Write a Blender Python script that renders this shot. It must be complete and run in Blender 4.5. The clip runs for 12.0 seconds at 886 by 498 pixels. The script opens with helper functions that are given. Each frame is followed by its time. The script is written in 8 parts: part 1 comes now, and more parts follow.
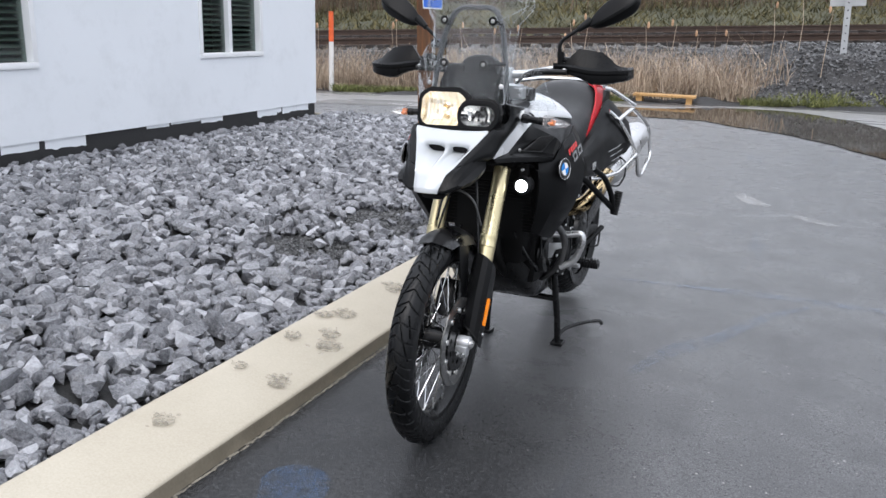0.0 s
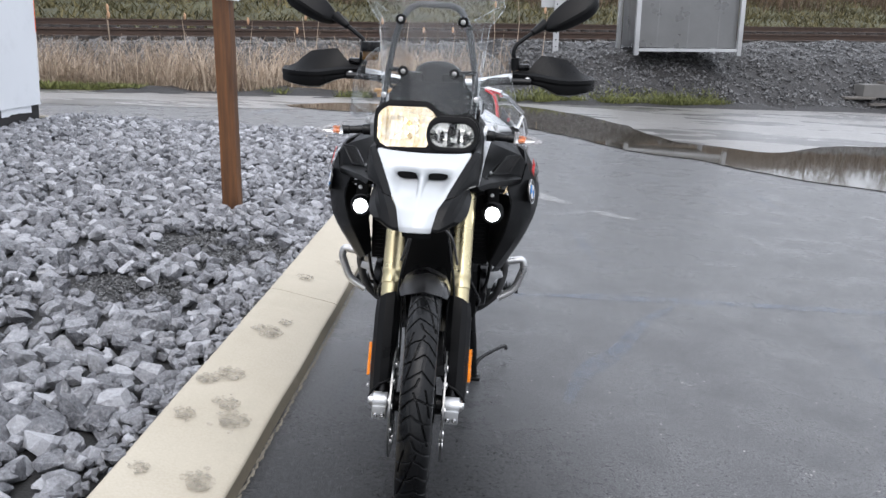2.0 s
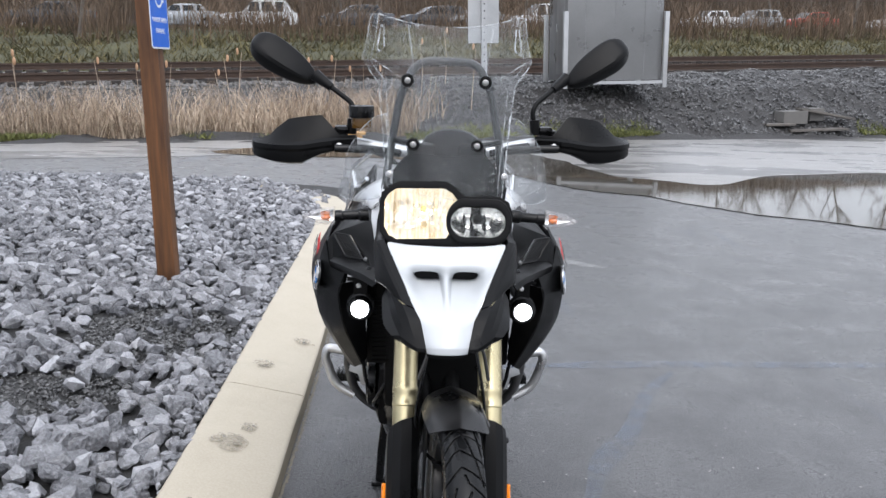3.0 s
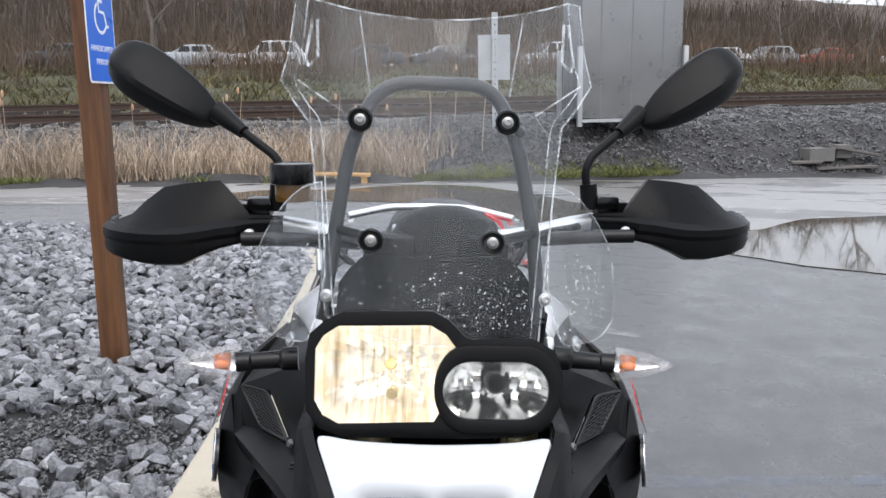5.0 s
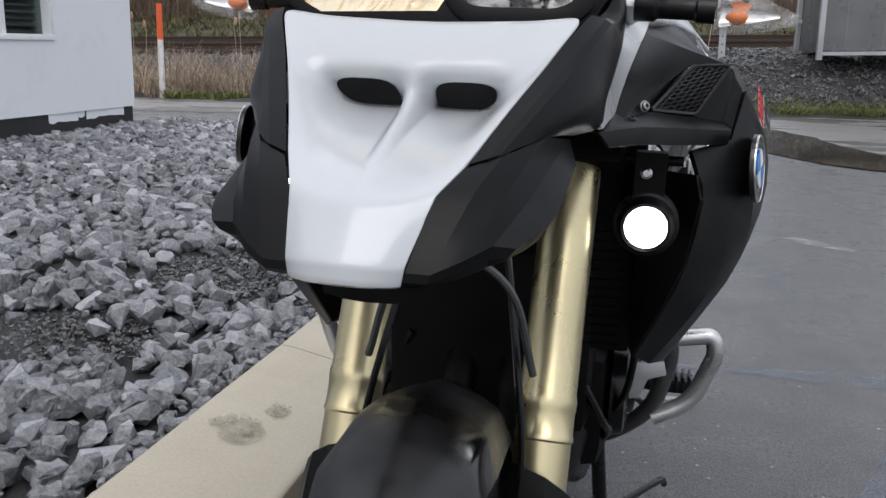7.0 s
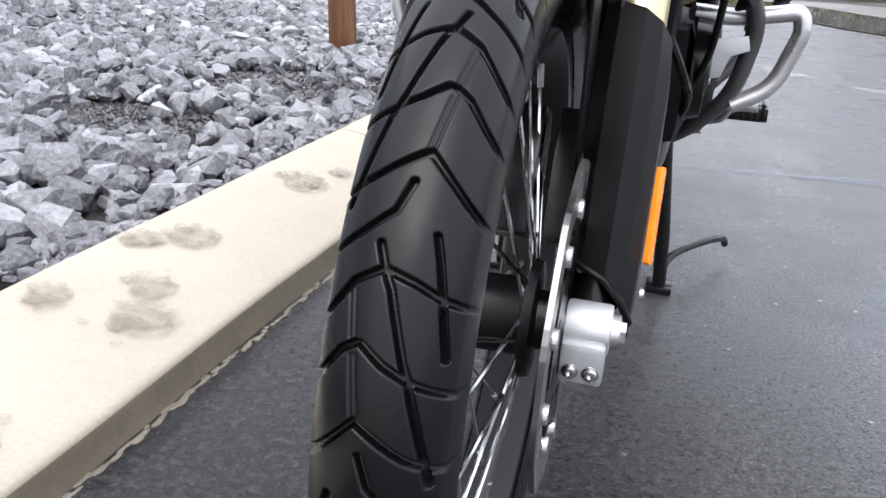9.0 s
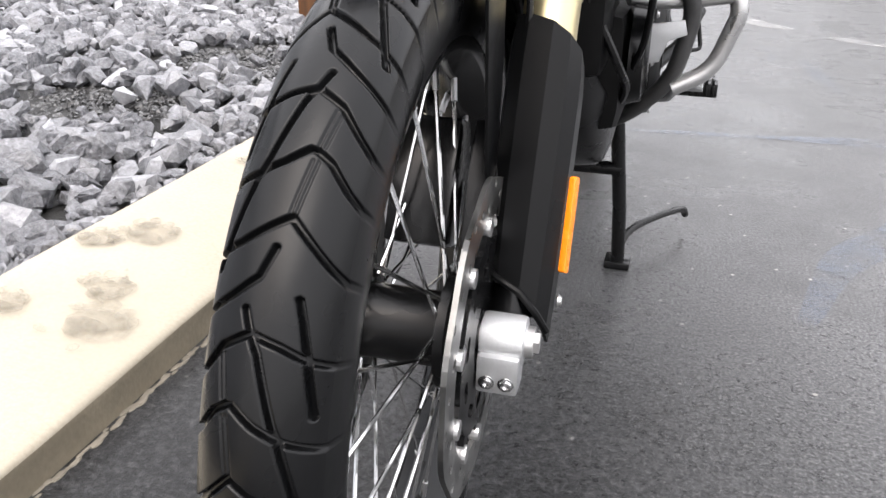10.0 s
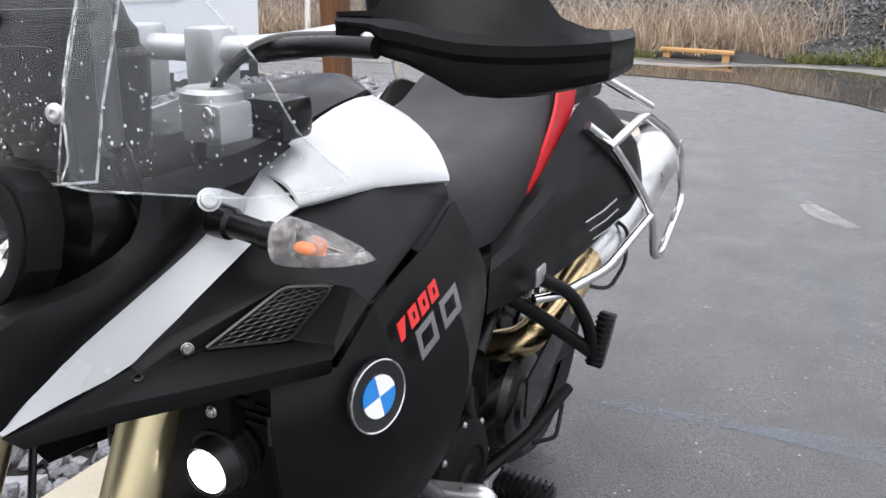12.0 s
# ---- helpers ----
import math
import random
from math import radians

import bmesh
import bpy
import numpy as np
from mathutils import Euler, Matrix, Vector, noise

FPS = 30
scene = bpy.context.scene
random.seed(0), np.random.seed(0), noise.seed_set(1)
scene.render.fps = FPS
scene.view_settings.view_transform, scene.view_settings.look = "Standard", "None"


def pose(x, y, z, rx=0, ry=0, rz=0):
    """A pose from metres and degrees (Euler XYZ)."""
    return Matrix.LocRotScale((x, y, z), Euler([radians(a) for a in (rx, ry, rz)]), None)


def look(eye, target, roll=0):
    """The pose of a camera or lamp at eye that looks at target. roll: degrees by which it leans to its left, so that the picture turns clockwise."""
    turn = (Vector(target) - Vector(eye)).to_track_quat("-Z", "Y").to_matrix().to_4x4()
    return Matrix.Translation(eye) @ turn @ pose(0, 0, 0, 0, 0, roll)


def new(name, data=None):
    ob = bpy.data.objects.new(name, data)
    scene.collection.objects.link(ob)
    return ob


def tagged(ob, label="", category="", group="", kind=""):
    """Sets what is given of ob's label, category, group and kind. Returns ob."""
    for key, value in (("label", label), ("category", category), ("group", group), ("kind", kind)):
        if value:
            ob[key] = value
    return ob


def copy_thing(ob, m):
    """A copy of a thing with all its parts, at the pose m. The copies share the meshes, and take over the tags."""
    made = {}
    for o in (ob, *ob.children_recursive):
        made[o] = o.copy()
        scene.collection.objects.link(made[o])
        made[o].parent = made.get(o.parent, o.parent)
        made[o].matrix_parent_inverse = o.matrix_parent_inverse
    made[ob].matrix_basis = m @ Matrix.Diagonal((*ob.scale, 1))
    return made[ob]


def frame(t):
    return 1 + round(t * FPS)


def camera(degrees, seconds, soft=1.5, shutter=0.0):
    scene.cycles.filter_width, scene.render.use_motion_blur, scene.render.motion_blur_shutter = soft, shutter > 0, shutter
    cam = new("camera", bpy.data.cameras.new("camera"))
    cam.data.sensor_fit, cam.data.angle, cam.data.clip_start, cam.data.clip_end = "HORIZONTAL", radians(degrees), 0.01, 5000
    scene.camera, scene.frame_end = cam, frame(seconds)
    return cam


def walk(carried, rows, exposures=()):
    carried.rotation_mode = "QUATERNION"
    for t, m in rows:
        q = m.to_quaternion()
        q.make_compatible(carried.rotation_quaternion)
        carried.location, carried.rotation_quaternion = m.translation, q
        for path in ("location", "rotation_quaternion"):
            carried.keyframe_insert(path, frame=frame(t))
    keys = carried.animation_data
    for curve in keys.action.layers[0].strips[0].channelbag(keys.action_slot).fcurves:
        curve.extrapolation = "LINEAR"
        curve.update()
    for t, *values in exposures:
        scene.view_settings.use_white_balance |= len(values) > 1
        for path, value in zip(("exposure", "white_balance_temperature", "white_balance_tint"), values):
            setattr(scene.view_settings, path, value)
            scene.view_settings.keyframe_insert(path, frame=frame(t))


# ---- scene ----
cam = camera(56.3, 12.0)
PATH = [
    (0, (1.020, -2.190, 1.295), (0.243, -0.427, 0.760), 1.7),
    (0.5, (0.792, -2.147, 1.276), (0.193, -0.325, 0.711), 2.5),
    (1, (0.571, -2.109, 1.276), (0.182, -0.231, 0.710), 3.1),
    (1.5, (0.340, -2.083, 1.282), (0.117, -0.172, 0.736), 2.9),
    (2, (0.177, -1.939, 1.284), (0.075, -0.011, 0.762), 3.1),
    (2.5, (0.055, -1.709, 1.307), (0.040, 0.230, 0.818), 2.8),
    (3, (-0.064, -1.486, 1.330), (0.011, 0.463, 0.892), 1.8),
    (3.5, (-0.095, -1.260, 1.334), (0.036, 0.696, 0.940), 1.4),
    (3.7, (-0.077, -1.168, 1.338), (0.056, 0.791, 0.957), 1.4),
    (5.3, (0.035, -0.548, 1.293), (0.004, 1.420, 0.942), 1.3),
    (5.5, (0.074, -0.492, 1.254), (-0.068, 1.463, 0.858), 1.5),
    (6, (0.107, -0.464, 1.158), (-0.203, 1.451, 0.671), 1.3),
    (6.5, (0.158, -0.494, 1.074), (-0.232, 1.400, 0.567), 1.2),
    (6.7, (0.187, -0.496, 1.021), (-0.240, 1.398, 0.541), 1.6),
    (8.3, (0.158, -0.568, 0.754), (-0.335, 1.299, 0.233), 2.7),
    (8.5, (0.158, -0.575, 0.720), (-0.346, 1.277, 0.154), 2.8),
    (9, (0.173, -0.605, 0.630), (-0.348, 1.194, -0.074), 2.9),
    (9.5, (0.206, -0.615, 0.576), (-0.310, 1.136, -0.239), 2.5),
    (10, (0.235, -0.582, 0.687), (-0.259, 1.183, -0.114), 0.9),
    (10.5, (0.321, -0.543, 0.948), (-0.123, 1.243, 0.168), -0.2),
    (11, (0.400, -0.470, 1.080), (-0.065, 1.324, 0.328), 1.3),
    (11.5, (0.492, -0.338, 1.151), (-0.064, 1.445, 0.436), 2.8),
    (12, (0.634, -0.171, 1.209), (-0.175, 1.539, 0.560), 1.8),
]
EXPOSURES = [(0.0, 1.03, 6340, 12), (3.7, 1.07, 6380, 12), (5.5, 1.04, 6450, 12), (6.0, 0.68, 6380, 12), (6.5, 0.30, 6350, 12), (6.7, 0.34, 6400, 12), (8.3, 1.55, 6520, 14), (9.0, 1.6, 6400, 14), (9.5, 1.9, 6740, 14), (10.0, 1.8, 6900, 14), (10.3, 1.6, 6900, 14), (10.6, 1.4, 6650, 14), (11.0, 1.22, 6500, 13), (11.5, 1.2, 6370, 13), (12.0, 1.25, 6620, 13)]
walk(cam, [(t, look(eye, target, roll)) for t, eye, target, roll in PATH], EXPOSURES)

# ---- world and sun: an overcast, bright sky ----
world = bpy.data.worlds.new("overcast_sky")
scene.world = world
world.use_nodes = True
wn, wl = world.node_tree.nodes, world.node_tree.links
wn.clear()
sky = wn.new("ShaderNodeTexSky")
sky.sky_type, sky.sun_disc = "NISHITA", False
sky.sun_elevation, sky.sun_rotation = radians(48), radians(200)
sky.air_density, sky.dust_density, sky.ozone_density = 1.0, 4.0, 1.0
cloud_co = wn.new("ShaderNodeTexCoord")
cloud_no = wn.new("ShaderNodeTexNoise")
cloud_no.inputs["Scale"].default_value, cloud_no.inputs["Detail"].default_value = 2.2, 5.0
cloud_ramp = wn.new("ShaderNodeValToRGB")
cloud_ramp.color_ramp.elements[0].position, cloud_ramp.color_ramp.elements[0].color = 0.3, (6.2, 6.6, 7.2, 1)
cloud_ramp.color_ramp.elements[1].position, cloud_ramp.color_ramp.elements[1].color = 0.72, (9.4, 9.7, 10.2, 1)
cloud_mix = wn.new("ShaderNodeMix")
cloud_mix.data_type = "RGBA"
cloud_mix.inputs["Factor"].default_value = 0.86
bg = wn.new("ShaderNodeBackground")
bg.inputs["Strength"].default_value = 0.105
wo = wn.new("ShaderNodeOutputWorld")
wl.new(cloud_co.outputs["Generated"], cloud_no.inputs["Vector"])
wl.new(cloud_no.outputs["Fac"], cloud_ramp.inputs["Fac"])
wl.new(sky.outputs["Color"], cloud_mix.inputs["A"])
wl.new(cloud_ramp.outputs["Color"], cloud_mix.inputs["B"])
# an overcast sky is brightest overhead
cloud_sep = wn.new("ShaderNodeSeparateXYZ")
cloud_high = wn.new("ShaderNodeMapRange")
cloud_high.inputs["To Min"].default_value, cloud_high.inputs["To Max"].default_value = 0.66, 1.3
cloud_lit = wn.new("ShaderNodeVectorMath")
cloud_lit.operation = "SCALE"
wl.new(cloud_co.outputs["Generated"], cloud_sep.inputs[0])
wl.new(cloud_sep.outputs["Z"], cloud_high.inputs["Value"])
wl.new(cloud_mix.outputs["Result"], cloud_lit.inputs[0])
wl.new(cloud_high.outputs["Result"], cloud_lit.inputs["Scale"])
wl.new(cloud_lit.outputs["Vector"], bg.inputs["Color"])
wl.new(bg.outputs["Background"], wo.inputs["Surface"])
sun = new("sun", bpy.data.lights.new("sun", "SUN"))
sun.data.energy, sun.data.angle, sun.data.color = 0.7, radians(40), (1.0, 0.97, 0.93)
sun.matrix_world = look((0.8, -3.5, 5.5), (0, 0, 0))


# ---- materials ----
def nodes_of(name):
    m = bpy.data.materials.new(name)
    m.use_nodes = True
    return m, m.node_tree.nodes, m.node_tree.links, m.node_tree.nodes["Principled BSDF"]


def coords(n, l, scale=1.0, world_space=False):
    if world_space:
        c = n.new("ShaderNodeNewGeometry").outputs["Position"]
    else:
        c = n.new("ShaderNodeTexCoord").outputs["Object"]
    mp = n.new("ShaderNodeMapping")
    mp.inputs["Scale"].default_value = (scale, scale, scale) if not isinstance(scale, tuple) else scale
    l.new(c, mp.inputs["Vector"])
    return mp.outputs["Vector"]


def noise_node(n, l, vec, scale, detail=4.0, rough=0.55):
    t = n.new("ShaderNodeTexNoise")
    t.inputs["Scale"].default_value, t.inputs["Detail"].default_value, t.inputs["Roughness"].default_value = scale, detail, rough
    l.new(vec, t.inputs["Vector"])
    return t.outputs["Fac"]


def ramp_node(n, l, fac, stops):
    r = n.new("ShaderNodeValToRGB")
    e = r.color_ramp.elements
    while len(e) < len(stops):
        e.new(0.5)
    for k, (p, c) in zip(e, stops):
        k.position, k.color = p, (*c, 1) if len(c) == 3 else c
    l.new(fac, r.inputs["Fac"])
    return r.outputs["Color"]


def grey(v):
    return (v, v, v)


def mix_color(n, l, fac, a, b, mode="MIX"):
    m = n.new("ShaderNodeMix")
    m.data_type, m.blend_type = "RGBA", mode
    for sock, v in (("Factor", fac), ("A", a), ("B", b)):
        s = [i for i in m.inputs if i.name == sock and i.type == ("VALUE" if sock == "Factor" else "RGBA")][0]
        if isinstance(v, (int, float)):
            s.default_value = v
        elif isinstance(v, tuple):
            s.default_value = (*v, 1)
        else:
            l.new(v, s)
    return [o for o in m.outputs if o.type == "RGBA"][0]


def bump_node(n, l, p, height, strength, dist):
    b = n.new("ShaderNodeBump")
    b.inputs["Strength"].default_value, b.inputs["Distance"].default_value = strength, dist
    l.new(height, b.inputs["Height"])
    l.new(b.outputs["Normal"], p.inputs["Normal"])


def surface(name, col, rough, metal=0.0, var=0.25, scale=6.0, fine=80.0, bump=0.1, dist=0.001, coat=0.0, rvar=0.15, world_space=False, dirt=None, spec=0.5):
    """A painted, moulded or cast surface: two scales of colour change, uneven gloss and fine relief."""
    m, n, l, p = nodes_of(name)
    v = coords(n, l, 1.0, world_space)
    big, small = noise_node(n, l, v, scale), noise_node(n, l, v, fine, 3.0)
    lo, hi = tuple(c * (1 - var) for c in col), tuple(min(1, c * (1 + var)) for c in col)
    c = ramp_node(n, l, big, [(0.3, lo), (0.7, hi)])
    c = mix_color(n, l, 0.25, c, ramp_node(n, l, small, [(0.3, lo), (0.7, hi)]))
    if dirt:
        c = mix_color(n, l, ramp_node(n, l, noise_node(n, l, v, scale * 2.3, 6.0, 0.7), [(0.52, grey(0)), (0.7, grey(dirt[3]))]), c, dirt[:3])
    l.new(c, p.inputs["Base Color"])
    l.new(ramp_node(n, l, big, [(0.25, grey(max(0.02, rough - rvar))), (0.75, grey(min(1, rough + rvar)))]), p.inputs["Roughness"])
    p.inputs["Metallic"].default_value, p.inputs["Coat Weight"].default_value = metal, coat
    p.inputs["Coat Roughness"].default_value = 0.06
    p.inputs["Specular IOR Level"].default_value = spec
    if bump:
        bump_node(n, l, p, small, bump, dist)
    return m


def clear(name, tint, gloss_rough=0.02, ior=1.45, most=1.0):
    """Thin clear plastic or glass: it lets light through and mirrors it at glancing angles."""
    m, n, l, p = nodes_of(name)
    n.remove(p)
    tr, gl, mx, fr, pw, ma = (n.new("ShaderNode" + k) for k in ("BsdfTransparent", "BsdfGlossy", "MixShader", "LayerWeight", "Math", "Math"))
    tr.inputs["Color"].default_value = (*tint, 1)
    gl.inputs["Roughness"].default_value = gloss_rough
    f0 = ((ior - 1) / (ior + 1)) ** 2
    fr.inputs["Blend"].default_value = 0.5
    pw.operation, ma.operation = "POWER", "MULTIPLY_ADD"
    pw.inputs[1].default_value, ma.inputs[1].default_value, ma.inputs[2].default_value = 4.0, 0.85 - f0, f0
    l.new(fr.outputs["Facing"], pw.inputs[0])
    l.new(pw.outputs[0], ma.inputs[0])
    l.new(ma.outputs[0], mx.inputs["Fac"])
    l.new(tr.outputs["BSDF"], mx.inputs[1])
    l.new(gl.outputs["BSDF"], mx.inputs[2])
    l.new(mx.outputs["Shader"], n["Material Output"].inputs["Surface"])
    return m


def stain(name, col, most, scale, rough=0.6):
    """A thin film with ragged gaps: damp, paint or dust left on a surface."""
    m, n, l, p = nodes_of(name)
    v = coords(n, l, 1.0, True)
    a, f = noise_node(n, l, v, scale, 6.0, 0.7), noise_node(n, l, v, 120.0, 3.0)
    c = ramp_node(n, l, f, [(0.3, tuple(k * 0.8 for k in col)), (0.7, tuple(min(1, k * 1.15) for k in col))])
    l.new(c, p.inputs["Base Color"])
    p.inputs["Roughness"].default_value = rough
    t, mx = n.new("ShaderNodeBsdfTransparent"), n.new("ShaderNodeMixShader")
    l.new(ramp_node(n, l, a, [(0.36, grey(0)), (0.6, grey(most))]), mx.inputs[0])
    l.new(t.outputs[0], mx.inputs[1])
    l.new(p.outputs[0], mx.inputs[2])
    l.new(mx.outputs[0], n["Material Output"].inputs["Surface"])
    return m


def lamp_mat(name, col, strength):
    m, n, l, p = nodes_of(name)
    p.inputs["Base Color"].default_value = (*col, 1)
    p.inputs["Emission Color"].default_value = (*col, 1)
    p.inputs["Emission Strength"].default_value = strength
    p.inputs["Roughness"].default_value = 0.2
    return m


M_BLACK = surface("black_textured_plastic", (0.0048, 0.0050, 0.0054), 0.38, var=0.2, scale=9, fine=900, bump=0.25, dist=0.0004, spec=0.14)
M_BLACK2 = surface("black_smooth_plastic", (0.0045, 0.0046, 0.005), 0.26, var=0.2, scale=8, fine=300, bump=0.04, spec=0.3)
M_GUARD = surface("black_handguard_plastic", (0.0036, 0.0037, 0.004), 0.3, var=0.2, scale=9, fine=1200, bump=0.15, dist=0.0003, spec=0.11)
M_MESH = surface("black_mesh_plastic", (0.008, 0.008, 0.0085), 0.4, var=0.2, scale=9, fine=300, bump=0.05)
M_DARK = surface("dark_engine_metal", (0.0028, 0.0028, 0.003), 0.5, metal=0.0, var=0.4, scale=14, fine=200, bump=0.08, spec=0.15)
M_WHITE = surface("white_gloss_paint", (0.46, 0.48, 0.495), 0.2, var=0.03, scale=3, fine=60, bump=0.01, coat=0.5, rvar=0.05)
M_SILVERP = surface("silver_white_paint", (0.60, 0.61, 0.62), 0.28, metal=0.05, var=0.04, scale=3, fine=90, bump=0.01, coat=0.4, rvar=0.05)
M_GOLD = surface("gold_anodised_fork", (0.62, 0.54, 0.33), 0.3, metal=0.9, var=0.1, scale=8, fine=160, bump=0.03, rvar=0.08)
M_STEEL = surface("brushed_steel", (0.6, 0.6, 0.6), 0.34, metal=0.9, var=0.15, scale=18, fine=240, bump=0.05)
M_ALU = surface("cast_aluminium", (0.55, 0.56, 0.57), 0.42, metal=0.75, var=0.15, scale=18, fine=380, bump=0.2)
M_DISC = surface("worn_brake_steel", (0.28, 0.28, 0.275), 0.36, metal=1.0, var=0.2, scale=25, fine=300, bump=0.05)
M_STAY = surface("dull_dark_steel", (0.12, 0.12, 0.12), 0.42, metal=0.8, var=0.2, scale=18, fine=240, bump=0.05)
M_CHROME = surface("polished_steel", (0.72, 0.72, 0.72), 0.16, metal=1.0, var=0.1, scale=20, fine=200, bump=0.02, rvar=0.06)
M_TITAN = surface("heat_gold_pipe", (0.6, 0.46, 0.26), 0.24, metal=1.0, var=0.3, scale=6, fine=150, bump=0.05)
M_RUBBER = surface("wet_tyre_rubber", (0.0030, 0.0032, 0.0036), 0.29, var=0.3, scale=13, fine=260, bump=0.12, dist=0.0005, rvar=0.16, spec=0.26)
M_SEAT = surface("grey_seat_vinyl", (0.021, 0.0215, 0.0225), 0.5, var=0.15, scale=7, fine=700, bump=0.4, dist=0.0005, spec=0.3)
M_RED = surface("red_vinyl", (0.5, 0.012, 0.02), 0.45, var=0.1, scale=9, fine=600, bump=0.2)
M_REDP = surface("red_print", (0.6, 0.02, 0.02), 0.35, var=0.05)
M_GREYP = surface("silver_print", (0.17, 0.172, 0.175), 0.25, metal=0.6, var=0.05)
M_AMBER = surface("amber_reflector", (0.9, 0.25, 0.01), 0.25, var=0.08, scale=30, fine=500, bump=0.3)
M_BLUE = surface("blue_enamel", (0.02, 0.22, 0.62), 0.22, var=0.05)
M_WENAMEL = surface("white_enamel", (0.82, 0.83, 0.84), 0.22, var=0.03)
M_BENAMEL = surface("black_enamel", (0.012, 0.012, 0.013), 0.2, var=0.05)
M_SCREEN = clear("clear_windscreen", (0.96, 0.97, 0.975), 0.04, 1.36)


def cut_edge(name="windscreen_edge", lo=0.04, hi=0.42):
    """Cut acrylic; the light it gathers is put in as a white colour."""
    m, n, l, p = nodes_of(name)
    p.inputs["Base Color"].default_value = (0.86, 0.9, 0.92, 1)
    p.inputs["Roughness"].default_value = 0.12
    v = coords(n, l, (60.0, 60.0, 60.0))
    a = noise_node(n, l, v, 1.0, 3.0)
    r = ramp_node(n, l, a, [(0.35, grey(lo)), (0.65, grey(hi))])
    t = n.new("ShaderNodeBsdfTransparent")
    mx = n.new("ShaderNodeMixShader")
    l.new(r, mx.inputs[0])
    l.new(t.outputs[0], mx.inputs[1])
    l.new(p.outputs[0], mx.inputs[2])
    out = [q for q in n if q.type == "OUTPUT_MATERIAL"][0]
    l.new(mx.outputs[0], out.inputs["Surface"])
    return m




def hazed(m, most, col):
    """Thin uneven film on a clear sheet: dried rain, and sky veil painted pale."""
    n, l = m.node_tree.nodes, m.node_tree.links
    out = n["Material Output"]
    last = out.inputs["Surface"].links[0].from_socket
    d, mx = n.new("ShaderNodeBsdfDiffuse"), n.new("ShaderNodeMixShader")
    d.inputs["Color"].default_value = (*col, 1)
    a = noise_node(n, l, coords(n, l, (9.0, 9.0, 5.0)), 1.0, 6.0, 0.7)
    l.new(ramp_node(n, l, a, [(0.35, grey(most * 0.2)), (0.65, grey(most))]), mx.inputs[0])
    l.new(last, mx.inputs[1])
    l.new(d.outputs[0], mx.inputs[2])
    l.new(mx.outputs[0], out.inputs["Surface"])
    return m


hazed(M_SCREEN, 0.022, (0.8, 0.82, 0.84))
M_EDGE = cut_edge()
# rain drops, with their sky glints put in as white
M_SPATTER = cut_edge("glint_white_rain_spatter", 0.12, 0.65)
M_COCKPIT = surface("dark_cockpit_plastic", (0.004, 0.0041, 0.0044), 0.5, var=0.1, scale=6, fine=60, bump=0.0, spec=0.12)
# black tube; the sky veil of the screen before it is put into the grey
M_HOOP = surface("sky_greyed_black_tube", (0.035, 0.036, 0.038), 0.36, var=0.15, scale=9, fine=500, bump=0.06, dist=0.0004, spec=0.4)
M_GLOSSBLACK = surface("glossy_black_mudguard", (0.006, 0.006, 0.0065), 0.16, var=0.5, scale=14, fine=60, bump=0.02, rvar=0.5)
M_LENS = clear("lamp_glass", (0.97, 0.97, 0.96), 0.02, 1.4)
M_DROP = clear("water_drop", (0.9, 0.92, 0.94), 0.02, 1.8)
M_REFLECT = surface("lamp_reflector", (0.85, 0.85, 0.84), 0.14, metal=1.0, var=0.05, scale=30, fine=120, bump=0.02, rvar=0.05)
M_HEAD = lamp_mat("lit_headlamp_reflector", (1.0, 0.80, 0.50), 0.55)
M_BULB = lamp_mat("lit_bulb", (1.0, 0.93, 0.8), 14.0)
M_AUX = lamp_mat("lit_aux_lamp", (0.97, 1.0, 1.0), 3.2)
M_FLUID = surface("brown_fluid_reservoir", (0.10, 0.05, 0.01), 0.25, var=0.15)
M_INDIC = stain("indicator_lens", (0.62, 0.60, 0.60), 0.38, 70.0, 0.10)
M_ORANGE = surface("orange_bulb", (0.85, 0.2, 0.02), 0.3, var=0.1)


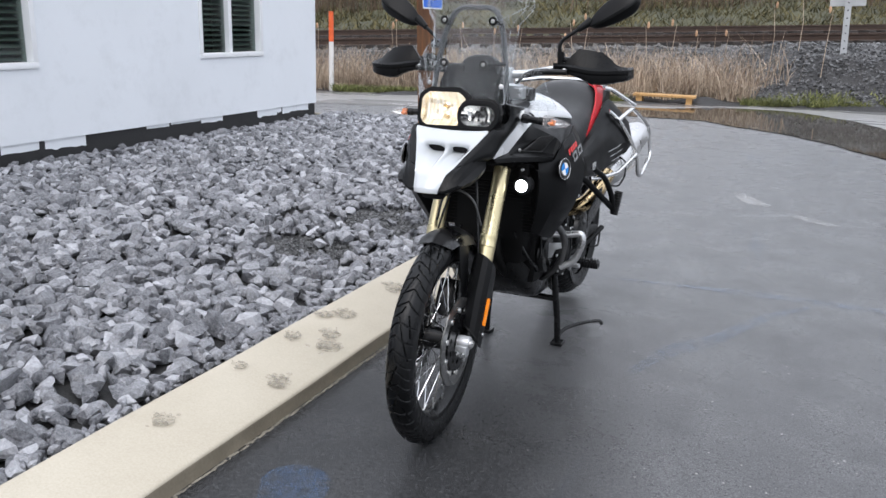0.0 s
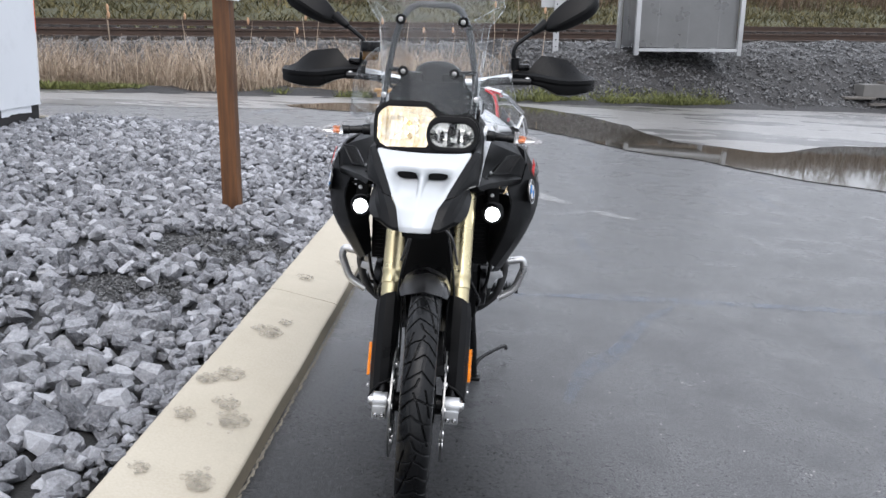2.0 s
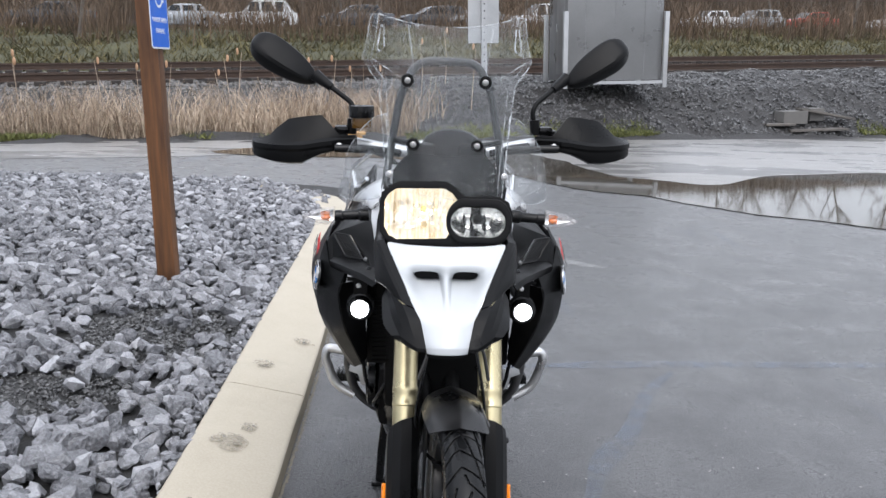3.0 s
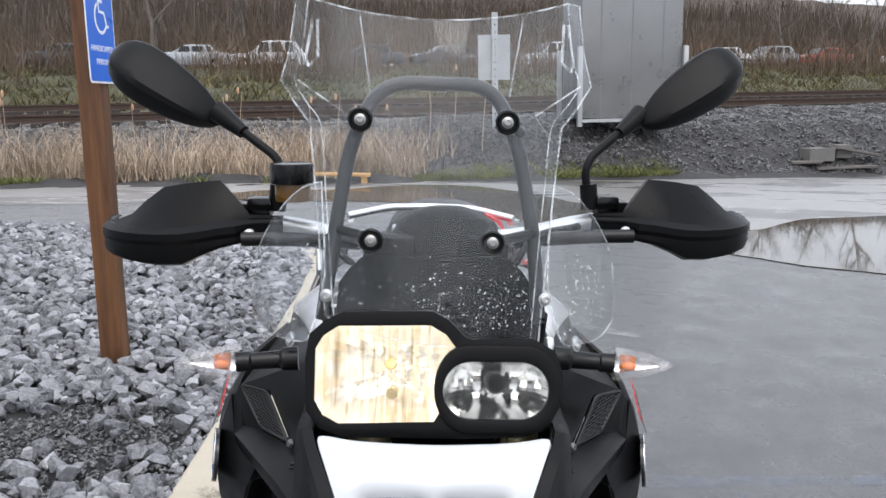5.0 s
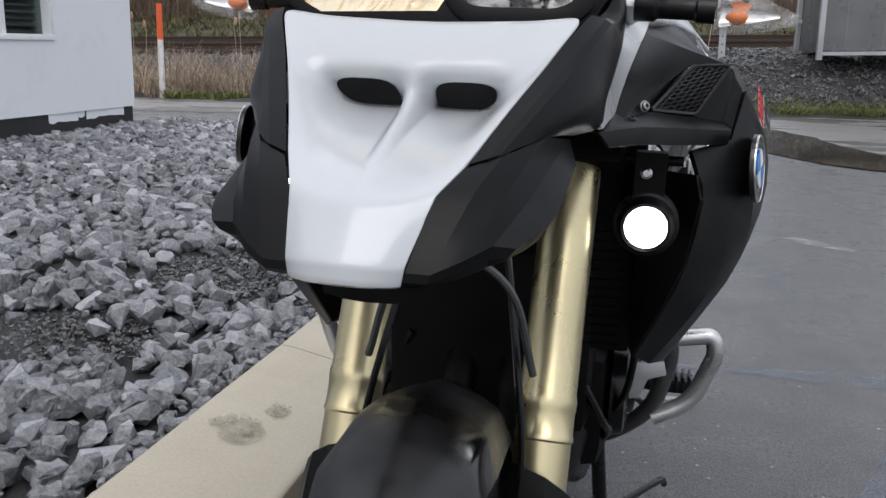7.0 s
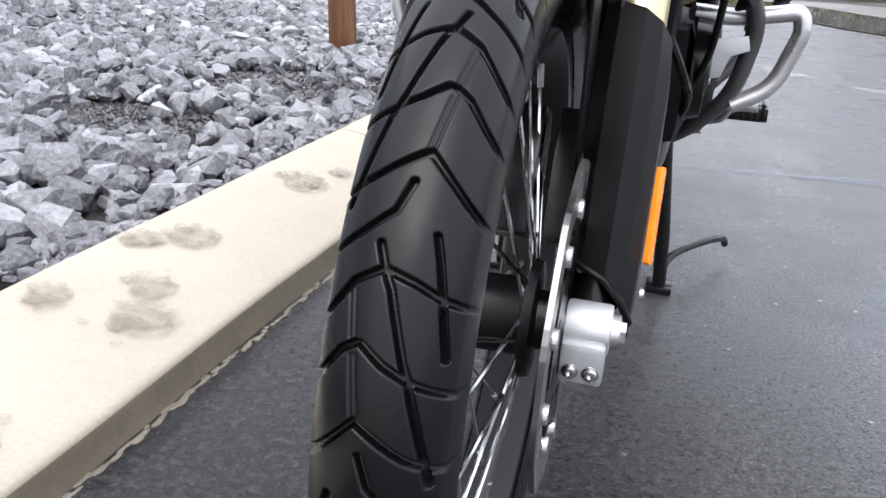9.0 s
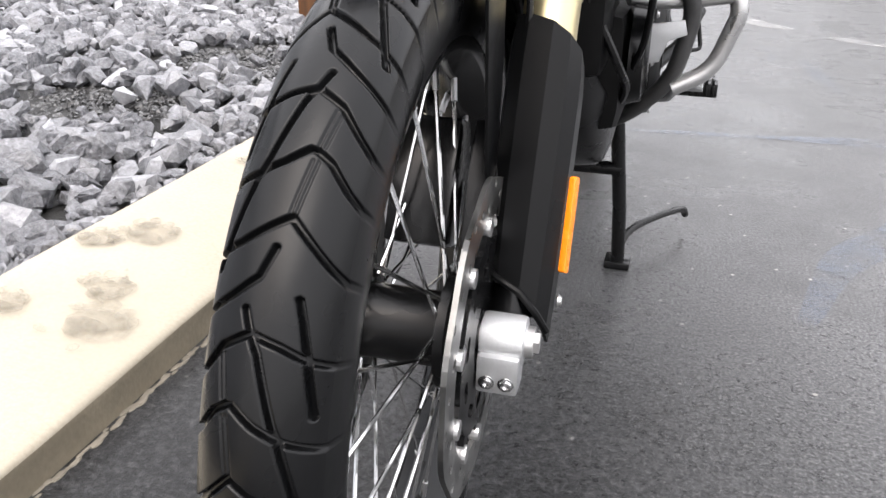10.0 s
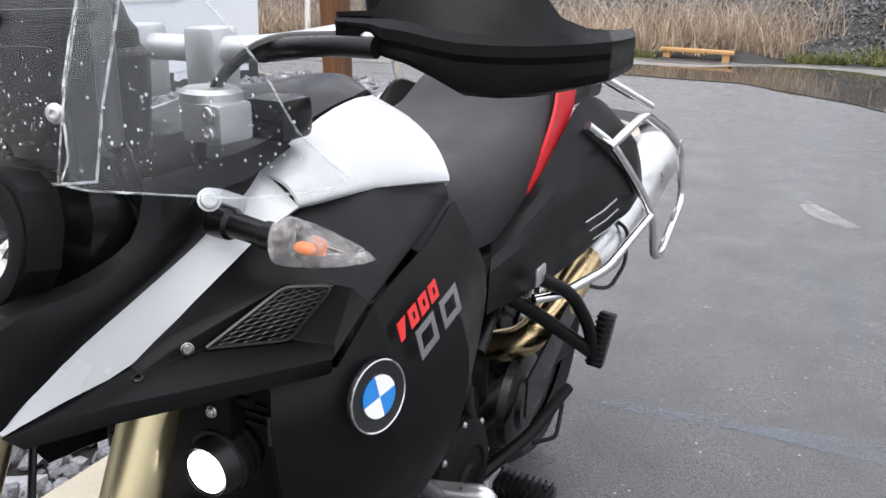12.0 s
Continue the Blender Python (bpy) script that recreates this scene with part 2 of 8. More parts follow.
def asphalt():
    m, n, l, p = nodes_of("wet_asphalt")
    v = coords(n, l, 1.0, True)
    big = noise_node(n, l, v, 0.55, 5.0, 0.6)
    mid = noise_node(n, l, v, 3.2, 6.0, 0.65)
    fine = noise_node(n, l, v, 190.0, 4.0, 0.75)
    grit = noise_node(n, l, v, 75.0, 3.0, 0.6)
    vor = n.new("ShaderNodeTexVoronoi")
    vor.inputs["Scale"].default_value = 95.0
    l.new(v, vor.inputs["Vector"])
    sparse = n.new("ShaderNodeTexVoronoi")
    sparse.inputs["Scale"].default_value = 17.0
    l.new(v, sparse.inputs["Vector"])
    c = ramp_node(n, l, fine, [(0.3, (0.014, 0.0145, 0.0155)), (0.52, (0.072, 0.073, 0.076)), (0.70, (0.34, 0.341, 0.346))])
    c = mix_color(n, l, ramp_node(n, l, mid, [(0.38, grey(0)), (0.66, grey(0.6))]), c, (0.046, 0.047, 0.05))
    c = mix_color(n, l, ramp_node(n, l, big, [(0.42, grey(0)), (0.62, grey(0.45))]), c, (0.088, 0.089, 0.092))
    # faint blue paint left from old markings
    band = noise_node(n, l, coords(n, l, (2.2, 0.35, 1.0), True), 1.3, 3.0)
    c = mix_color(n, l, ramp_node(n, l, band, [(0.62, grey(0)), (0.74, grey(0.3))]), c, (0.03, 0.055, 0.10))
    c = mix_color(n, l, ramp_node(n, l, vor.outputs["Distance"], [(0.1, grey(0.8)), (0.24, grey(0))]), c, (0.19, 0.19, 0.188))
    c = mix_color(n, l, ramp_node(n, l, sparse.outputs["Distance"], [(0.05, grey(0.9)), (0.08, grey(0))]), c, (0.42, 0.41, 0.39))
    # a darker patch in front of and beside the kerb, with less specular and coat
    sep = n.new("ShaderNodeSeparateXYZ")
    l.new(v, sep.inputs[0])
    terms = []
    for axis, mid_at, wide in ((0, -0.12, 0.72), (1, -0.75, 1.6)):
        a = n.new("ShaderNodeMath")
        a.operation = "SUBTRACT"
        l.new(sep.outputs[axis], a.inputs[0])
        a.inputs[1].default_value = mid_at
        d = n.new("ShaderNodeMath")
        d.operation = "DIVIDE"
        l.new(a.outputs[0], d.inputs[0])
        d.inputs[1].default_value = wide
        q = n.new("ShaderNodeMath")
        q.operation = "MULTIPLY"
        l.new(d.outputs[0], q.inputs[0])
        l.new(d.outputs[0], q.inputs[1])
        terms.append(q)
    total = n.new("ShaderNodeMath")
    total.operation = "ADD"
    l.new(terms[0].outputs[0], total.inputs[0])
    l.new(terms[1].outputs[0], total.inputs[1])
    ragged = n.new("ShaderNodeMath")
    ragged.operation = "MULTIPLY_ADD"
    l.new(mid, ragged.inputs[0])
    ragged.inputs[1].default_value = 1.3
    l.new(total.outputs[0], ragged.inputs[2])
    dark_mask = ramp_node(n, l, ragged.outputs[0], [(0.0, grey(1)), (0.5, grey(1)), (1.0, grey(0))])
    dark_ramp = dark_mask.node
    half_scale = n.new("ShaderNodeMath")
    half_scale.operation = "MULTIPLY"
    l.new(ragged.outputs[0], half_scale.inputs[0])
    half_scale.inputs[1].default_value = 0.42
    l.new(half_scale.outputs[0], dark_ramp.inputs["Fac"])
    darken = n.new("ShaderNodeMath")
    darken.operation = "MULTIPLY"
    l.new(dark_mask, darken.inputs[0])
    darken.inputs[1].default_value = 0.8
    c = mix_color(n, l, darken.outputs[0], c, mix_color(n, l, ramp_node(n, l, grit, [(0.5, grey(0)), (0.66, grey(0.8))]), (0.010, 0.0105, 0.0115), (0.06, 0.061, 0.063)))
    l.new(c, p.inputs["Base Color"])
    wet = mix_color(n, l, 0.45, ramp_node(n, l, big, [(0.32, grey(0.2)), (0.66, grey(0.5))]), ramp_node(n, l, mid, [(0.3, grey(0.22)), (0.7, grey(0.6))]))
    wet = mix_color(n, l, 0.35, wet, ramp_node(n, l, grit, [(0.35, grey(0.08)), (0.65, grey(0.75))]))
    l.new(wet, p.inputs["Roughness"])
    dark_spec = n.new("ShaderNodeMix")
    dark_spec.data_type = "RGBA"
    l.new(ramp_node(n, l, mix_color(n, l, 0.5, fine, grit), [(0.4, grey(0.05)), (0.6, grey(0.8))]), dark_spec.inputs[6])
    l.new(darken.outputs[0], dark_spec.inputs[0])
    dark_spec.inputs[7].default_value = (0.1, 0.1, 0.1, 1)
    l.new(dark_spec.outputs[2], p.inputs["Specular IOR Level"])
    p.inputs["Coat Tint"].default_value = (1, 1, 1, 1)
    p.inputs["IOR"].default_value = 1.45
    coat_w = n.new("ShaderNodeMath")
    coat_w.operation = "MULTIPLY_ADD"
    l.new(darken.outputs[0], coat_w.inputs[0])
    coat_w.inputs[1].default_value, coat_w.inputs[2].default_value = -0.15, 0.5
    l.new(coat_w.outputs[0], p.inputs["Coat Weight"])
    p.inputs["Coat IOR"].default_value = 1.38
    l.new(ramp_node(n, l, mid, [(0.3, grey(0.16)), (0.7, grey(0.46))]), p.inputs["Coat Roughness"])
    bump_node(n, l, p, mix_color(n, l, 0.5, fine, grit), 1.0, 0.008)
    return m


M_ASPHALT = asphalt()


def old_lane():
    """Paler, older lane surface with long wet streaks."""
    m, n, l, p = nodes_of("old_wet_lane")
    v = coords(n, l, 1.0, True)
    fine, mid = noise_node(n, l, v, 110.0, 4.0, 0.7), noise_node(n, l, v, 2.6, 6.0, 0.65)
    turned = n.new("ShaderNodeMapping")
    turned.inputs["Rotation"].default_value = (0, 0, radians(-16))
    turned.inputs["Scale"].default_value = (0.34, 0.85, 1.0)
    l.new(v, turned.inputs["Vector"])
    streak = noise_node(n, l, turned.outputs["Vector"], 1.0, 5.0, 0.6)
    c = ramp_node(n, l, fine, [(0.3, (0.10, 0.096, 0.092)), (0.7, (0.30, 0.292, 0.282))])
    c = mix_color(n, l, ramp_node(n, l, mid, [(0.42, grey(0)), (0.68, grey(0.5))]), c, (0.12, 0.115, 0.11))
    c = mix_color(n, l, ramp_node(n, l, streak, [(0.50, grey(0)), (0.60, grey(0.85))]), c, (0.052, 0.05, 0.05))
    l.new(c, p.inputs["Base Color"])
    l.new(ramp_node(n, l, streak, [(0.4, grey(0.42)), (0.6, grey(0.2))]), p.inputs["Roughness"])
    p.inputs["Coat Weight"].default_value, p.inputs["Coat Roughness"].default_value = 0.5, 0.34
    bump_node(n, l, p, fine, 0.6, 0.006)
    return m


M_LANE = old_lane()


def kerb_concrete():
    m, n, l, p = nodes_of("cream_kerb_concrete")
    v = coords(n, l, 1.0, True)
    big, fine = noise_node(n, l, v, 3.5, 5.0), noise_node(n, l, v, 140.0, 4.0, 0.7)
    c = ramp_node(n, l, big, [(0.3, (0.36, 0.32, 0.25)), (0.7, (0.43, 0.39, 0.315))])
    c = mix_color(n, l, 0.3, c, ramp_node(n, l, fine, [(0.3, (0.33, 0.29, 0.22)), (0.7, (0.54, 0.50, 0.41))]))
    damp = noise_node(n, l, v, 1.7, 6.0, 0.65)
    c = mix_color(n, l, ramp_node(n, l, damp, [(0.56, grey(0)), (0.7, grey(0.45))]), c, (0.33, 0.3, 0.235))
    l.new(c, p.inputs["Base Color"])
    p.inputs["Roughness"].default_value = 0.72
    bump_node(n, l, p, fine, 0.2, 0.002)
    return m


M_KERB = kerb_concrete()


# damp, dirty kerb face; the upright side's shade is put into its colour too
M_KERBFACE = surface("damp_shaded_kerb_face", (0.20, 0.172, 0.125), 0.75, var=0.3, scale=7, fine=110, bump=0.3, dist=0.003, world_space=True)
M_MORTAR = surface("dirty_mortar", (0.2, 0.18, 0.145), 0.9, var=0.3, scale=12, fine=120, bump=0.4, world_space=True)
M_PAW = stain("damp_concrete_stain", (0.28, 0.25, 0.195), 0.5, 34.0)
M_OLDPAINT = stain("worn_blue_paint", (0.17, 0.21, 0.28), 0.3, 9.0, 0.5)
M_BLUEPAINT = stain("blue_paint_left", (0.06, 0.13, 0.26), 0.3, 22.0, 0.5)
M_SPILL = stain("pale_dried_spill", (0.4, 0.4, 0.4), 0.6, 7.0, 0.6)


def rock(name, lo, hi, rough, fine=75.0, wet=0.15, single=False, coat=0.0):
    m, n, l, p = nodes_of(name)
    v = coords(n, l, 1.0, True)
    isl = n.new("ShaderNodeObjectInfo").outputs["Random"] if single else n.new("ShaderNodeNewGeometry").outputs["Random Per Island"]
    c = ramp_node(n, l, isl, [(0.0, lo), (0.45, tuple(a * 0.8 + b * 0.2 for a, b in zip(lo, hi))), (0.8, tuple(a * 0.5 + b * 0.5 for a, b in zip(lo, hi))), (1.0, hi)])
    f = noise_node(n, l, v, fine, 6.0, 0.7)
    c = mix_color(n, l, 0.42, c, ramp_node(n, l, f, [(0.38, tuple(a * 0.5 for a in lo)), (0.58, tuple((a + b) / 2 for a, b in zip(lo, hi))), (0.70, hi)]))
    veins = noise_node(n, l, v, fine * 0.35, 8.0, 0.75)
    c = mix_color(n, l, ramp_node(n, l, veins, [(0.485, grey(0)), (0.5, grey(0.35)), (0.515, grey(0))]), c, (0.45, 0.45, 0.46))
    l.new(c, p.inputs["Base Color"])
    l.new(ramp_node(n, l, f, [(0.3, grey(rough - wet)), (0.7, grey(rough + wet))]), p.inputs["Roughness"])
    p.inputs["Coat Weight"].default_value, p.inputs["Coat Roughness"].default_value = coat, 0.2
    bump_node(n, l, p, f, 1.0, 0.010)
    return m


M_ROCK = rock("blue_grey_crushed_stone", (0.022, 0.024, 0.032), (0.57, 0.577, 0.61), 0.5, coat=0.35)
M_ROCK_ONE = rock("blue_grey_single_stone", (0.022, 0.024, 0.032), (0.57, 0.577, 0.61), 0.5, single=True, coat=0.35)
M_BALLAST = rock("dark_ballast", (0.010, 0.010, 0.011), (0.16, 0.16, 0.162), 0.42, 30.0, coat=0.6)
M_RAILSTONE = rock("grey_ballast", (0.028, 0.027, 0.026), (0.36, 0.345, 0.33), 0.6, 30.0)
M_VERGE = surface("dark_wet_gravel", (0.03, 0.029, 0.029), 0.65, var=0.6, scale=3, fine=26, bump=1.0, dist=0.02, world_space=True, spec=0.3)
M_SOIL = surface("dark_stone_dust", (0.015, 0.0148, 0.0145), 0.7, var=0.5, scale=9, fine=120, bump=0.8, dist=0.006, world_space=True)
M_STUCCO = surface("white_stucco", (0.72, 0.745, 0.775), 0.85, var=0.03, scale=1.4, fine=160, bump=0.35, dist=0.002, world_space=True, dirt=(0.6, 0.62, 0.64, 0.4))
M_FOUND = surface("black_waterproofing", (0.018, 0.018, 0.019), 0.6, var=0.5, scale=8, fine=60, bump=0.6, dist=0.004, world_space=True)
M_FRAME = surface("white_window_vinyl", (0.78, 0.79, 0.8), 0.35, var=0.02, bump=0.02)
M_GLASS = clear("window_glass", (0.62, 0.68, 0.66), 0.02, 1.5)
M_BLIND = surface("grey_green_blind", (0.27, 0.31, 0.285), 0.6, var=0.12, scale=5, fine=60, bump=0.05)
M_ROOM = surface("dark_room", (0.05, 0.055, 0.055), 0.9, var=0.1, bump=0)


def timber(name, lo, hi, along=(30.0, 30.0, 2.0)):
    m, n, l, p = nodes_of(name)
    v = coords(n, l, along)
    g = noise_node(n, l, v, 1.0, 8.0, 0.6)
    c = ramp_node(n, l, g, [(0.28, lo), (0.55, tuple((a + b) / 2 for a, b in zip(lo, hi))), (0.75, hi)])
    k = noise_node(n, l, coords(n, l, (9.0, 9.0, 3.0)), 1.0, 2.0)
    c = mix_color(n, l, ramp_node(n, l, k, [(0.6, grey(0)), (0.72, grey(0.6))]), c, tuple(a * 0.5 for a in lo))
    l.new(c, p.inputs["Base Color"])
    p.inputs["Roughness"].default_value = 0.6
    bump_node(n, l, p, g, 0.35, 0.003)
    return m


M_POST = timber("brown_treated_timber", (0.044, 0.017, 0.005), (0.19, 0.078, 0.024))
M_PLANK = timber("new_yellow_timber", (0.36, 0.19, 0.06), (0.55, 0.34, 0.14), (2.0, 30.0, 30.0))
M_GREYWOOD = timber("weathered_timber", (0.06, 0.055, 0.05), (0.17, 0.155, 0.14), (2.0, 30.0, 30.0))
M_SIGN = surface("blue_sign_sheeting", (0.012, 0.13, 0.62), 0.35, var=0.05, scale=4, fine=300, bump=0.02)
M_SIGNW = surface("white_sign_sheeting", (0.8, 0.82, 0.85), 0.35, var=0.03, bump=0.02)
M_GALV = surface("galvanised_steel", (0.42, 0.43, 0.44), 0.45, metal=0.5, var=0.15, scale=3, fine=40, bump=0.05)
M_SHED = surface("aluminium_cabinet_sheet", (0.20, 0.203, 0.205), 0.34, metal=0.6, var=0.12, scale=1.5, fine=30, bump=0.04)
M_RAIL = surface("rusty_rail", (0.055, 0.035, 0.026), 0.6, metal=0.3, var=0.3, scale=6, fine=60, bump=0.3)
M_TIE = surface("tarred_tie", (0.03, 0.025, 0.022), 0.85, var=0.3, scale=6, fine=60, bump=0.4)
M_CINDER = surface("grey_concrete_block", (0.13, 0.126, 0.12), 0.9, var=0.12, scale=9, fine=120, bump=0.5)
M_MARK_O = surface("orange_marker", (0.75, 0.12, 0.03), 0.5, var=0.08)
M_MARK_W = surface("white_marker", (0.72, 0.7, 0.68), 0.5, var=0.08)


def leafy(name, lo, hi, rough=0.8):
    m, n, l, p = nodes_of(name)
    isl = n.new("ShaderNodeNewGeometry").outputs["Random Per Island"]
    c = ramp_node(n, l, isl, [(0.0, lo), (1.0, hi)])
    big = noise_node(n, l, coords(n, l, 1.0, True), 0.7, 3.0)
    c = mix_color(n, l, ramp_node(n, l, big, [(0.35, grey(0)), (0.7, grey(0.55))]), c, tuple(a * 0.6 for a in lo))
    l.new(c, p.inputs["Base Color"])
    p.inputs["Roughness"].default_value = rough
    return m


M_REED = leafy("dry_straw_reeds", (0.17, 0.115, 0.075), (0.74, 0.61, 0.47))
M_CATTAIL = leafy("cattail_heads", (0.42, 0.24, 0.13), (0.68, 0.47, 0.32))
M_WEED = leafy("green_weeds", (0.06, 0.072, 0.02), (0.24, 0.25, 0.08))
M_BANKLEAF = leafy("bank_scrub", (0.032, 0.033, 0.012), (0.17, 0.14, 0.055))
M_BRUSH = leafy("brown_brush", (0.05, 0.034, 0.021), (0.19, 0.13, 0.083))
M_BARK = surface("grey_bark", (0.12, 0.105, 0.09), 0.9, var=0.35, scale=4, fine=30, bump=0.6, dist=0.02)
M_TWIG = leafy("bare_twigs", (0.032, 0.023, 0.015), (0.12, 0.084, 0.056))
M_BANK = surface("scrubby_bank_soil", (0.05, 0.05, 0.024), 0.95, var=0.5, scale=0.6, fine=8, bump=0.8, dist=0.05, world_space=True)
M_HILL = surface("brown_wooded_hill", (0.052, 0.037, 0.027), 0.95, var=0.45, scale=0.16, fine=1.6, bump=0.8, dist=0.3, world_space=True)
M_WATER = surface("muddy_puddle_water", (0.055, 0.048, 0.038), 0.035, var=0.2, scale=1.0, fine=30, bump=0.015, dist=0.002, rvar=0.02, world_space=True)
M_CARW = surface("white_car_paint", (0.7, 0.71, 0.72), 0.2, var=0.04, coat=0.5, bump=0)
M_CARS = surface("silver_car_paint", (0.38, 0.4, 0.42), 0.22, metal=0.4, var=0.06, coat=0.5, bump=0)
M_CARD = surface("dark_car_paint", (0.05, 0.055, 0.065), 0.22, var=0.06, coat=0.5, bump=0)
M_CARR = surface("red_car_paint", (0.4, 0.05, 0.035), 0.22, var=0.06, coat=0.5, bump=0)
M_CARGLASS = surface("car_glass", (0.02, 0.024, 0.028), 0.06, var=0.1, bump=0, rvar=0.02)


# ---- building helpers ----
def part(name, bm, material, parent=None, label="", smooth=35.0, m=None, bevel=0.0):
    """Links a bmesh as one mesh object, under a thing or a part."""
    me = bpy.data.meshes.new(name)
    if bevel:
        bmesh.ops.bevel(bm, geom=[e for e in bm.edges if len(e.link_faces) == 2 and e.calc_face_angle(0) > 0.5], offset=bevel, segments=2, profile=0.6, affect="EDGES", clamp_overlap=True)
    bmesh.ops.recalc_face_normals(bm, faces=bm.faces)
    bm.to_mesh(me)
    bm.free()
    me.materials.append(material)
    if smooth:
        me.shade_smooth()
        me.set_sharp_from_angle(angle=radians(smooth))
    ob = new(name, me)
    if parent is not None:
        ob.parent = parent
    if m is not None:
        ob.matrix_basis = m
    if label:
        tagged(ob, label)
    return ob


def share(name, ob, parent, m, label=""):
    """A further part on the same mesh."""
    o = new(name, ob.data)
    o.parent, o.matrix_basis = parent, m
    if label:
        tagged(o, label)
    return o


def thing(name, label, category, at=(0, 0, 0), group="", kind=""):
    ob = new(name)
    ob.location = at
    return tagged(ob, label, category, group, kind)


def box(bm, c, s, m=None):
    r = bmesh.ops.create_cube(bm, size=1.0)
    mm = Matrix.Translation(c) @ Matrix.Diagonal((*s, 1))
    bmesh.ops.transform(bm, matrix=(m @ mm) if m is not None else mm, verts=r["verts"])
    return r["verts"]


def rod(bm, a, b, r0, r1=None, seg=16):
    a, b = Vector(a), Vector(b)
    d = b - a
    r = bmesh.ops.create_cone(bm, cap_ends=True, segments=seg, radius1=r0, radius2=r0 if r1 is None else r1, depth=d.length)
    bmesh.ops.transform(bm, matrix=Matrix.Translation((a + b) / 2) @ d.to_track_quat("Z", "Y").to_matrix().to_4x4(), verts=r["verts"])
    return r["verts"]


def ball(bm, c, s, sub=2):
    r = bmesh.ops.create_icosphere(bm, subdivisions=sub, radius=1.0)
    bmesh.ops.transform(bm, matrix=Matrix.Translation(c) @ Matrix.Diagonal((*s, 1)), verts=r["verts"])
    return r["verts"]


def lathe(bm, profile, axis="x", c=(0, 0, 0), seg=48, m=None, closed=False):
    """Turns a profile of (along the axis, radius) about the axis."""
    rings = []
    for k in range(seg):
        a = 2 * math.pi * k / seg
        ring = []
        for h, r in profile:
            u, w = r * math.cos(a), r * math.sin(a)
            co = {"x": (h, u, w), "y": (u, h, w), "z": (u, w, h)}[axis]
            v = Vector(co) + Vector(c)
            ring.append(bm.verts.new(m @ v if m is not None else v))
        rings.append(ring)
    n = len(profile)
    for k in range(seg):
        p, q = rings[k], rings[(k + 1) % seg]
        for i in range(n if closed else n - 1):
            j = (i + 1) % n
            bm.faces.new((p[i], p[j], q[j], q[i]))


def smooth_line(pts, steps=6):
    """A rounded line through the points."""
    pts = [Vector(p) for p in pts]
    ext = [2 * pts[0] - pts[1]] + pts + [2 * pts[-1] - pts[-2]]
    out = []
    for i in range(1, len(ext) - 2):
        p0, p1, p2, p3 = ext[i - 1:i + 3]
        for s in range(steps):
            t = s / steps
            out.append(0.5 * ((2 * p1) + (p2 - p0) * t + (2 * p0 - 5 * p1 + 4 * p2 - p3) * t * t + (3 * p1 - p0 - 3 * p2 + p3) * t ** 3))
    return out + [pts[-1]]


def bent(pts, r, steps=5):
    """A line with its corners rounded by r, as a bent tube has."""
    pts = [Vector(p) for p in pts]
    out = [pts[0]]
    for a, b, c in zip(pts, pts[1:], pts[2:]):
        u, w = (a - b), (c - b)
        k = min(r, u.length * 0.45, w.length * 0.45)
        p, q = b + u.normalized() * k, b + w.normalized() * k
        for s in range(steps + 1):
            t = s / steps
            out.append((1 - t) ** 2 * p + 2 * t * (1 - t) * b + t * t * q)
    return out + [pts[-1]]


def tube(bm, line, r, seg=12, cap=True):
    line = [Vector(p) for p in line]
    rings, side = [], None
    for i, p in enumerate(line):
        d = (line[min(i + 1, len(line) - 1)] - line[max(i - 1, 0)]).normalized()
        if side is None:
            side = d.orthogonal().normalized()
        side = (side - d * side.dot(d)).normalized()
        up = d.cross(side)
        rr = r[i] if isinstance(r, (list, tuple)) else r
        rings.append([bm.verts.new(p + (side * math.cos(2 * math.pi * k / seg) + up * math.sin(2 * math.pi * k / seg)) * rr) for k in range(seg)])
    for p, q in zip(rings, rings[1:]):
        for k in range(seg):
            bm.faces.new((p[k], p[(k + 1) % seg], q[(k + 1) % seg], q[k]))
    if cap:
        bm.faces.new(rings[0][::-1])
        bm.faces.new(rings[-1])


def skin(bm, rows, close=False):
    """A surface through rows of points."""
    g = [[bm.verts.new(p) for p in r] for r in rows]
    for a, b in zip(g, g[1:]):
        n = len(a)
        for k in range(n if close else n - 1):
            q = (a[k], a[(k + 1) % n], b[(k + 1) % n], b[k])
            if len({tuple(round(c, 6) for c in v.co) for v in q}) > 2:
                bm.faces.new(q)
    return g


def finer(rows, nu, nv):
    """The same surface, rounded, with more rows and points."""
    a = [smooth_line(r, nu) for r in rows] if nu > 1 else [[Vector(p) for p in r] for r in rows]
    if nv <= 1:
        return a
    cols = [smooth_line(c, nv) for c in zip(*a)]
    return [list(r) for r in zip(*cols)]


def thicken(bm, t):
    """Gives an open sheet its thickness, inwards."""
    bmesh.ops.recalc_face_normals(bm, faces=bm.faces)
    bmesh.ops.solidify(bm, geom=list(bm.faces), thickness=t)


def sheet(name, rows, t, material, parent, nu=1, nv=1, mirror=False, label="", smooth=28.0, m=None, bevel=0.0):
    if mirror:
        rows = [[(-p[0], p[1], p[2]) for p in r][::-1] for r in rows]
    bm = bmesh.new()
    skin(bm, finer(rows, nu, nv))
    bmesh.ops.remove_doubles(bm, verts=bm.verts, dist=0.0002)
    thicken(bm, t)
    return part(name, bm, material, parent, label, smooth, m, bevel)


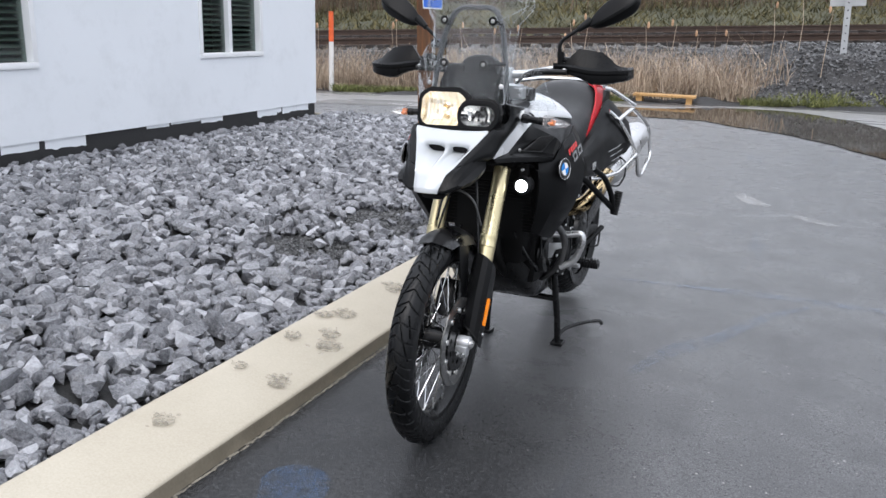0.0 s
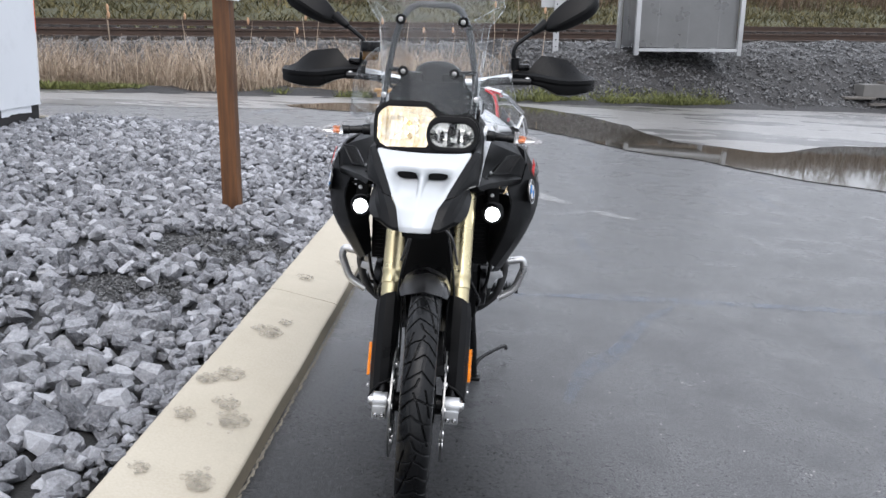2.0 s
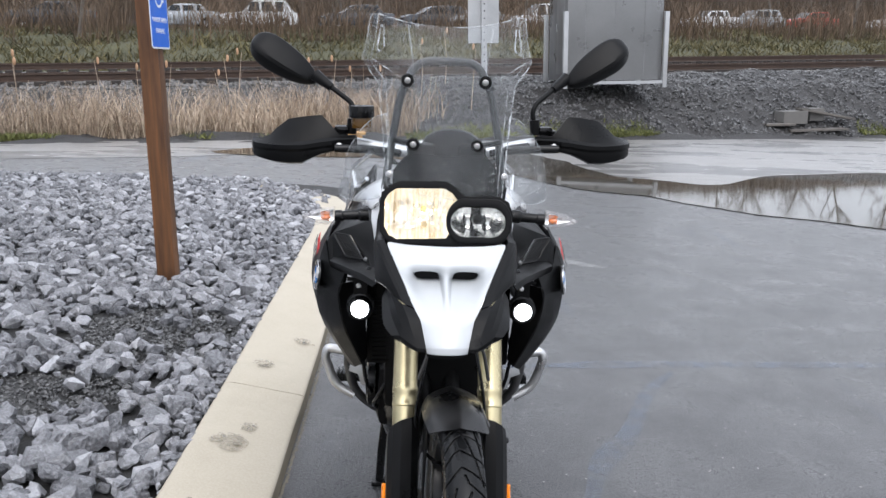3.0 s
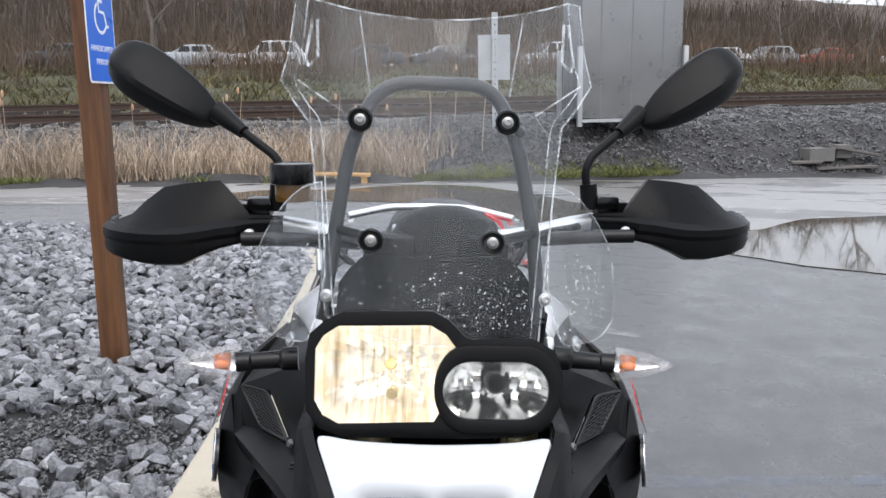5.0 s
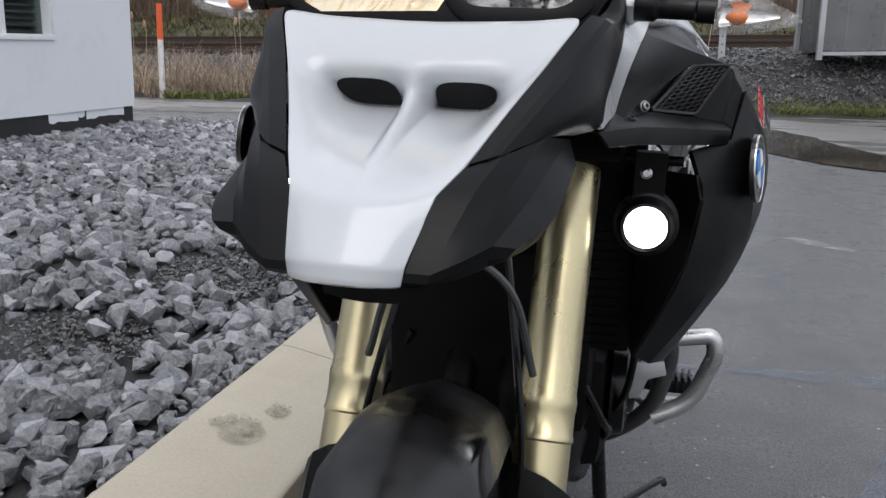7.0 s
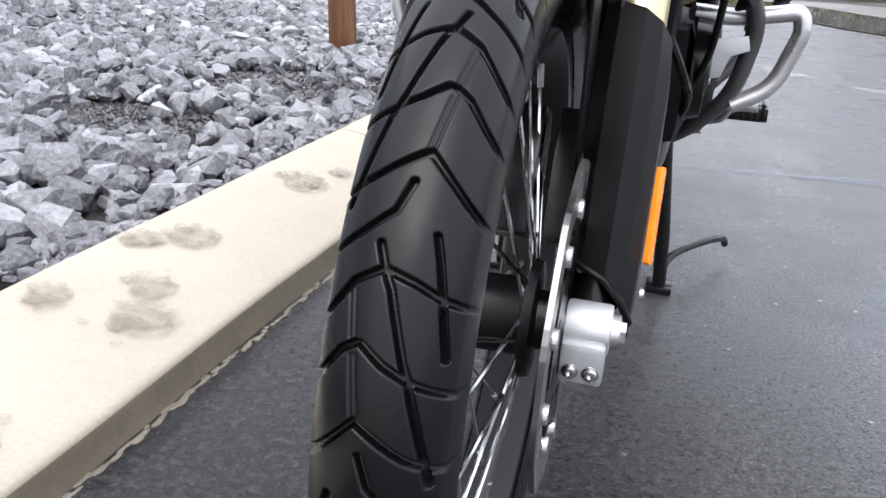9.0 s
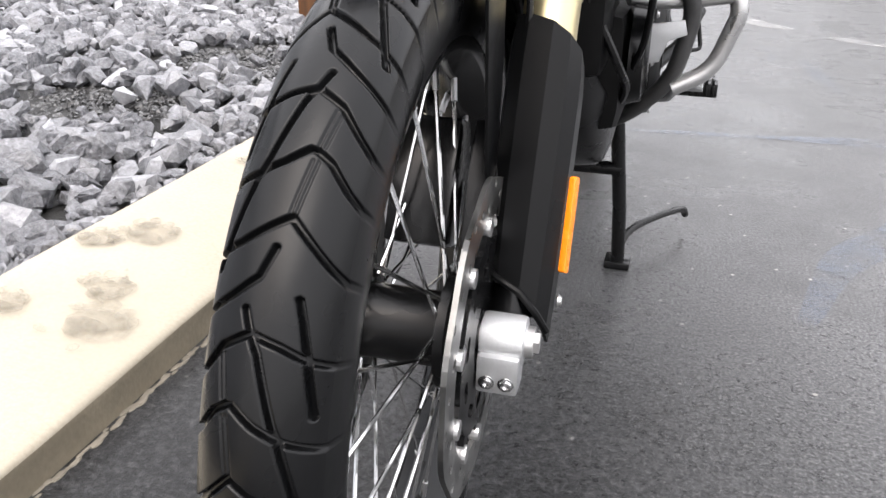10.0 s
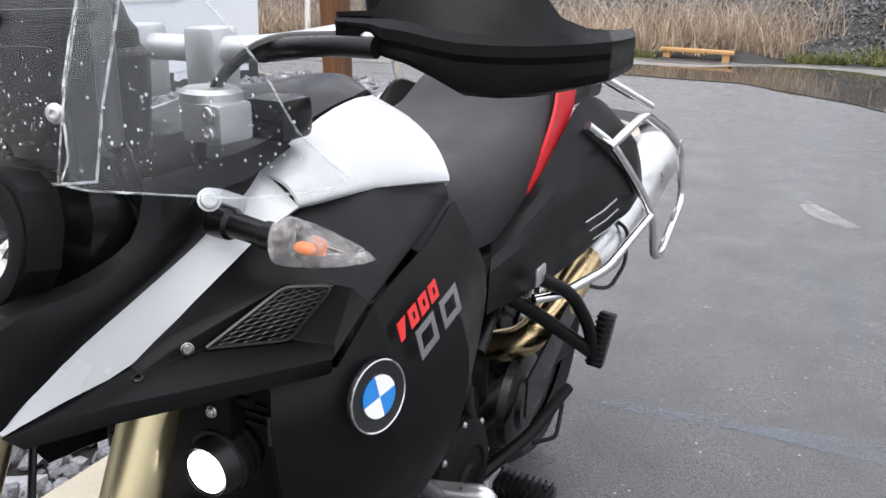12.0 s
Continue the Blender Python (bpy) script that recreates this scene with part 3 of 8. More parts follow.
def slab(bm, outline, depth, m=None, holes=()):
    """A flat plate of any outline (x, y), with holes, its thickness along z."""
    edges = []
    for loop in (outline, *holes):
        vs = [bm.verts.new((p[0], p[1], 0)) for p in loop]
        edges += [bm.edges.new((a, b)) for a, b in zip(vs, vs[1:] + vs[:1])]
    f = bmesh.ops.triangle_fill(bm, edges=edges, use_beauty=True, use_dissolve=False)
    faces = [x for x in f["geom"] if isinstance(x, bmesh.types.BMFace)]
    ex = bmesh.ops.extrude_face_region(bm, geom=faces)
    vs = [v for v in ex["geom"] if isinstance(v, bmesh.types.BMVert)]
    bmesh.ops.translate(bm, vec=(0, 0, depth), verts=vs)
    if m is not None:
        bmesh.ops.transform(bm, matrix=m, verts=list({v for e in edges for v in e.verts}) + vs)
    return vs


def rounded(w, h, r, n=5, cx=0.0, cy=0.0):
    pts = []
    for k, (sx, sy) in enumerate(((1, 1), (-1, 1), (-1, -1), (1, -1))):
        for i in range(n + 1):
            a = math.pi / 2 * (k + i / n)
            pts.append((cx + sx * (w / 2 - r) + r * math.cos(a), cy + sy * (h / 2 - r) + r * math.sin(a)))
    return pts


def circle(r, n, cx=0.0, cy=0.0):
    return [(cx + r * math.cos(2 * math.pi * k / n), cy + r * math.sin(2 * math.pi * k / n)) for k in range(n)]


def bolt(name, parent, at, normal, r=0.006, material=None, m=None):
    """A round-headed bolt with a socket."""
    bm = bmesh.new()
    lathe(bm, [(0.0, r * 1.25), (0.001, r * 1.25), (0.0015, r), (0.0035, r * 0.9), (0.004, r * 0.75), (0.004, r * 0.45), (0.0018, r * 0.42), (0.0018, 0.0001)], "z", seg=14)
    q = Matrix.Translation(at) @ Vector(normal).to_track_quat("Z", "Y").to_matrix().to_4x4()
    return part(name, bm, material or M_STEEL, parent, m=(m @ q) if m is not None else q)


def mesh_from(name, verts, faces, material, smooth=False):
    me = bpy.data.meshes.new(name)
    me.from_pydata(verts, [], faces)
    me.materials.append(material)
    if smooth:
        me.shade_smooth()
    return new(name, me)

# ---- the ground ----
ROAD_TURN = radians(20)
UX, VX = Vector((math.cos(ROAD_TURN), math.sin(ROAD_TURN), 0)), Vector((-math.sin(ROAD_TURN), math.cos(ROAD_TURN), 0))


def uv_place(u, v, z=0.0):
    p = UX * u + VX * v
    return Vector((p.x, p.y, z))


def rise(u, v):
    """Height of the land beyond the road: mound, track bed, bank and wooded hill."""
    def line(pts):
        for (a, ha), (b, hb) in zip(pts, pts[1:]):
            if v <= b:
                return ha + (hb - ha) * max(0.0, (v - a)) / (b - a)
        return pts[-1][1]
    ditch = line([(12, 0), (12.7, 0.04), (13.4, 0.06), (15.0, 0.16), (16.6, 0.5), (18.4, 0.84), (19.2, 0.9), (21.4, 0.92), (23.6, 1.14), (27.4, 1.16), (29.5, 1.1), (33, 1.65), (40, 2.85), (46, 3.2), (60, 3.6), (84, 10.2), (110, 16.2), (150, 23.4)])
    mound = line([(12, 0), (12.5, 0.06), (13.1, 0.4), (14.0, 0.82), (15.6, 0.95), (17.2, 0.9), (18.4, 0.86), (19.2, 0.9), (21.4, 0.92), (23.6, 1.14), (27.4, 1.16), (29.5, 1.1), (33, 1.65), (40, 2.85), (46, 3.2), (60, 3.6), (84, 10.2), (110, 16.2), (150, 23.4)])
    k = min(1.0, max(0.0, (u - 4.6) / 1.4))
    x = UX.x * u + VX.x * v
    tilt = 0.042 * max(-45, min(45, x)) * min(1.0, max(0.0, (v - 12.4) / 3.0))
    return ditch * (1 - k) + mound * k + tilt


def land(name, u0, u1, v0, v1, nu, nv, rough, scale, material, label):
    verts, faces = [], []
    for j in range(nv + 1):
        for i in range(nu + 1):
            u, v = u0 + (u1 - u0) * i / nu, v0 + (v1 - v0) * j / nv
            edge = min(1.0, min(j, nv - j) / 2) if v0 < 13 else 1.0
            z = rise(u, v) + rough * edge * (noise.noise(Vector((u, v, 0)) * scale) + 0.5 * noise.noise(Vector((u, v, 3)) * scale * 2.7))
            verts.append(uv_place(u, v, z))
            if i < nu and j < nv:
                a = j * (nu + 1) + i
                faces.append((a, a + 1, a + nu + 2, a + nu + 1))
    return tagged(mesh_from(name, verts, faces, material, True), label, "ground", kind="structure")


def uneven(u, v, rough, scale):
    """Height of the land with its humps."""
    return rise(u, v) + rough * (noise.noise(Vector((u, v, 0)) * scale) + 0.5 * noise.noise(Vector((u, v, 3)) * scale * 2.7))


bm = bmesh.new()
bmesh.ops.create_grid(bm, x_segments=2, y_segments=2, size=900)
tagged(part("ground", bm, M_BANK, m=pose(0, 0, -0.08)), "dull scrubby ground reaching to the horizon", "ground", kind="structure")
bm = bmesh.new()
skin(bm, [[uv_place(-70, -45), uv_place(70, -45)], [uv_place(-70, 12.3), uv_place(70, 12.3)]])
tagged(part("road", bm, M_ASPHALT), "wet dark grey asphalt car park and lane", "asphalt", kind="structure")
bm = bmesh.new()
lane_edge = [uv_place(-40, 10.2), uv_place(-6, 10.22), uv_place(0.2, 10.18)] + [Vector(q) for q in ((-2.2, 10.3, 0), (-0.6, 10.5, 0), (0.5, 10.4, 0), (1.5, 9.5, 0), (2.1, 8.4, 0), (2.8, 7.8, 0), (3.6, 7.2, 0), (5.0, 6.7, 0), (9.0, 7.4, 0))] + [uv_place(40, 6.0)]
skin(bm, [[p + Vector((0, 0, 0.004)) for p in lane_edge], [uv_place(UX.dot(p), 12.35, 0.004) for p in lane_edge]])
tagged(part("lane", bm, M_LANE, smooth=0), "paler old wet asphalt lane beyond the puddle", "asphalt", kind="structure")
land("verge", -60, 70, 12.0, 18.6, 420, 40, 0.12, 1.5, M_VERGE, "dark gravel verge and mound beside the track")
land("track_bed", -80, 90, 18.6, 29.0, 240, 24, 0.05, 1.2, M_RAILSTONE, "grey stone ballast under the tracks")
land("bank", -110, 120, 29.0, 46.0, 150, 30, 0.22, 0.5, M_BANK, "overgrown green and brown bank")
land("upper_lot", -120, 130, 46.0, 60.0, 60, 8, 0.05, 0.5, M_SOIL, "grey upper car park behind the bank")
land("hill", -170, 190, 60.0, 150.0, 110, 36, 0.9, 0.12, M_HILL, "brown wooded hillside")

# ---- puddles ----


def puddle(pts, seed, label, wob=0.12):
    rnd = random.Random(seed)
    line = smooth_line([(*p, 0.004) for p in pts + pts[:1]], 9)[:-1]
    bm = bmesh.new()
    loop = []
    for p in line:
        k = noise.noise(Vector((p.x * 1.7, p.y * 1.7, seed))) * wob + noise.noise(Vector((p.x * 6, p.y * 6, seed))) * wob * 0.35
        loop.append((p.x + k, p.y + k * 0.6))
    slab(bm, loop, 0.002)
    for v in bm.verts:
        v.co.z += 0.007
    return tagged(part("puddle", bm, M_WATER, smooth=0), label, "puddle", kind="structure")


puddle([(-2.95, 10.4), (-2.6, 10.1), (-1.4, 10.05), (-0.5, 10.1), (0.2, 9.55), (0.75, 9.15), (1.27, 8.48), (1.8, 7.58), (2.4, 7.22), (2.85, 6.65), (3.6, 6.0), (5.6, 4.9), (8, 4.4), (10.8, 6.2), (9.8, 9.6), (6.9, 9.95), (5.3, 9.5), (4.5, 9.15), (3.6, 8.25), (2.95, 8.46), (2.5, 8.77), (2.25, 9.4), (2.1, 10.1), (1.8, 11.0), (1.1, 12.1), (0.3, 12.5), (-0.6, 12.15), (-1.3, 11.5), (-2.3, 11.2)], 1, "shallow brown rain puddle on the asphalt", 0.09)


# ---- worn paint and pale spills on the asphalt ----
def film(name, line, wide, seed, material, label):
    rng = random.Random(seed)
    pts = smooth_line([(x, y, 0.003) for x, y in line], 8)
    bm = bmesh.new()
    rows = []
    for i, p in enumerate(pts):
        d = (pts[min(i + 1, len(pts) - 1)] - pts[max(i - 1, 0)]).normalized()
        k = Vector((-d.y, d.x, 0)) * wide * (0.5 + 0.35 * noise.noise(p * 3 + Vector((seed, 0, 0)))) * math.sin(math.pi * (i + 0.6) / (len(pts) + 0.2)) ** 0.4
        rows.append([p - k, p + k])
    skin(bm, rows)
    return tagged(part(name, bm, material, smooth=0), label, "stain", kind="structure")


film("paint_line", [(0.1, 1.99), (0.55, 2.05), (1.0, 2.09), (2.2, 2.14), (3.6, 2.25)], 0.07, 3, M_OLDPAINT, "faint worn blue paint line on the asphalt")
film("paint_line", [(1.12, 2.0), (0.94, 1.75), (0.76, 1.35), (0.6, 1.1), (0.5, 0.8)], 0.08, 5, M_OLDPAINT, "faint worn blue paint line on the asphalt")
film("paint_patch", [(-0.27, -0.50), (-0.18, -0.45), (-0.09, -0.43)], 0.19, 9, M_BLUEPAINT, "worn patch of blue paint on the asphalt")
film("spill", [(0.52, 4.84), (0.64, 4.56), (0.80, 4.36)], 0.13, 4, M_SPILL, "pale dried spill on the asphalt")
film("spill", [(0.96, 4.17), (1.09, 4.06), (1.25, 3.95)], 0.11, 6, M_SPILL, "pale dried spill on the asphalt")


# ---- kerb round the gravel bed ----
KERB_LINE = [Vector(p) for p in ((-0.450, -7.0, 0), (-0.465, 1.53, 0), (-0.49, 4.55, 0), (-0.55, 5.6, 0), (-0.78, 6.35, 0), (-1.25, 6.85, 0), (-2.3, 7.15, 0), (-4.2, 7.12, 0), (-7.5, 6.9, 0))]
KERB_PROFILE = ((-0.004, -0.02), (0.0, 0.004), (0.0026, 0.040), (0.003, 0.050), (0.005, 0.0545), (0.010, 0.0583), (0.020, 0.0615), (0.10, 0.0765), (0.26, 0.1075), (0.29, 0.110), (0.303, 0.108), (0.312, 0.100), (0.318, 0.0))
kerb = thing("kerb", "cream concrete kerb with damp paw prints round the gravel", "kerb", (-0.6, 1.5, 0), kind="structure")


def kerb_piece(a, b):
    pieces = max(8, int((b - a).length / 0.16))
    line = [a.lerp(b, i / pieces) for i in range(pieces + 1)]
    d = (b - a).normalized()
    line[0], line[-1] = a + d * 0.003, b - d * 0.003
    bm = bmesh.new()
    rows = []
    for p in line:
        n = Vector((-d.y, d.x, 0))
        wob = 0.004 * noise.noise(Vector((p.x * 3, p.y * 3, 5)))
        rows.append([p + n * (o + wob * (1 if k < 6 else 0.4)) + Vector((0, 0, z + wob * 0.5)) - Vector(kerb.location) for k, (o, z) in enumerate(KERB_PROFILE)])
    g = skin(bm, rows)
    bm.faces.new(g[0])
    bm.faces.new(g[-1][::-1])
    # outer upright faces take the darker colour, part dirt, part painted shade
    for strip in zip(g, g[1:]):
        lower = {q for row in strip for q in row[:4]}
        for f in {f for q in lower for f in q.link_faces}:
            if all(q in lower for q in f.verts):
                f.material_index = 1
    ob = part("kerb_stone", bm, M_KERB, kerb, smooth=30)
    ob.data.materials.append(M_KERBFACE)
    return ob


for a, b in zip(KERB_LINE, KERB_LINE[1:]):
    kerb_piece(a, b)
# the mortar line at the foot of the kerb
bm = bmesh.new()
rnd = random.Random(4)
for i in range(620):
    y = -3.0 + i * 0.0142
    x = -0.452 if y < 1.5 else -0.452 - (y - 1.5) * 0.01
    ball(bm, (x + rnd.uniform(-0.006, 0.003) + 0.6, y - 1.5, 0.0), (rnd.uniform(0.003, 0.008), rnd.uniform(0.005, 0.017), rnd.uniform(0.001, 0.0035)), 1)
part("mortar_line", bm, M_MORTAR, kerb, "rough mortar along the kerb foot")


def paw(x, y, turn, size, seed):
    rnd = random.Random(seed)
    bm = bmesh.new()
    spots = [(0, -0.25, 0.42, 0.34)] + [(math.sin(a) * 0.5, 0.1 + math.cos(a) * 0.45, 0.15, 0.22) for a in (-1.0, -0.35, 0.35, 1.0)]
    spots += [(rnd.uniform(-0.6, 0.6), rnd.uniform(-0.8, 0.8), rnd.uniform(0.05, 0.16), rnd.uniform(0.05, 0.16)) for _ in range(6)]
    spots += [(0.1, -0.05, 0.55, 0.5)]
    for cx, cy, rx, ry in spots:
        k0 = rnd.uniform(0, 9)
        loop = [((cx + rx * math.cos(a) * (1 + 0.25 * noise.noise(Vector((a * 1.5, k0, 0))))) * size, (cy + ry * math.sin(a) * (1 + 0.25 * noise.noise(Vector((a * 1.5, k0, 4))))) * size) for a in [2 * math.pi * i / 14 for i in range(14)]]
        bm.faces.new([bm.verts.new((px, py, 0.0003 * len(bm.faces))) for px, py in loop])
    d = -(x + 0.455)
    z = 0.0765 + 0.194 * (d - 0.10) + 0.003
    return tagged(part("paw_print", bm, M_PAW, smooth=0, m=pose(x, y, z) @ Matrix.Rotation(radians(10.9), 4, "Y") @ pose(0, 0, 0, 0, 0, turn)), "damp dog paw print on the concrete kerb", "stain", "paw prints")


for k, (x, y, a, s) in enumerate(((-0.545, -0.02, 30, 0.075), (-0.56, 0.33, -10, 0.085), (-0.61, 0.42, 40, 0.07), (-0.70, 0.30, 15, 0.06), (-0.66, 0.62, 5, 0.08), (-0.72, 0.55, -30, 0.06), (-0.645, 1.04, 25, 0.095), (-0.61, 1.17, -20, 0.05), (-0.70, -0.02, 60, 0.045), (-0.66, 1.75, 10, 0.07), (-0.55, 2.1, 30, 0.06), (-0.66, -0.45, 20, 0.06))):
    paw(x, y, a, s, k)

# ---- the bed of crushed stone ----
verts, faces = [], []
NX, NY = 60, 110
for j in range(NY + 1):
    for i in range(NX + 1):
        x, y = -5.2 + 4.42 * i / NX, -6.0 + 13.0 * j / NY
        x = min(x, -0.765)
        z = 0.05 + 0.03 * min(1, (-0.8 - x) / 0.6) + 0.02 * noise.noise(Vector((x * 2, y * 2, 0)))
        verts.append((x, min(y, 6.98), z))
        if i < NX and j < NY:
            a = j * (NX + 1) + i
            faces.append((a, a + 1, a + NX + 2, a + NX + 1))
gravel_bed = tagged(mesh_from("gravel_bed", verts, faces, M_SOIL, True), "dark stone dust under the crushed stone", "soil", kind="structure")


def stone_shapes(count, pts, seed):
    """Angular broken stones, each a hull of a few points."""
    rnd = random.Random(seed)
    out = []
    for _ in range(count):
        bm = bmesh.new()
        for _ in range(pts):
            d = Vector((rnd.gauss(0, 1), rnd.gauss(0, 1), rnd.gauss(0, 1))).normalized()
            d /= max(abs(d.x), abs(d.y), abs(d.z)) ** 0.55
            d = Vector((d.x, d.y * rnd.uniform(0.75, 1.0), d.z * 0.72)) * rnd.uniform(0.78, 0.96)
            bm.verts.new(d)
        r = bmesh.ops.convex_hull(bm, input=bm.verts)
        bmesh.ops.delete(bm, geom=[g for g in r["geom_interior"] if isinstance(g, bmesh.types.BMVert)], context="VERTS")
        bmesh.ops.dissolve_limit(bm, angle_limit=radians(14), verts=bm.verts, edges=bm.edges)
        bmesh.ops.triangulate(bm, faces=bm.faces)
        bm.verts.index_update()
        out.append((np.array([v.co[:] for v in bm.verts]), np.array([[v.index for v in f.verts] for f in bm.faces])))
        bm.free()
    return out


def scatter(name, shapes, places, material, label, category):
    """Many stones joined into one heap: places are rows of (x, y, z, size)."""
    rng = np.random.default_rng(7)
    vs, fs, base = [], [], 0
    for x, y, z, s in places:
        v, f = shapes[rng.integers(len(shapes))]
        a, b = rng.uniform(0, 2 * math.pi), rng.normal(0, 0.42)
        rot = np.array(Euler((b, rng.normal(0, 0.42), a)).to_matrix())
        w = (v * np.array([1.0, rng.uniform(0.62, 1.0), rng.uniform(0.66, 1.05)]) * s) @ rot.T + (x, y, z)
        vs.append(w)
        fs.append(f + base)
        base += len(v)
    vs, fs = np.concatenate(vs), np.concatenate(fs)
    me = bpy.data.meshes.new(name)
    me.vertices.add(len(vs))
    me.vertices.foreach_set("co", vs.ravel())
    me.loops.add(fs.size)
    me.loops.foreach_set("vertex_index", fs.ravel())
    me.polygons.add(len(fs))
    me.polygons.foreach_set("loop_start", np.arange(0, fs.size, 3))
    me.update(calc_edges=True)
    me.shade_flat()
    me.materials.append(material)
    return tagged(new(name, me), label, category, kind="stuff")


rnd = random.Random(11)
STONES = stone_shapes(40, 18, 2)
PEBBLES = stone_shapes(16, 9, 3)
places = []


def dust_patch(x, y):
    """Places where only fine stone lies."""
    a = ((x + 1.2) / 0.42) ** 2 + ((y - 2.15) / 0.36) ** 2
    b = ((x + 1.42) / 0.3) ** 2 + ((y - 1.45) / 0.22) ** 2
    return min(a, b) + 0.5 * noise.noise(Vector((x * 5, y * 5, 0)))


fines = []
for _ in range(5200):
    x, y, k = rnd.uniform(-4.9, -0.86), rnd.uniform(-5.9, -2.4), rnd.uniform(0.032, 0.062)
    places.append((x, y, 0.06 + 0.03 * min(1, (-0.8 - x) / 0.6) + rnd.choice((0.0, 0.016)) + k * 0.35, k))
for _ in range(900):
    places.append((rnd.uniform(-0.86, -0.776), rnd.uniform(-2.2, 5.4), rnd.uniform(0.075, 0.098), rnd.uniform(0.014, 0.032)))
for layer, count, lo, hi in ((0, 8200, 0.034, 0.058), (1, 5600, 0.030, 0.064), (2, 2200, 0.013, 0.030)):
    for _ in range(count):
        y = rnd.uniform(-2.6, 6.95) if rnd.random() < 0.9 else rnd.uniform(-5, 6.95)
        x = rnd.uniform(-4.5, -0.80)
        if y > 6.2 and x > -0.9 - (y - 6.2) * 0.9:
            continue
        if dust_patch(x, y) < 1.0:
            if rnd.random() < 0.85:
                continue
        s = rnd.uniform(lo, hi) * (1.25 if rnd.random() < 0.06 else 1.0)
        if x > -0.84 and s > 0.03:
            continue
        lift = 0.03 * min(1, (-0.8 - x) / 0.6)
        places.append((x, y, 0.055 + lift + layer * 0.016 + s * 0.35, s))
for _ in range(9000):
    x, y = rnd.uniform(-1.9, -0.82), rnd.uniform(1.0, 2.8)
    if dust_patch(x, y) < 1.15:
        fines.append((x, y, 0.084, rnd.uniform(0.005, 0.014)))
scatter("gravel_fines", PEBBLES, fines, M_BALLAST, "dark fine stone between the larger stones", "gravel")
# the stones beside the kerb lie singly
single = [q for q in places if -1.42 < q[0] < -0.8 and -0.9 < q[1] < 2.0 and q[3] > 0.038][:300]
chosen = set(single)
places = [q for q in places if q not in chosen]
scatter("gravel", STONES, places, M_ROCK, "blue-grey crushed stone filling the bed", "gravel")
stone_mesh = []
for v, f in STONES:
    me = bpy.data.meshes.new("stone")
    me.from_pydata(v.tolist(), [], f.tolist())
    me.materials.append(M_ROCK_ONE)
    stone_mesh.append(me)
for x, y, z, q in single:
    ob = new("stone", stone_mesh[rnd.randrange(len(stone_mesh))])
    ob.parent = gravel_bed
    ob.matrix_basis = pose(x, y, z, rnd.gauss(0, 24), rnd.gauss(0, 24), rnd.uniform(0, 360)) @ Matrix.Diagonal((q, q * rnd.uniform(0.62, 1.0), q * rnd.uniform(0.66, 1.05), 1))
# loose stones on the dark mound and the track bed
places = []
for _ in range(46000):
    u, v = 4.4 + 19.6 * rnd.random() ** 1.2, rnd.uniform(12.35, 17.9)
    p = uv_place(u, v)
    places.append((p.x, p.y, uneven(u, v, 0.12 * min(1.0, (v - 12.0) / 0.33), 1.5) + 0.008, rnd.uniform(0.014, 0.046)))
scatter("mound_gravel", PEBBLES, places, M_BALLAST, "dark wet gravel on the mound", "gravel")
places = []
for _ in range(30000):
    u, v = rnd.uniform(-9, 24), rnd.uniform(17.0, 21.8)
    p = uv_place(u, v)
    places.append((p.x, p.y, uneven(u, v, 0.05 if v > 18.6 else 0.12, 1.2 if v > 18.6 else 1.5) + 0.01, rnd.uniform(0.025, 0.055)))
scatter("track_gravel", PEBBLES, places, M_RAILSTONE, "grey ballast stones along the track", "gravel")


# ---- railway ----
def track(name, v0, label):
    tr = thing(name, label, "railway track", kind="structure")
    for dv in (-0.72, 0.72):
        bm = bmesh.new()
        us = [-60 + i * 4 for i in range(36)]
        prof = ((-0.07, 0.0), (-0.07, 0.012), (-0.012, 0.03), (-0.012, 0.13), (-0.036, 0.14), (-0.036, 0.172), (0.036, 0.172), (0.036, 0.14), (0.012, 0.13), (0.012, 0.03), (0.07, 0.012), (0.07, 0.0))
        rows = [[uv_place(u, v0 + dv + o, rise(u, v0) + 0.1 + h) for o, h in prof] for u in us]
        skin(bm, rows, True)
        part("rail", bm, M_RAIL, tr, "rusty brown steel rail", smooth=0)
    bm = bmesh.new()
    box(bm, (0, 0, 0), (0.22, 2.6, 0.18))
    first = None
    for i in range(90):
        u = -18 + i * 0.52
        m = Matrix.Translation(uv_place(u, v0, rise(u, v0) + 0.02)) @ pose(0, 0, 0, 0, -2.4, 20)
        if first is None:
            first = part("railway_tie", bm, M_TIE, tr, m=m, bevel=0.01)
        else:
            share("railway_tie", first, tr, m)
    return tr


track("track_1", 20.3, "rusty railway track on dark ties")
track("track_2", 25.3, "farther railway track on a raised bed")


# ---- the white building ----
house = thing("building", "white stuccoed building with black waterproofed base", "building", (-4.5, 0, 0), kind="structure")


def block(name, a, b, material, parent, label="", bevel=0.0):
    o = Vector(parent.location) if parent.parent is None else Vector((-4.5, 0, 0))
    a, b = Vector(a) - o, Vector(b) - o
    bm = bmesh.new()
    box(bm, (a + b) / 2, b - a)
    return part(name, bm, material, parent, label, bevel=bevel)


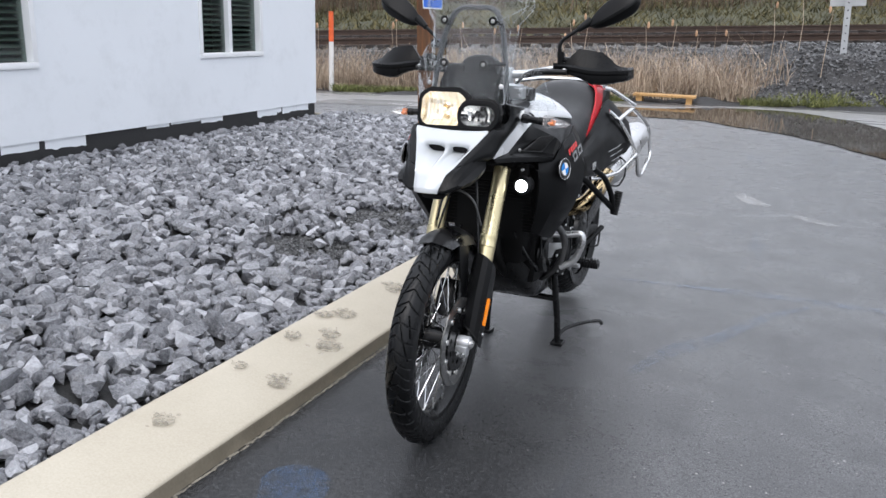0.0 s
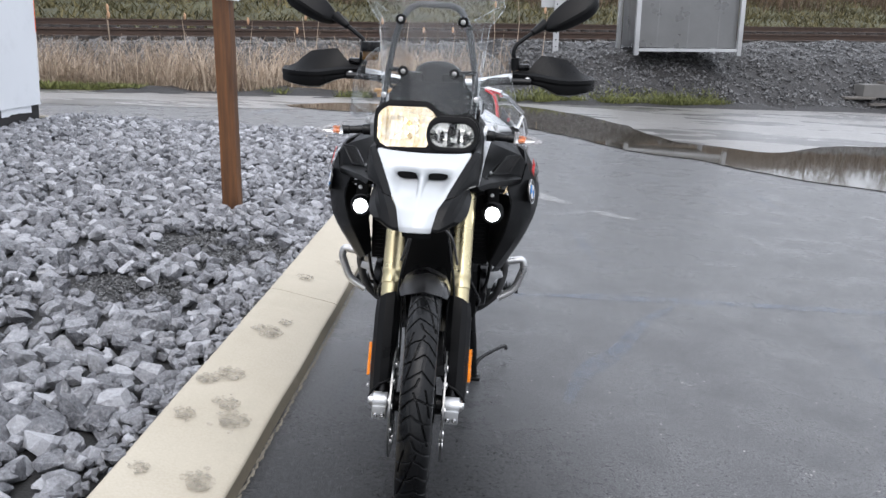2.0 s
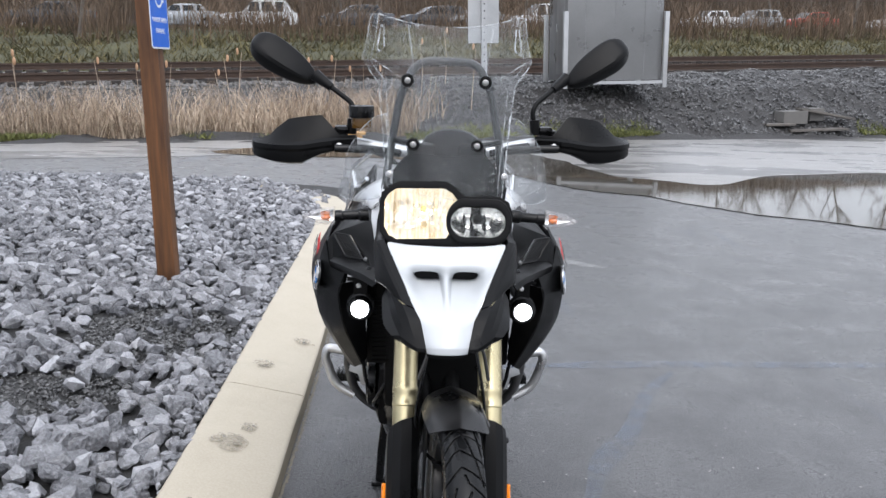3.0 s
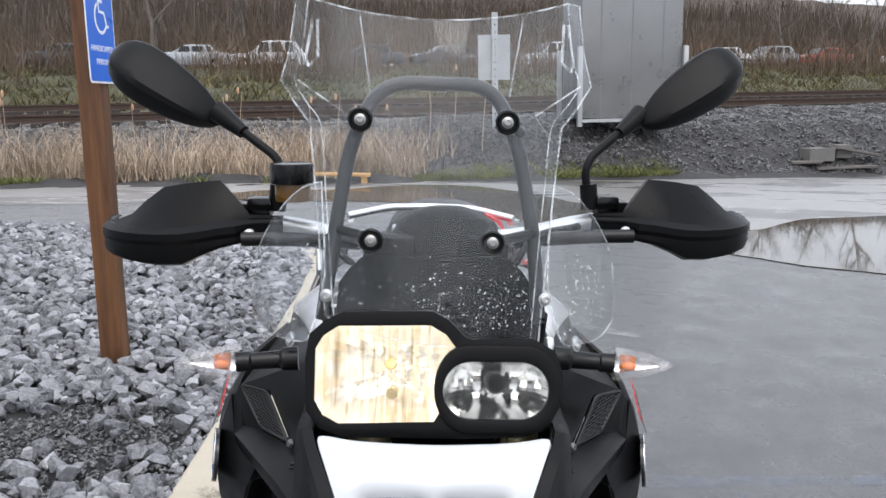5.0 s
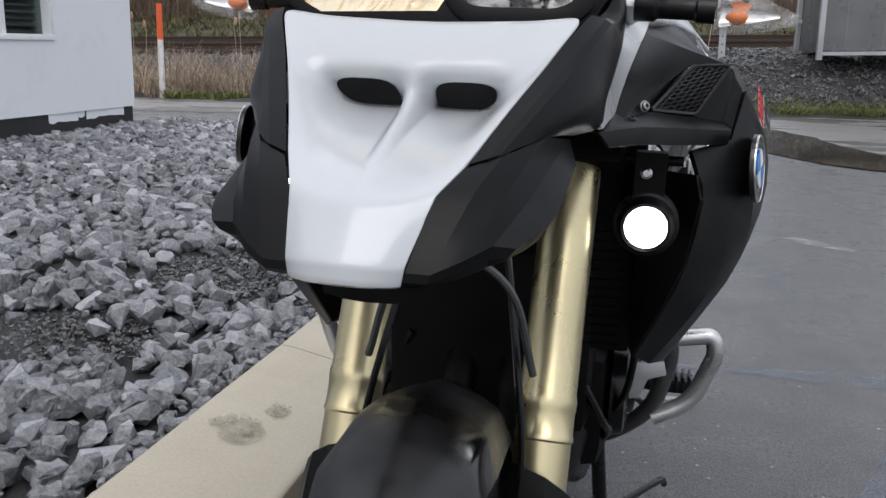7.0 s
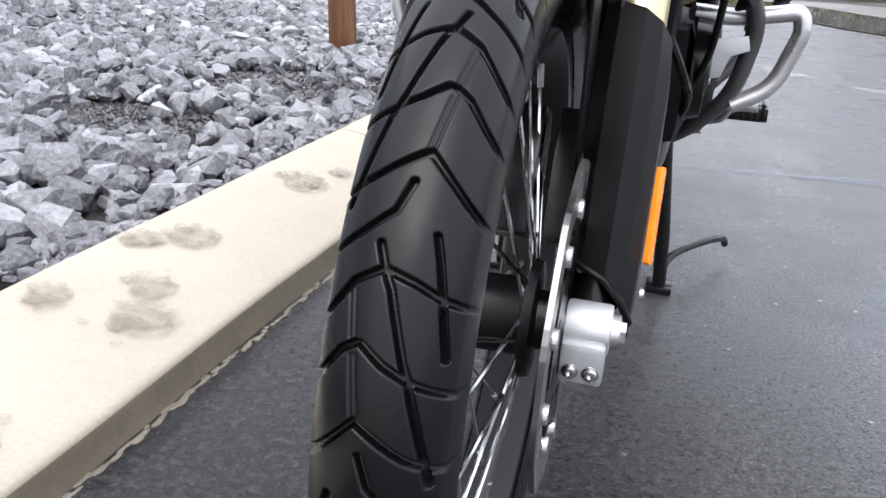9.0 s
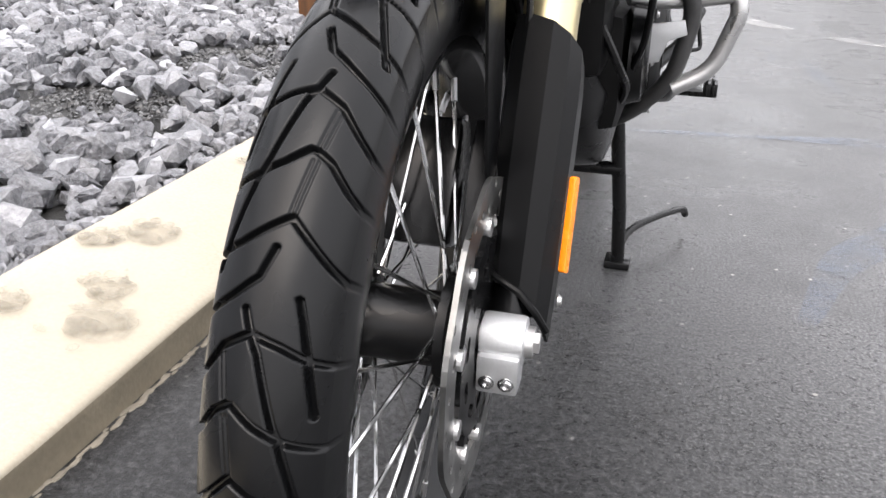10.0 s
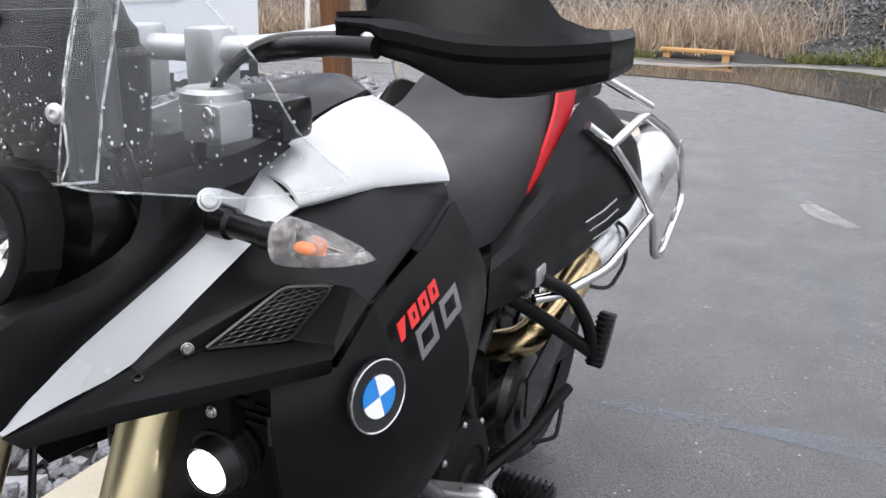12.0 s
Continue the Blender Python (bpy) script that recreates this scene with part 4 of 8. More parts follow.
WIN = ((4.36, 5.37, 0.86, 2.05), (1.48, 2.49, 0.84, 2.05))
ys = [-8.0, WIN[1][0], WIN[1][1], WIN[0][0], WIN[0][1], 6.41]
for k, (a, b) in enumerate(zip(ys, ys[1:])):
    if k in (1, 3):
        w = WIN[1] if k == 1 else WIN[0]
        block("wall_panel", (-4.72, a, 0.28), (-4.5, b, w[2]), M_STUCCO, house)
        block("wall_panel", (-4.72, a, w[3]), (-4.5, b, 3.3), M_STUCCO, house)
    else:
        block("wall_panel", (-4.72, a, 0.28), (-4.5, b, 3.3), M_STUCCO, house)
block("wall_north", (-13.0, 6.19, 0.28), (-4.72, 6.41, 3.3), M_STUCCO, house)
block("wall_south", (-13.0, -8.0, 0.28), (-4.72, -7.78, 3.3), M_STUCCO, house)
block("wall_west", (-13.2, -8.0, 0.0), (-13.0, 6.41, 3.3), M_STUCCO, house)
block("ceiling", (-13.2, -8.0, 3.3), (-4.5, 6.41, 3.5), M_STUCCO, house)
block("foundation", (-13.0, -7.99, -0.1), (-4.515, 6.395, 0.279), M_FOUND, house, "black waterproofing on the foundation")
rnd = random.Random(21)
y = 6.40
while y > -3.0:
    w = rnd.uniform(0.08, 0.42)
    if rnd.random() < 0.62:
        d = rnd.uniform(0.02, 0.085)
        bm = bmesh.new()
        n = max(2, int(w / 0.05))
        top = [(0, -i * w / n, 0) for i in range(n + 1)]
        bot = [(0, -i * w / n, -d * rnd.uniform(0.82, 1.1)) for i in range(n + 1)]
        skin(bm, [top, bot])
        thicken(bm, 0.012)
        part("stucco_patch", bm, M_STUCCO, house, m=pose(-0.012, y, 0.28), smooth=0)
    y -= w * rnd.uniform(0.9, 1.2)
for k, (y0, y1, z0, z1) in enumerate(WIN):
    w = thing(f"window_{k + 1}", "white vinyl sliding window with grey-green blinds", "window", (-4.5, 0, 0), kind="structure")
    f = 0.045
    ym = (y0 + y1) / 2 - 0.02
    for name, a, b in (("window_sill", (-4.62, y0, z0), (-4.485, y1, z0 + f)), ("window_frame", (-4.62, y0, z1 - f), (-4.488, y1, z1)), ("window_frame", (-4.62, y0, z0 + f), (-4.488, y0 + f, z1 - f)), ("window_frame", (-4.62, y1 - f, z0 + f), (-4.488, y1, z1 - f)), ("mullion", (-4.6, ym - 0.025, z0 + f), (-4.505, ym + 0.025, z1 - f))):
        block(name, a, b, M_FRAME, w, bevel=0.004)
    for a, b in ((y0 + f, ym - 0.025), (ym + 0.025, y1 - f)):
        block("pane", (-4.566, a, z0 + f), (-4.562, b, z1 - f), M_GLASS, w).visible_shadow = False
        slat = None
        for i in range(22):
            z = z0 + f + 0.02 + i * 0.05
            if z > z1 - f:
                break
            bm = bmesh.new() if slat is None else None
            m = pose(-0.115, (a + b) / 2, z, 0, 24, 0)
            if slat is None:
                box(bm, (0, 0, 0), (0.05, b - a - 0.01, 0.003))
                slat = part("blind_slat", bm, M_BLIND, w, m=m)
            else:
                share("blind_slat", slat, w, m)
    # backing sheet, with the unlit room's dimness put into its dark colour
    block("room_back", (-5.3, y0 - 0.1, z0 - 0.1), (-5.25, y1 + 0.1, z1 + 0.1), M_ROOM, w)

# ---- sign post ----
post = thing("sign_post", "square brown timber post standing in the gravel", "post", (-1.415, 3.04, 0.08))
bm = bmesh.new()
box(bm, (0, 0, 1.16), (0.1, 0.1, 2.32))
bmesh.ops.subdivide_edges(bm, edges=[e for e in bm.edges if abs((e.verts[0].co - e.verts[1].co).z) > 1], cuts=16)
for v in bm.verts:
    v.co.x += 0.003 * noise.noise(v.co * 3)
    v.co.y += 0.003 * noise.noise(v.co * 3 + Vector((7, 0, 0)))
part("timber", bm, M_POST, post, m=pose(0, 0, 0, 0, -2.0, 0), bevel=0.008)
sign = thing("parking_sign", "blue and white accessible parking sign on the timber post", "sign", (-1.402, 3.0, 1.585))
SIGN_M = pose(0, 0, 0, 0, -2, 0) @ pose(0, 0, 0, 90, 0, 90)
bm = bmesh.new()
slab(bm, rounded(0.305, 0.457, 0.02), 0.002)
part("sign_border", bm, M_SIGNW, sign, m=SIGN_M, smooth=0)
bm = bmesh.new()
slab(bm, rounded(0.287, 0.439, 0.015), 0.001)
part("sign_panel", bm, M_SIGN, sign, m=SIGN_M @ pose(0, 0, 0.0022), smooth=0)
bm = bmesh.new()
wheel_line = [(0.005 + 0.062 * math.cos(a), 0.045 + 0.062 * math.sin(a), 0.0045) for a in [radians(120 + i * 12) for i in range(20)]]
tube(bm, wheel_line, 0.007, 6)
tube(bm, [(-0.012, 0.145, 0.0045), (-0.01, 0.07, 0.0045), (0.045, 0.068, 0.0045), (0.068, 0.01, 0.0045), (0.088, 0.016, 0.0045)], 0.008, 6)
tube(bm, [(-0.01, 0.115, 0.0045), (0.03, 0.112, 0.0045)], 0.007, 6)
ball(bm, (-0.012, 0.172, 0.004), (0.016, 0.016, 0.004), 2)
for v in bm.verts:
    v.co.z = 0.0035 + (v.co.z - 0.0035) * 0.1
part("wheelchair_symbol", bm, M_SIGNW, sign, m=SIGN_M, smooth=0)


def lettering(text, size, material, parent, m, name="lettering", extrude=0.0005, label=""):
    c = bpy.data.curves.new(name, "FONT")
    c.body, c.size, c.align_x, c.align_y, c.extrude, c.resolution_u = text, size, "CENTER", "CENTER", extrude, 3
    tmp = bpy.data.objects.new("tmp", c)
    me = bpy.data.meshes.new_from_object(tmp)
    bpy.data.objects.remove(tmp)
    bpy.data.curves.remove(c)
    me.materials.clear()
    me.materials.append(material)
    ob = new(name, me)
    ob.parent, ob.matrix_basis = parent, m
    if label:
        tagged(ob, label)
    return ob


lettering("HANDICAPPED", 0.036, M_SIGNW, sign, SIGN_M @ pose(0, -0.085, 0.0038))
lettering("PARKING", 0.036, M_SIGNW, sign, SIGN_M @ pose(0, -0.14, 0.0038))


# ---- metal cabinet and sign by the track ----
def on_land(x, y):
    u, v = UX.x * x + UX.y * y, VX.x * x + VX.y * y
    return rise(u, v)


LEAN = Matrix.Rotation(radians(-2.4), 4, "Y")
shed = thing("signal_cabinet", "grey aluminium railway cabinet on short legs", "cabinet", (3.88, 16.2, 0.97))
shed.rotation_euler = (0, radians(-2.4), radians(7))
bm = bmesh.new()
box(bm, (0, 0, 1.35), (2.0, 1.3, 2.45))
part("body", bm, M_SHED, shed, bevel=0.01)
for x in (-0.62, 0.0, 0.62):
    bm = bmesh.new()
    box(bm, (x, -0.652, 1.35), (0.03, 0.006, 2.4))
    part("seam", bm, M_SHED, shed)
bm = bmesh.new()
box(bm, (-1.006, -0.25, 1.2), (0.012, 0.6, 1.9))
part("door", bm, M_SHED, shed, bevel=0.004)
bm = bmesh.new()
rod(bm, (-1.03, 0.0, 1.1), (-1.03, 0.0, 1.25), 0.012)
part("handle", bm, M_GALV, shed)
for x in (-1.05, 1.05):
    for y in (-0.7, 0.7):
        bm = bmesh.new()
        box(bm, (x, y, 0.72), (0.09, 0.09, 1.5))
        part("corner_post", bm, M_GALV, shed, bevel=0.006)
bm = bmesh.new()
box(bm, (0, -0.7, 0.08), (2.0, 0.08, 0.06))
part("skid", bm, M_GALV, shed)
bm = bmesh.new()
box(bm, (0, 0, 2.62), (2.2, 1.5, 0.08))
part("roof", bm, M_SHED, shed, bevel=0.02)

rsign = thing("track_sign", "grey steel channel post with a plain sign seen from behind", "sign", (1.34, 15.7, 0.82))
rsign.rotation_euler = (0, radians(-2.4), 0)
bm = bmesh.new()
for x, y, sx, sy in ((0, 0.0, 0.1, 0.012), (-0.05, 0.03, 0.012, 0.07), (0.05, 0.03, 0.012, 0.07)):
    box(bm, (x, y, 1.1), (sx, sy, 2.2))
part("post", bm, M_GALV, rsign)
bm = bmesh.new()
rod(bm, (0, -0.008, 0), (0, 0.008, 0), 0.014, seg=10)
hole = part("hole", bm, M_DARK, rsign, m=pose(0, -0.002, 0.15))
for i in range(1, 14):
    share("hole", hole, rsign, pose(0, -0.002, 0.15 + i * 0.14))
bm = bmesh.new()
box(bm, (-0.01, 0.1, 1.36), (0.62, 0.006, 0.86))
part("plate", bm, M_GALV, rsign, "plain grey sign back")

# ---- loose things along the lane ----
plank = thing("timber_ramp", "new yellow timber board on short blocks by the puddle", "plank", (-1.42, 12.7, 0.0))
plank.rotation_euler = (0, 0, radians(4))
bm = bmesh.new()
box(bm, (0, 0, 0.125), (1.05, 0.3, 0.04))
part("board", bm, M_PLANK, plank, bevel=0.004)
for x in (-0.42, 0.42):
    bm = bmesh.new()
    box(bm, (x, 0, 0.05), (0.1, 0.26, 0.104))
    part("block", bm, M_PLANK, plank)
for x, y, w, dp, a in ((8.18, 16.62, 0.62, 0.34, 14), (8.83, 16.95, 0.34, 0.3, 6)):
    cb = thing("concrete_block", "grey concrete block lying at the foot of the mound", "block", (x, y, on_land(x, y) - 0.02), "concrete blocks")
    cb.rotation_euler = (0, radians(-2), radians(a))
    bm = bmesh.new()
    slab(bm, rounded(w, dp, 0.012), 0.27)
    part("block", bm, M_CINDER, cb, smooth=0, bevel=0.006)
for x, y, L, a, dz, tip in ((9.05, 16.85, 1.4, 12, 0.25, 8), (8.75, 16.55, 1.5, 14, 0.04, -2), (7.8, 16.35, 0.7, 10, 0.05, -2)):
    wb = thing("old_board", "weathered grey board lying by the blocks", "board", (x, y, on_land(x, y) + dz), "old boards")
    wb.rotation_euler = (0, radians(tip), radians(a))
    bm = bmesh.new()
    box(bm, (0, 0, 0), (L, 0.24, 0.05))
    part("board", bm, M_GREYWOOD, wb, bevel=0.004)
mk = thing("marker_post", "thin orange and white marker post in the reeds", "post", (-7.05, 10.9, -0.1))
for name, a, b, mt in (("stake", 0.0, 0.95, M_MARK_W), ("cap", 0.95, 1.47, M_MARK_O)):
    bm = bmesh.new()
    rod(bm, (0, 0, a), (0, 0, b), 0.045, 0.042, 14)
    part(name, bm, mt, mk)


# ---- plants ----
def blades(name, count, place, height, width, lean, material, label, category, seed, segs=2):
    """Grass, reeds or twigs: many thin bent blades in one heap."""
    rng = random.Random(seed)
    vs, fs = [], []
    for _ in range(count):
        x, y, z = place(rng)
        h, a, b = rng.uniform(*height), rng.uniform(0, 6.283), rng.uniform(0, 6.283)
        w, ln = rng.uniform(*width), rng.uniform(*lean) * h
        sx, sy = math.cos(b) * w / 2, math.sin(b) * w / 2
        base = len(vs)
        for s in range(segs + 1):
            t = s / segs
            k = 1 - 0.8 * t
            cx, cy, cz = x + math.cos(a) * ln * t * t, y + math.sin(a) * ln * t * t, z + h * (t - 0.12 * t * t * rng.random())
            vs += [(cx - sx * k, cy - sy * k, cz), (cx + sx * k, cy + sy * k, cz)]
            if s:
                q = base + 2 * s
                fs.append((q - 2, q - 1, q + 1, q))
    return tagged(mesh_from(name, vs, fs, material), label, category, kind="stuff")


def reed_place(rng):
    while True:
        u, v = rng.uniform(-12, 5.6), 12.75 + abs(rng.gauss(0, 1.25))
        if u > 4.2 and rng.random() < (u - 4.2) / 1.4:
            continue
        if noise.noise(Vector((u * 0.9, v * 0.9, 2))) > -0.28:
            break
    p = uv_place(u, v)
    return p.x, p.y, rise(u, v) - 0.02


blades("dry_reeds", 11000, reed_place, (0.22, 0.92), (0.008, 0.022), (0.08, 0.8), M_REED, "dry straw-coloured reeds along the ditch", "reeds", 5)
blades("flat_reeds", 6500, reed_place, (0.15, 0.45), (0.01, 0.03), (0.4, 1.6), M_REED, "bent dead reeds at the foot of the stand", "reeds", 6)


def weed_place(rng):
    while True:
        u, v = rng.uniform(-12, 16), 12.3 + abs(rng.gauss(0, 0.2))
        if noise.noise(Vector((u * 0.8, v, 9))) > (-0.22 if 3.2 < u < 9.6 else 0.16 if u < 3.2 else 0.46):
            break
    p = uv_place(u, v)
    return p.x, p.y, rise(u, v) - 0.01


blades("weeds", 11000, weed_place, (0.03, 0.13), (0.012, 0.035), (0.2, 1.2), M_WEED, "fresh green weeds along the asphalt edge", "weeds", 8, 1)
rnd = random.Random(31)
for k in range(26):
    u, v = rnd.uniform(-6, 6.0), rnd.uniform(12.8, 15.2)
    p = uv_place(u, v, rise(u, v))
    ct = thing("cattail", "dry cattail stalk with a pale seed head", "cattail", p, "cattails")
    h = rnd.uniform(1.0, 1.4)
    bm = bmesh.new()
    tube(bm, [(0, 0, 0), (0.02, 0.01, h * 0.5), (rnd.uniform(-0.08, 0.08), 0.02, h)], [0.007, 0.006, 0.004], 5)
    part("stalk", bm, M_REED, ct)
    bm = bmesh.new()
    ball(bm, (0, 0, 0), (0.024, 0.024, 0.065), 2)
    for q in bm.verts:
        q.co *= 1 + 0.25 * noise.noise(q.co * 40)
    part("seed_head", bm, M_CATTAIL, ct, m=pose(0, 0.02, h))


def bank_place(rng):
    u, v = rng.uniform(-40, 60), rng.uniform(29.5, 42)
    p = uv_place(u, v)
    return p.x, p.y, rise(u, v) - 0.05


blades("bank_scrub", 44000, bank_place, (0.08, 0.42), (0.03, 0.10), (0.3, 1.6), M_BANKLEAF, "green and brown scrub on the bank", "scrub", 12, 1)


def brush_place(rng):
    while True:
        u, v = rng.uniform(-50, 75), rng.choice((rng.uniform(36, 44), rng.uniform(56, 72)))
        if noise.noise(Vector((u * 0.25, v * 0.25, 5))) > (-0.12 if v < 50 else -0.3):
            break
    p = uv_place(u, v)
    return p.x, p.y, rise(u, v) - 0.1


blades("brush", 34000, brush_place, (0.6, 2.6), (0.02, 0.06), (0.1, 0.8), M_BRUSH, "bare brown brush on the slope", "brush", 13)


def thicket_place(rng):
    u, v = rng.uniform(-60, 90), rng.uniform(57, 90)
    p = uv_place(u, v)
    return p.x, p.y, rise(u, v) - 0.3


blades("thicket", 26000, thicket_place, (1.0, 4.2), (0.03, 0.12), (0.02, 0.35), M_TWIG, "dense bare brown woods on the hillside", "woods", 14)


def make_tree(seed, h):
    rng = random.Random(seed)
    tr = thing("tree", "bare grey winter tree behind the bank", "tree", group="bare trees")
    bm, tw = bmesh.new(), bmesh.new()

    def limb(p, d, length, r, level):
        pts = [p]
        q, dd = p.copy(), d.copy()
        n = 5
        for _ in range(n):
            dd = (dd + Vector((rng.gauss(0, 0.13), rng.gauss(0, 0.13), 0.06))).normalized()
            q = q + dd * length / n
            pts.append(q.copy())
        tube(bm if level < 2 else tw, pts, [r * (1 - 0.75 * i / n) for i in range(n + 1)], 7 if level == 0 else 4, level < 1)
        if level < 3:
            for _ in range((9, 6, 4)[level]):
                k = rng.uniform(0.3 if level == 0 else 0.15, 1.0)
                b = pts[min(n, int(k * n))]
                side = Vector((rng.gauss(0, 1), rng.gauss(0, 1), rng.uniform(0.1, 0.9))).normalized()
                limb(b, (dd * 0.45 + side).normalized(), length * rng.uniform(0.35, 0.55), r * 0.36, level + 1)

    limb(Vector((0, 0, -0.3)), Vector((rng.gauss(0, 0.05), rng.gauss(0, 0.05), 1)), h, h * 0.018, 0)
    part("trunk", bm, M_BARK, tr)
    part("crown", tw, M_TWIG, tr, "fine bare twigs", smooth=0)
    return tr


protos = [make_tree(s, h) for s, h in ((1, 6.2), (2, 7.4), (3, 5.2))]
rnd = random.Random(17)
for k in range(54):
    u = -46 + k * 2.2 + rnd.uniform(-1.2, 1.2)
    v = rnd.choice((rnd.uniform(38, 44), rnd.uniform(57, 62), rnd.uniform(60, 74), rnd.uniform(64, 80)))
    s = rnd.uniform(0.75, 1.15)
    m = Matrix.Translation(uv_place(u, v, rise(u, v))) @ pose(0, 0, 0, 0, 0, rnd.uniform(0, 360))
    tr = protos[k % 3]
    if k < 3:
        tr.matrix_basis = m
    else:
        copy_thing(tr, m)


# ---- parked cars beyond the bank ----
def make_car(paint, label, s, d_v=50.0, long=4.5, high=1.45, suv=False):
    d = (d_v + 1.2) / (0.94 - 0.342 * s)
    x, y = -0.09 + s * d, -1.25 + d
    u, v = UX.x * x + UX.y * y, VX.x * x + VX.y * y
    car = thing("car", label, "car", (x, y, rise(u, v)), "parked cars")
    car.rotation_euler = (0, radians(-2.4), radians(20))
    L = long / 2
    low = [(-L, 0.35), (-L * 0.99, 0.8), (-L * 0.82, 0.95), (-L * 0.45, 1.0), (L * 0.62, 1.02), (L * 0.97, 0.95), (L, 0.45), (L * 0.9, 0.28), (-L * 0.9, 0.28)]
    bm = bmesh.new()
    slab(bm, low, 1.75, pose(0, 0.875, 0, 90, 0, 0))
    part("body", bm, paint, car, bevel=0.06)
    rear = L * (0.9 if suv else 0.68)
    bm = bmesh.new()
    slab(bm, [(-L * 0.42, 0.98), (-L * 0.1, high - 0.03), (L * 0.1, high), (rear * 0.75, high - 0.02), (rear, 0.98)], 1.5, pose(0, 0.75, 0, 90, 0, 0))
    part("cabin", bm, paint, car, bevel=0.05)
    for a, b in ((-0.3, 0.02), (0.06, 0.34), (0.4, 0.62 if suv else 0.52)):
        bm = bmesh.new()
        slab(bm, [(L * a + 0.05, 1.02), (L * a + (0.28 if a < 0 else 0.03), high - 0.1), (L * b - 0.03, high - 0.1), (L * b, 1.02)], 0.01, pose(0, -0.752, 0, 90, 0, 0))
        part("window", bm, M_CARGLASS, car, smooth=0)
    bm = bmesh.new()
    skin(bm, [[(-L * 0.43, -0.66, 1.0), (-L * 0.43, 0.66, 1.0)], [(-L * 0.13, -0.58, high - 0.06), (-L * 0.13, 0.58, high - 0.06)]])
    bmesh.ops.translate(bm, verts=bm.verts, vec=(-0.015, 0, 0.012))
    thicken(bm, 0.01)
    part("windscreen", bm, M_CARGLASS, car, smooth=0)
    for x0 in (-L * 0.62, L * 0.6):
        for y0 in (-0.8, 0.8):
            bm = bmesh.new()
            lathe(bm, [(-0.1, 0.16), (-0.1, 0.29), (-0.07, 0.33), (0.07, 0.33), (0.1, 0.29), (0.1, 0.16)], "y", (x0, y0, 0.33), 20, closed=True)
            wh = part("wheel", bm, M_RUBBER, car)
            bm = bmesh.new()
            rod(bm, (x0, y0 - 0.07, 0.33), (x0, y0 + 0.07, 0.33), 0.17, seg=14)
            part("rim", bm, M_GALV, wh)
    for y0 in (-0.6, 0.6):
        bm = bmesh.new()
        box(bm, (L * 0.985, y0, 0.82), (0.05, 0.22, 0.16))
        part("tail_light", bm, M_CARR, car)
    return car


for paint, label, s, long, high, suv in ((M_CARD, "dark blue car parked above the bank", -0.42, 4.6, 1.45, False), (M_CARS, "silver-blue saloon parked above the bank", -0.275, 4.6, 1.42, False), (M_CARW, "white estate car parked behind brush", -0.185, 4.7, 1.68, True), (M_CARD, "dark red car parked behind brush", -0.07, 4.6, 1.5, False), (M_CARD, "black car parked above the bank", 0.02, 4.6, 1.5, True), (M_CARS, "silver car parked above the bank", 0.07, 4.5, 1.45, False), (M_CARW, "tall white car parked above the bank", 0.145, 4.8, 1.75, True), (M_CARW, "white hatchback parked beside the grey car", 0.345, 4.2, 1.45, False), (M_CARS, "grey car parked beside the red car", 0.40, 4.6, 1.55, True), (M_CARR, "red car parked half behind brush", 0.465, 4.6, 1.45, False), (M_CARW, "white parked car at the end of the row", 0.57, 4.6, 1.5, True)):
    make_car(paint, label, s, 50.0, long, high, suv)

# ---- the motorcycle: its parts lie in the place's own axes; the front end is turned about the steering axis ----
bike = thing("motorcycle", "white and black adventure motorcycle on its centre stand", "motorcycle")
AXLE = Vector((0.025, 0.038, 0.328))
RAKE, STEER_TURN = radians(25), radians(2.5)
F_AX = Vector((0, math.sin(RAKE), math.cos(RAKE)))
PIVOT = AXLE + Vector((0, 0.048, 0))
STEER = Matrix.Translation(PIVOT) @ Matrix.Rotation(STEER_TURN, 4, F_AX) @ Matrix.Translation(-PIVOT)
FRONT = STEER @ Matrix.Translation(AXLE)
CX = 0.006
# the bars and all that hangs on them are clamped a little askew of the wheel
BAR_MID = Vector((0.010, 0.488, 1.126))
BARS = Matrix.Translation(BAR_MID) @ Matrix.Rotation(radians(4.2), 4, "Z") @ Matrix.Rotation(radians(-0.9), 4, "Y") @ Matrix.Translation(Vector((0, 0.40, 0.795)) * -1)


def sides(make):
    """Builds a part on both sides of the machine."""
    return [make(1), make(-1)]


def flip(pts, s):
    return [(CX + s * p[0], p[1], p[2]) for p in pts]


def mirrored(name, rows, t, material, parent=bike, nu=1, nv=1, label="", smooth=28.0, bevel=0.0, m=None):
    out = []
    for s in (1, -1):
        rr = [flip(r, s) if m is None else [(s * p[0], p[1], p[2]) for p in r] for r in rows]
        out.append(sheet(name, rr, t, material, parent, nu, nv, False, label, smooth, m, bevel))
    return out


